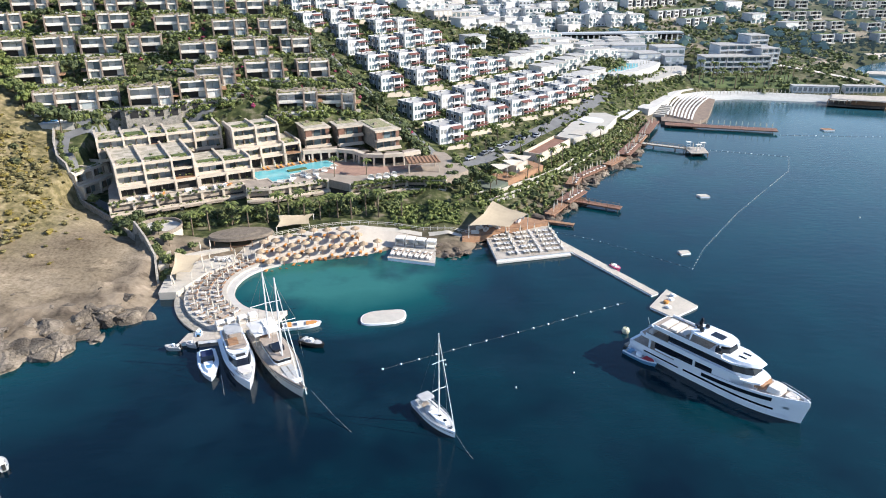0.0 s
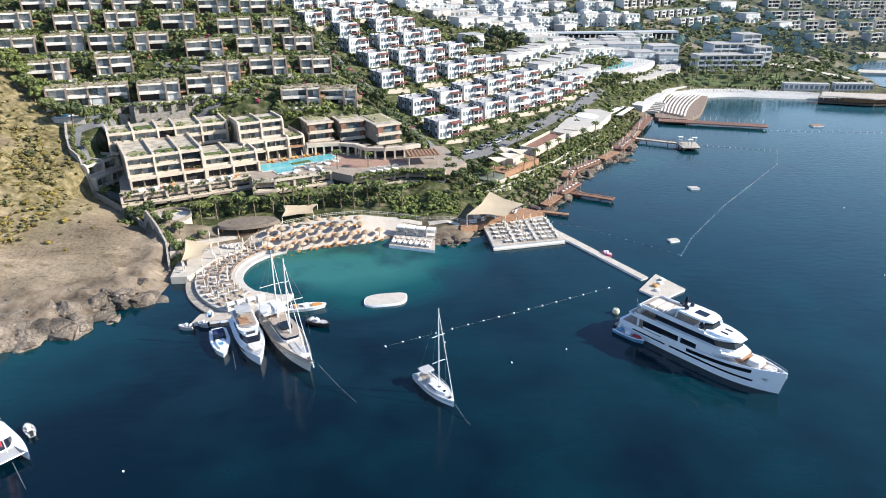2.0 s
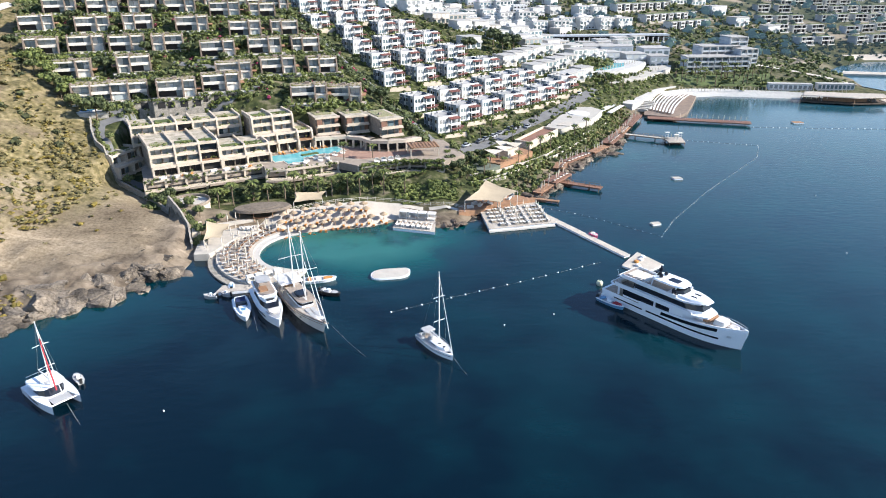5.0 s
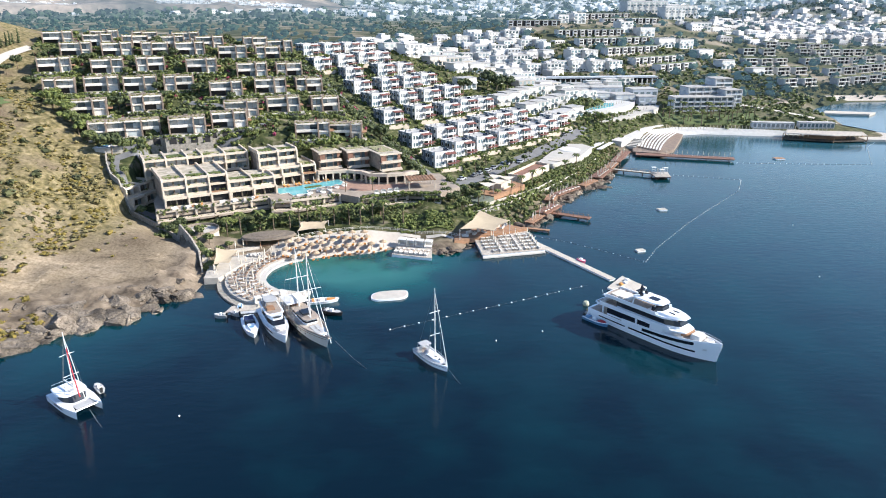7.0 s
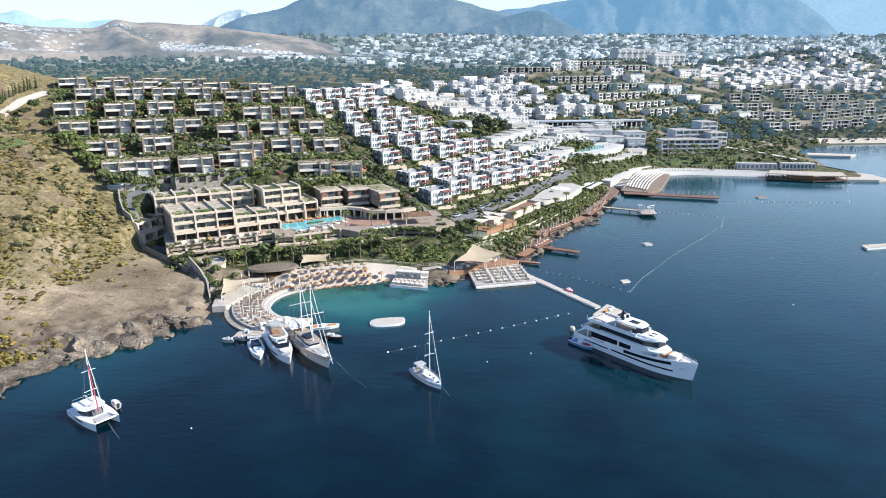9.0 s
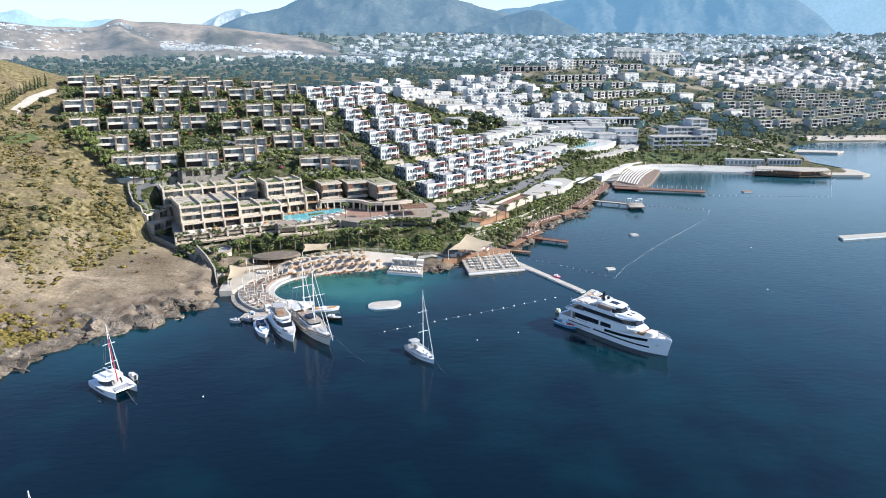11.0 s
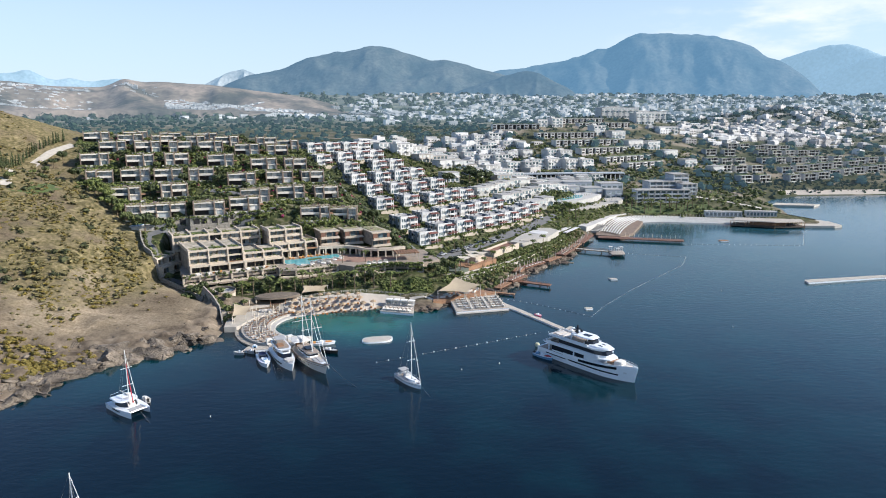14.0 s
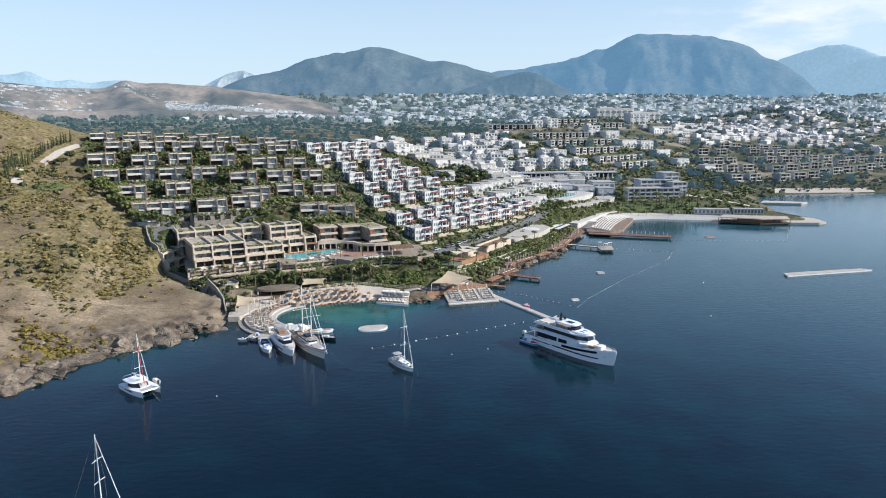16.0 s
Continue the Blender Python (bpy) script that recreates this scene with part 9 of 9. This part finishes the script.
edge = [(70.5 + 17.5 * t + 1.5, 239.5 + 16.5 * t - 1.5) for t in [rng.random() for _ in range(40)]] + [(88 + 11 * t + 1.8, 256 + 20 * t - 1.0) for t in [rng.random() for _ in range(40)]] + [(52 + 16 * t + 1.4, 215.4 + 20.6 * t - 1.2) for t in [rng.random() for _ in range(44)]]
bushes("shrubs", "green climbers along the plaza wall", [(x, y, r, z + rng.uniform(0, 1.4)) for x, y, r, z in on_land(edge, 0.8, 1.5)], M_LEAF)
bushes("scrub", "carpet of low dry scrub on the western hill", on_land(low, 0.4, 1.3), M_SCRUB, 7, 0.6, flat=0.42)
bushes("scrub", "carpet of low golden scrub on the western hill", on_land(low_gold, 0.4, 1.2), bpy.data.materials["golden_scrub"], 7, 0.6, flat=0.42)

# ---- the town behind ----
flat_a, flat_b, flat_c = Stock(far_house(14, 10, 8.4, M_WHITE2, 3, 4)), Stock(far_house(11, 9, 6.0, M_WHITE2, 2, 3)), Stock(far_house(13, 9, 5.8, M_STONEPALE, 2, 4))
tagged(flat_c.ob, "flat-roofed pale stone house with shaded balconies")


def town_row(stock, x0, y0, dx, dy, n, turn, group, gap=0.12, up=0.0):
    for i in range(n):
        if rng.random() < gap:
            continue
        x, y = x0 + dx * i + rng.uniform(-1.5, 1.5), y0 + dy * i + rng.uniform(-1.5, 1.5)
        if shore_distance(x, y) > 10:
            stock.put(pose(x, y, seat_on(x, y + 4, -0.4 + up), 0, 0, turn + rng.uniform(-5, 5)), group)


G1, G2, G3 = "white apartment rows", "white houses above the resort", "grey terrace villas above the far bay"
for k in range(6):
    town_row((flat_b, flat_a, flat_c)[k % 3], 2 + 14 * k, 410 - 10 * k, 12, 15, 5, 30, G1, 0.2)
for k in range(5):
    town_row(flat_b, 44 + 17 * k, 348 + 6 * k, 10, 13, 3, 33, G1, 0.25)
for k in range(3):
    town_row(flat_b, 108 + 14 * k, 412 + 14 * k, 14, 7, 4, 10, G2)
for x0, y0, n in ((114, 491, 2), (138, 501, 4), (122, 542, 3), (159, 538, 2), (108, 577, 3), (92, 520, 2), (80, 556, 2), (60, 500, 3), (50, 540, 3), (70, 600, 4)):
    town_row(flat_b if n % 2 else flat_a, x0, y0, 15, 1.5, n, 24, G2, 0.05)
for ax, ay, bx, by, n in ((160, 610, 228, 624, 9), (173, 582, 248, 606, 9), (192, 556, 250, 584, 7), (209, 531, 266, 562, 7), (226, 517, 270, 542, 5), (226, 686, 292, 700, 8), (214, 716, 270, 730, 7), (119, 650, 172, 652, 6)):
    terrace_row(ax, ay, bx, by, n)
grey_a, grey_b = Stock(grey_villa(1)), Stock(grey_villa(-1))
for ax, ay, bx, by, n in ((351, 610, 377, 620, 2), (333, 572, 368, 582, 3), (333, 541, 370, 550, 3), (334, 507, 356, 514, 2), (400, 660, 470, 672, 5), (424, 634, 494, 652, 5), (403, 590, 500, 621, 6), (401, 549, 496, 589, 6), (389, 515, 500, 560, 7), (520, 610, 560, 616, 3), (515, 570, 590, 590, 5)):
    for i in range(n):
        t = i / (n - 1)
        x, y = ax + (bx - ax) * t + rng.uniform(-1, 1), ay + (by - ay) * t + rng.uniform(-2.5, 2.5)
        (grey_a if rng.random() < 0.5 else grey_b).put(pose(x, y, seat_on(x, y + 4, -0.3), 0, 0, 12 + rng.uniform(-6, 6)), G3)
for x, y, w, d, h, a, f, word in ((305, 775, 52, 20, 13, 8, 4, "long white hotel block on the ridge"), (352, 790, 44, 18, 12, 8, 4, "white hotel block on the ridge"), (326, 742, 26, 16, 13, 12, 4, "tall white stepped block on the slope"), (340, 702, 26, 14, 8, 10, 2, "plain white building with few windows"), (236, 640, 15, 12, 10, 20, 3, "white cube house with balconies"), (255, 632, 18, 12, 8, 20, 2, "white house with balconies"), (262, 598, 20, 12, 8, 22, 2, "white house at the row's end"), (284, 604, 17, 12, 8, 22, 2, "white house at the row's end"), (292, 578, 18, 12, 7, 22, 2, "white house beside the terraces"), (300, 548, 15, 11, 7, 20, 2, "white house beside the terraces"), (322, 535, 14, 10, 6, 20, 2, "white house beside the terraces"), (196, 668, 14, 12, 10, 20, 3, "white cube house on the ridge"), (178, 664, 12, 10, 8, 16, 2, "white cube house on the ridge")):
    hh = far_house(w, d, h, M_WHITE2, f, max(3, int(w / 4)))
    hh.matrix_basis = pose(x, y, seat_on(x, y + 5, -0.6), 0, 0, a)
    tagged(hh, word, group="white blocks on the ridge")


def house_mass(name, label, spots, scale=1.0, far=False):
    """Distant houses, too far to tell their doors apart: walls with flat roofs, and their dark windows."""
    v = thing(name, label, "town", kind="stuff")
    walls, wins = Shape(), Shape()
    g = random.Random(len(spots))
    for x, y, z in spots:
        w, d, h = (g.uniform(9, 19) * scale, g.uniform(7, 11) * scale, g.choice((3.2, 5.8, 5.8, 6.2)) * scale)
        m = pose(x, y, z, 0, 0, g.uniform(5, 42))
        walls.box(-w / 2, w / 2, 0, d, -5, h, m)
        if g.random() < 0.5:
            walls.box(-w / 2 + 1, 0, 1, d - 1, h, h + 1.6 * scale, m)
        for f in range(max(1, int(h / 3 / scale))):
            for i in range(4):
                b = w / 4
                wins.box(-w / 2 + i * b + b * 0.3, -w / 2 + (i + 1) * b - b * 0.3, -0.25, 0.0, f * 3 * scale + 0.7, f * 3 * scale + 1.9 * scale, m)
    # far houses take wall and window colours with haze glowing in them
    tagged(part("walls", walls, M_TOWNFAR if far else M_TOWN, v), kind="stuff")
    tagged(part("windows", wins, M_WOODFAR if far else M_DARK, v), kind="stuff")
    return v


# haze before the far town and woods is put in as bluish emission
M_TOWNFAR = haze_mat("far_town_walls", (0.52, 0.51, 0.5), (0.24, 0.24, 0.24), (0.36, 0.5, 0.62), 0.25)
M_WOODFAR = haze_mat("far_woods", (0.06, 0.08, 0.045), (0.03, 0.042, 0.026), (0.3, 0.44, 0.56), 0.2)
M_TOWN = mat("town_walls", (0.7, 0.69, 0.67), 0.85, var=0.12, scale=0.03, fine=0.4, second=(0.45, 0.42, 0.39))


def scatter(n, draw, inland=25, rows=False):
    xs, ys = zip(*(draw() for _ in range(n)))
    xs, ys = np.array(xs), np.array(ys)
    if rows:
        ys = np.round(ys / 17) * 17 + 5 * np.sin(xs / 60) + 0.06 * xs
    keep = shore_distance(xs, ys) > inland
    zs = gz(xs, ys) + step(900, 2200, ys) * 8 * rough_noise(xs, ys, 700, 3, 8)
    return [(float(x), float(y), float(z)) for x, y, z, k in zip(xs, ys, zs, keep) if k]


def around(n, cx, cy, sx, sy, rows=False):
    return scatter(n, lambda: (rng.gauss(cx, sx), rng.gauss(cy, sy)), rows=rows)


house_mass("town", "white houses of the hillside town", around(120, 535, 775, 45, 45) + around(60, 600, 860, 60, 50) + around(40, 440, 720, 50, 30), 0.85)
house_mass("town", "white houses scattered over the slopes", scatter(120, lambda: (rng.uniform(330, 1000), rng.uniform(650, 1000))) + around(70, 700, 1020, 110, 70) + around(60, 900, 960, 120, 60) + scatter(70, lambda: (rng.uniform(-20, 160), rng.uniform(470, 640)), rows=True), 0.9)
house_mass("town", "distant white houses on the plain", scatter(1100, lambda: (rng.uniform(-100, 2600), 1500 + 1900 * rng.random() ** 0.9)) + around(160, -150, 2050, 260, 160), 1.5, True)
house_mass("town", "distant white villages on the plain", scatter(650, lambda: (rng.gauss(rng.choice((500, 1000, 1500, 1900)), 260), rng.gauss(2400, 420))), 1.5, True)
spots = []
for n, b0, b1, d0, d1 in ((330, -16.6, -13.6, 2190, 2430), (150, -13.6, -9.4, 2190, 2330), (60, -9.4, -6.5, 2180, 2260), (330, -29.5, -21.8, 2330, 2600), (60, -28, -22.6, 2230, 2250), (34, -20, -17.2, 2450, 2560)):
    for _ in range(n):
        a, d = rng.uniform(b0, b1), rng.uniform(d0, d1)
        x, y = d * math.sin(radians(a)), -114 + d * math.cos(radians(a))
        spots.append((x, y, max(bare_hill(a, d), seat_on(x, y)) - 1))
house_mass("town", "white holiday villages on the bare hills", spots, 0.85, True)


# woods nearer by, with a fainter haze put in as emission
M_WOODMID = haze_mat("middle_woods", (0.05, 0.072, 0.045), (0.018, 0.03, 0.018), (0.25, 0.44, 0.58), 0.13)


# town trees, the thin haze over them added as a slight glow
M_WOODTOWN = haze_mat("town_trees", (0.095, 0.11, 0.06), (0.03, 0.042, 0.024), (0.28, 0.44, 0.56), 0.06)


def far_wood(name, label, spots, r0, r1, leaf):
    s, g = Shape(), random.Random(7)
    for x, y, z in spots:
        r = g.uniform(r0, r1)
        clump(s, x, y, z + r * 0.3, r, g, r * 0.7, 7, 0.6)
    return single(name, s, leaf, label, "trees", kind="stuff")


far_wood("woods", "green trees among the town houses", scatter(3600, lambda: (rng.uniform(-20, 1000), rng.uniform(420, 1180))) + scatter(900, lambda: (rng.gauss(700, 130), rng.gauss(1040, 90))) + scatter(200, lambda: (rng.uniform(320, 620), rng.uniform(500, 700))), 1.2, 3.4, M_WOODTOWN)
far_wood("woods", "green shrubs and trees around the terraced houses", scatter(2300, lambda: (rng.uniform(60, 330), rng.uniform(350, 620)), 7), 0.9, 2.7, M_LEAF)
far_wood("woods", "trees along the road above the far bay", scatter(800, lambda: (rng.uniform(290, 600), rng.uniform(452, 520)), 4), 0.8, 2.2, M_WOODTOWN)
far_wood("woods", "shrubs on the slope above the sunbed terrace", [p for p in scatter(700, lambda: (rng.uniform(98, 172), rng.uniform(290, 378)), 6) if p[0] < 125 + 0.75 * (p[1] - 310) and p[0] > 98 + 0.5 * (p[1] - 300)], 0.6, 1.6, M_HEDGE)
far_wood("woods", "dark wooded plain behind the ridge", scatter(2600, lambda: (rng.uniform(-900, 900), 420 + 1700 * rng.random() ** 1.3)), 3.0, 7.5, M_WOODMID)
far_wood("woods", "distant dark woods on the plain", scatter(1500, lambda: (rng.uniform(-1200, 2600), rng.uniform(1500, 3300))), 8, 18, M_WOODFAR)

# the patterns from which the copies were made stand on the first free plots
def plant_first(ob, x, y, turn, lift=-0.4):
    ob.matrix_basis = pose(x, y, float(gz(x, y + 4)) + lift, 0, 0, turn)


plant_first(villa_a, -152, 339, 18)
plant_first(villa_b, -132, 342, 16)
plant_first(villa_c, -111, 343, 14)
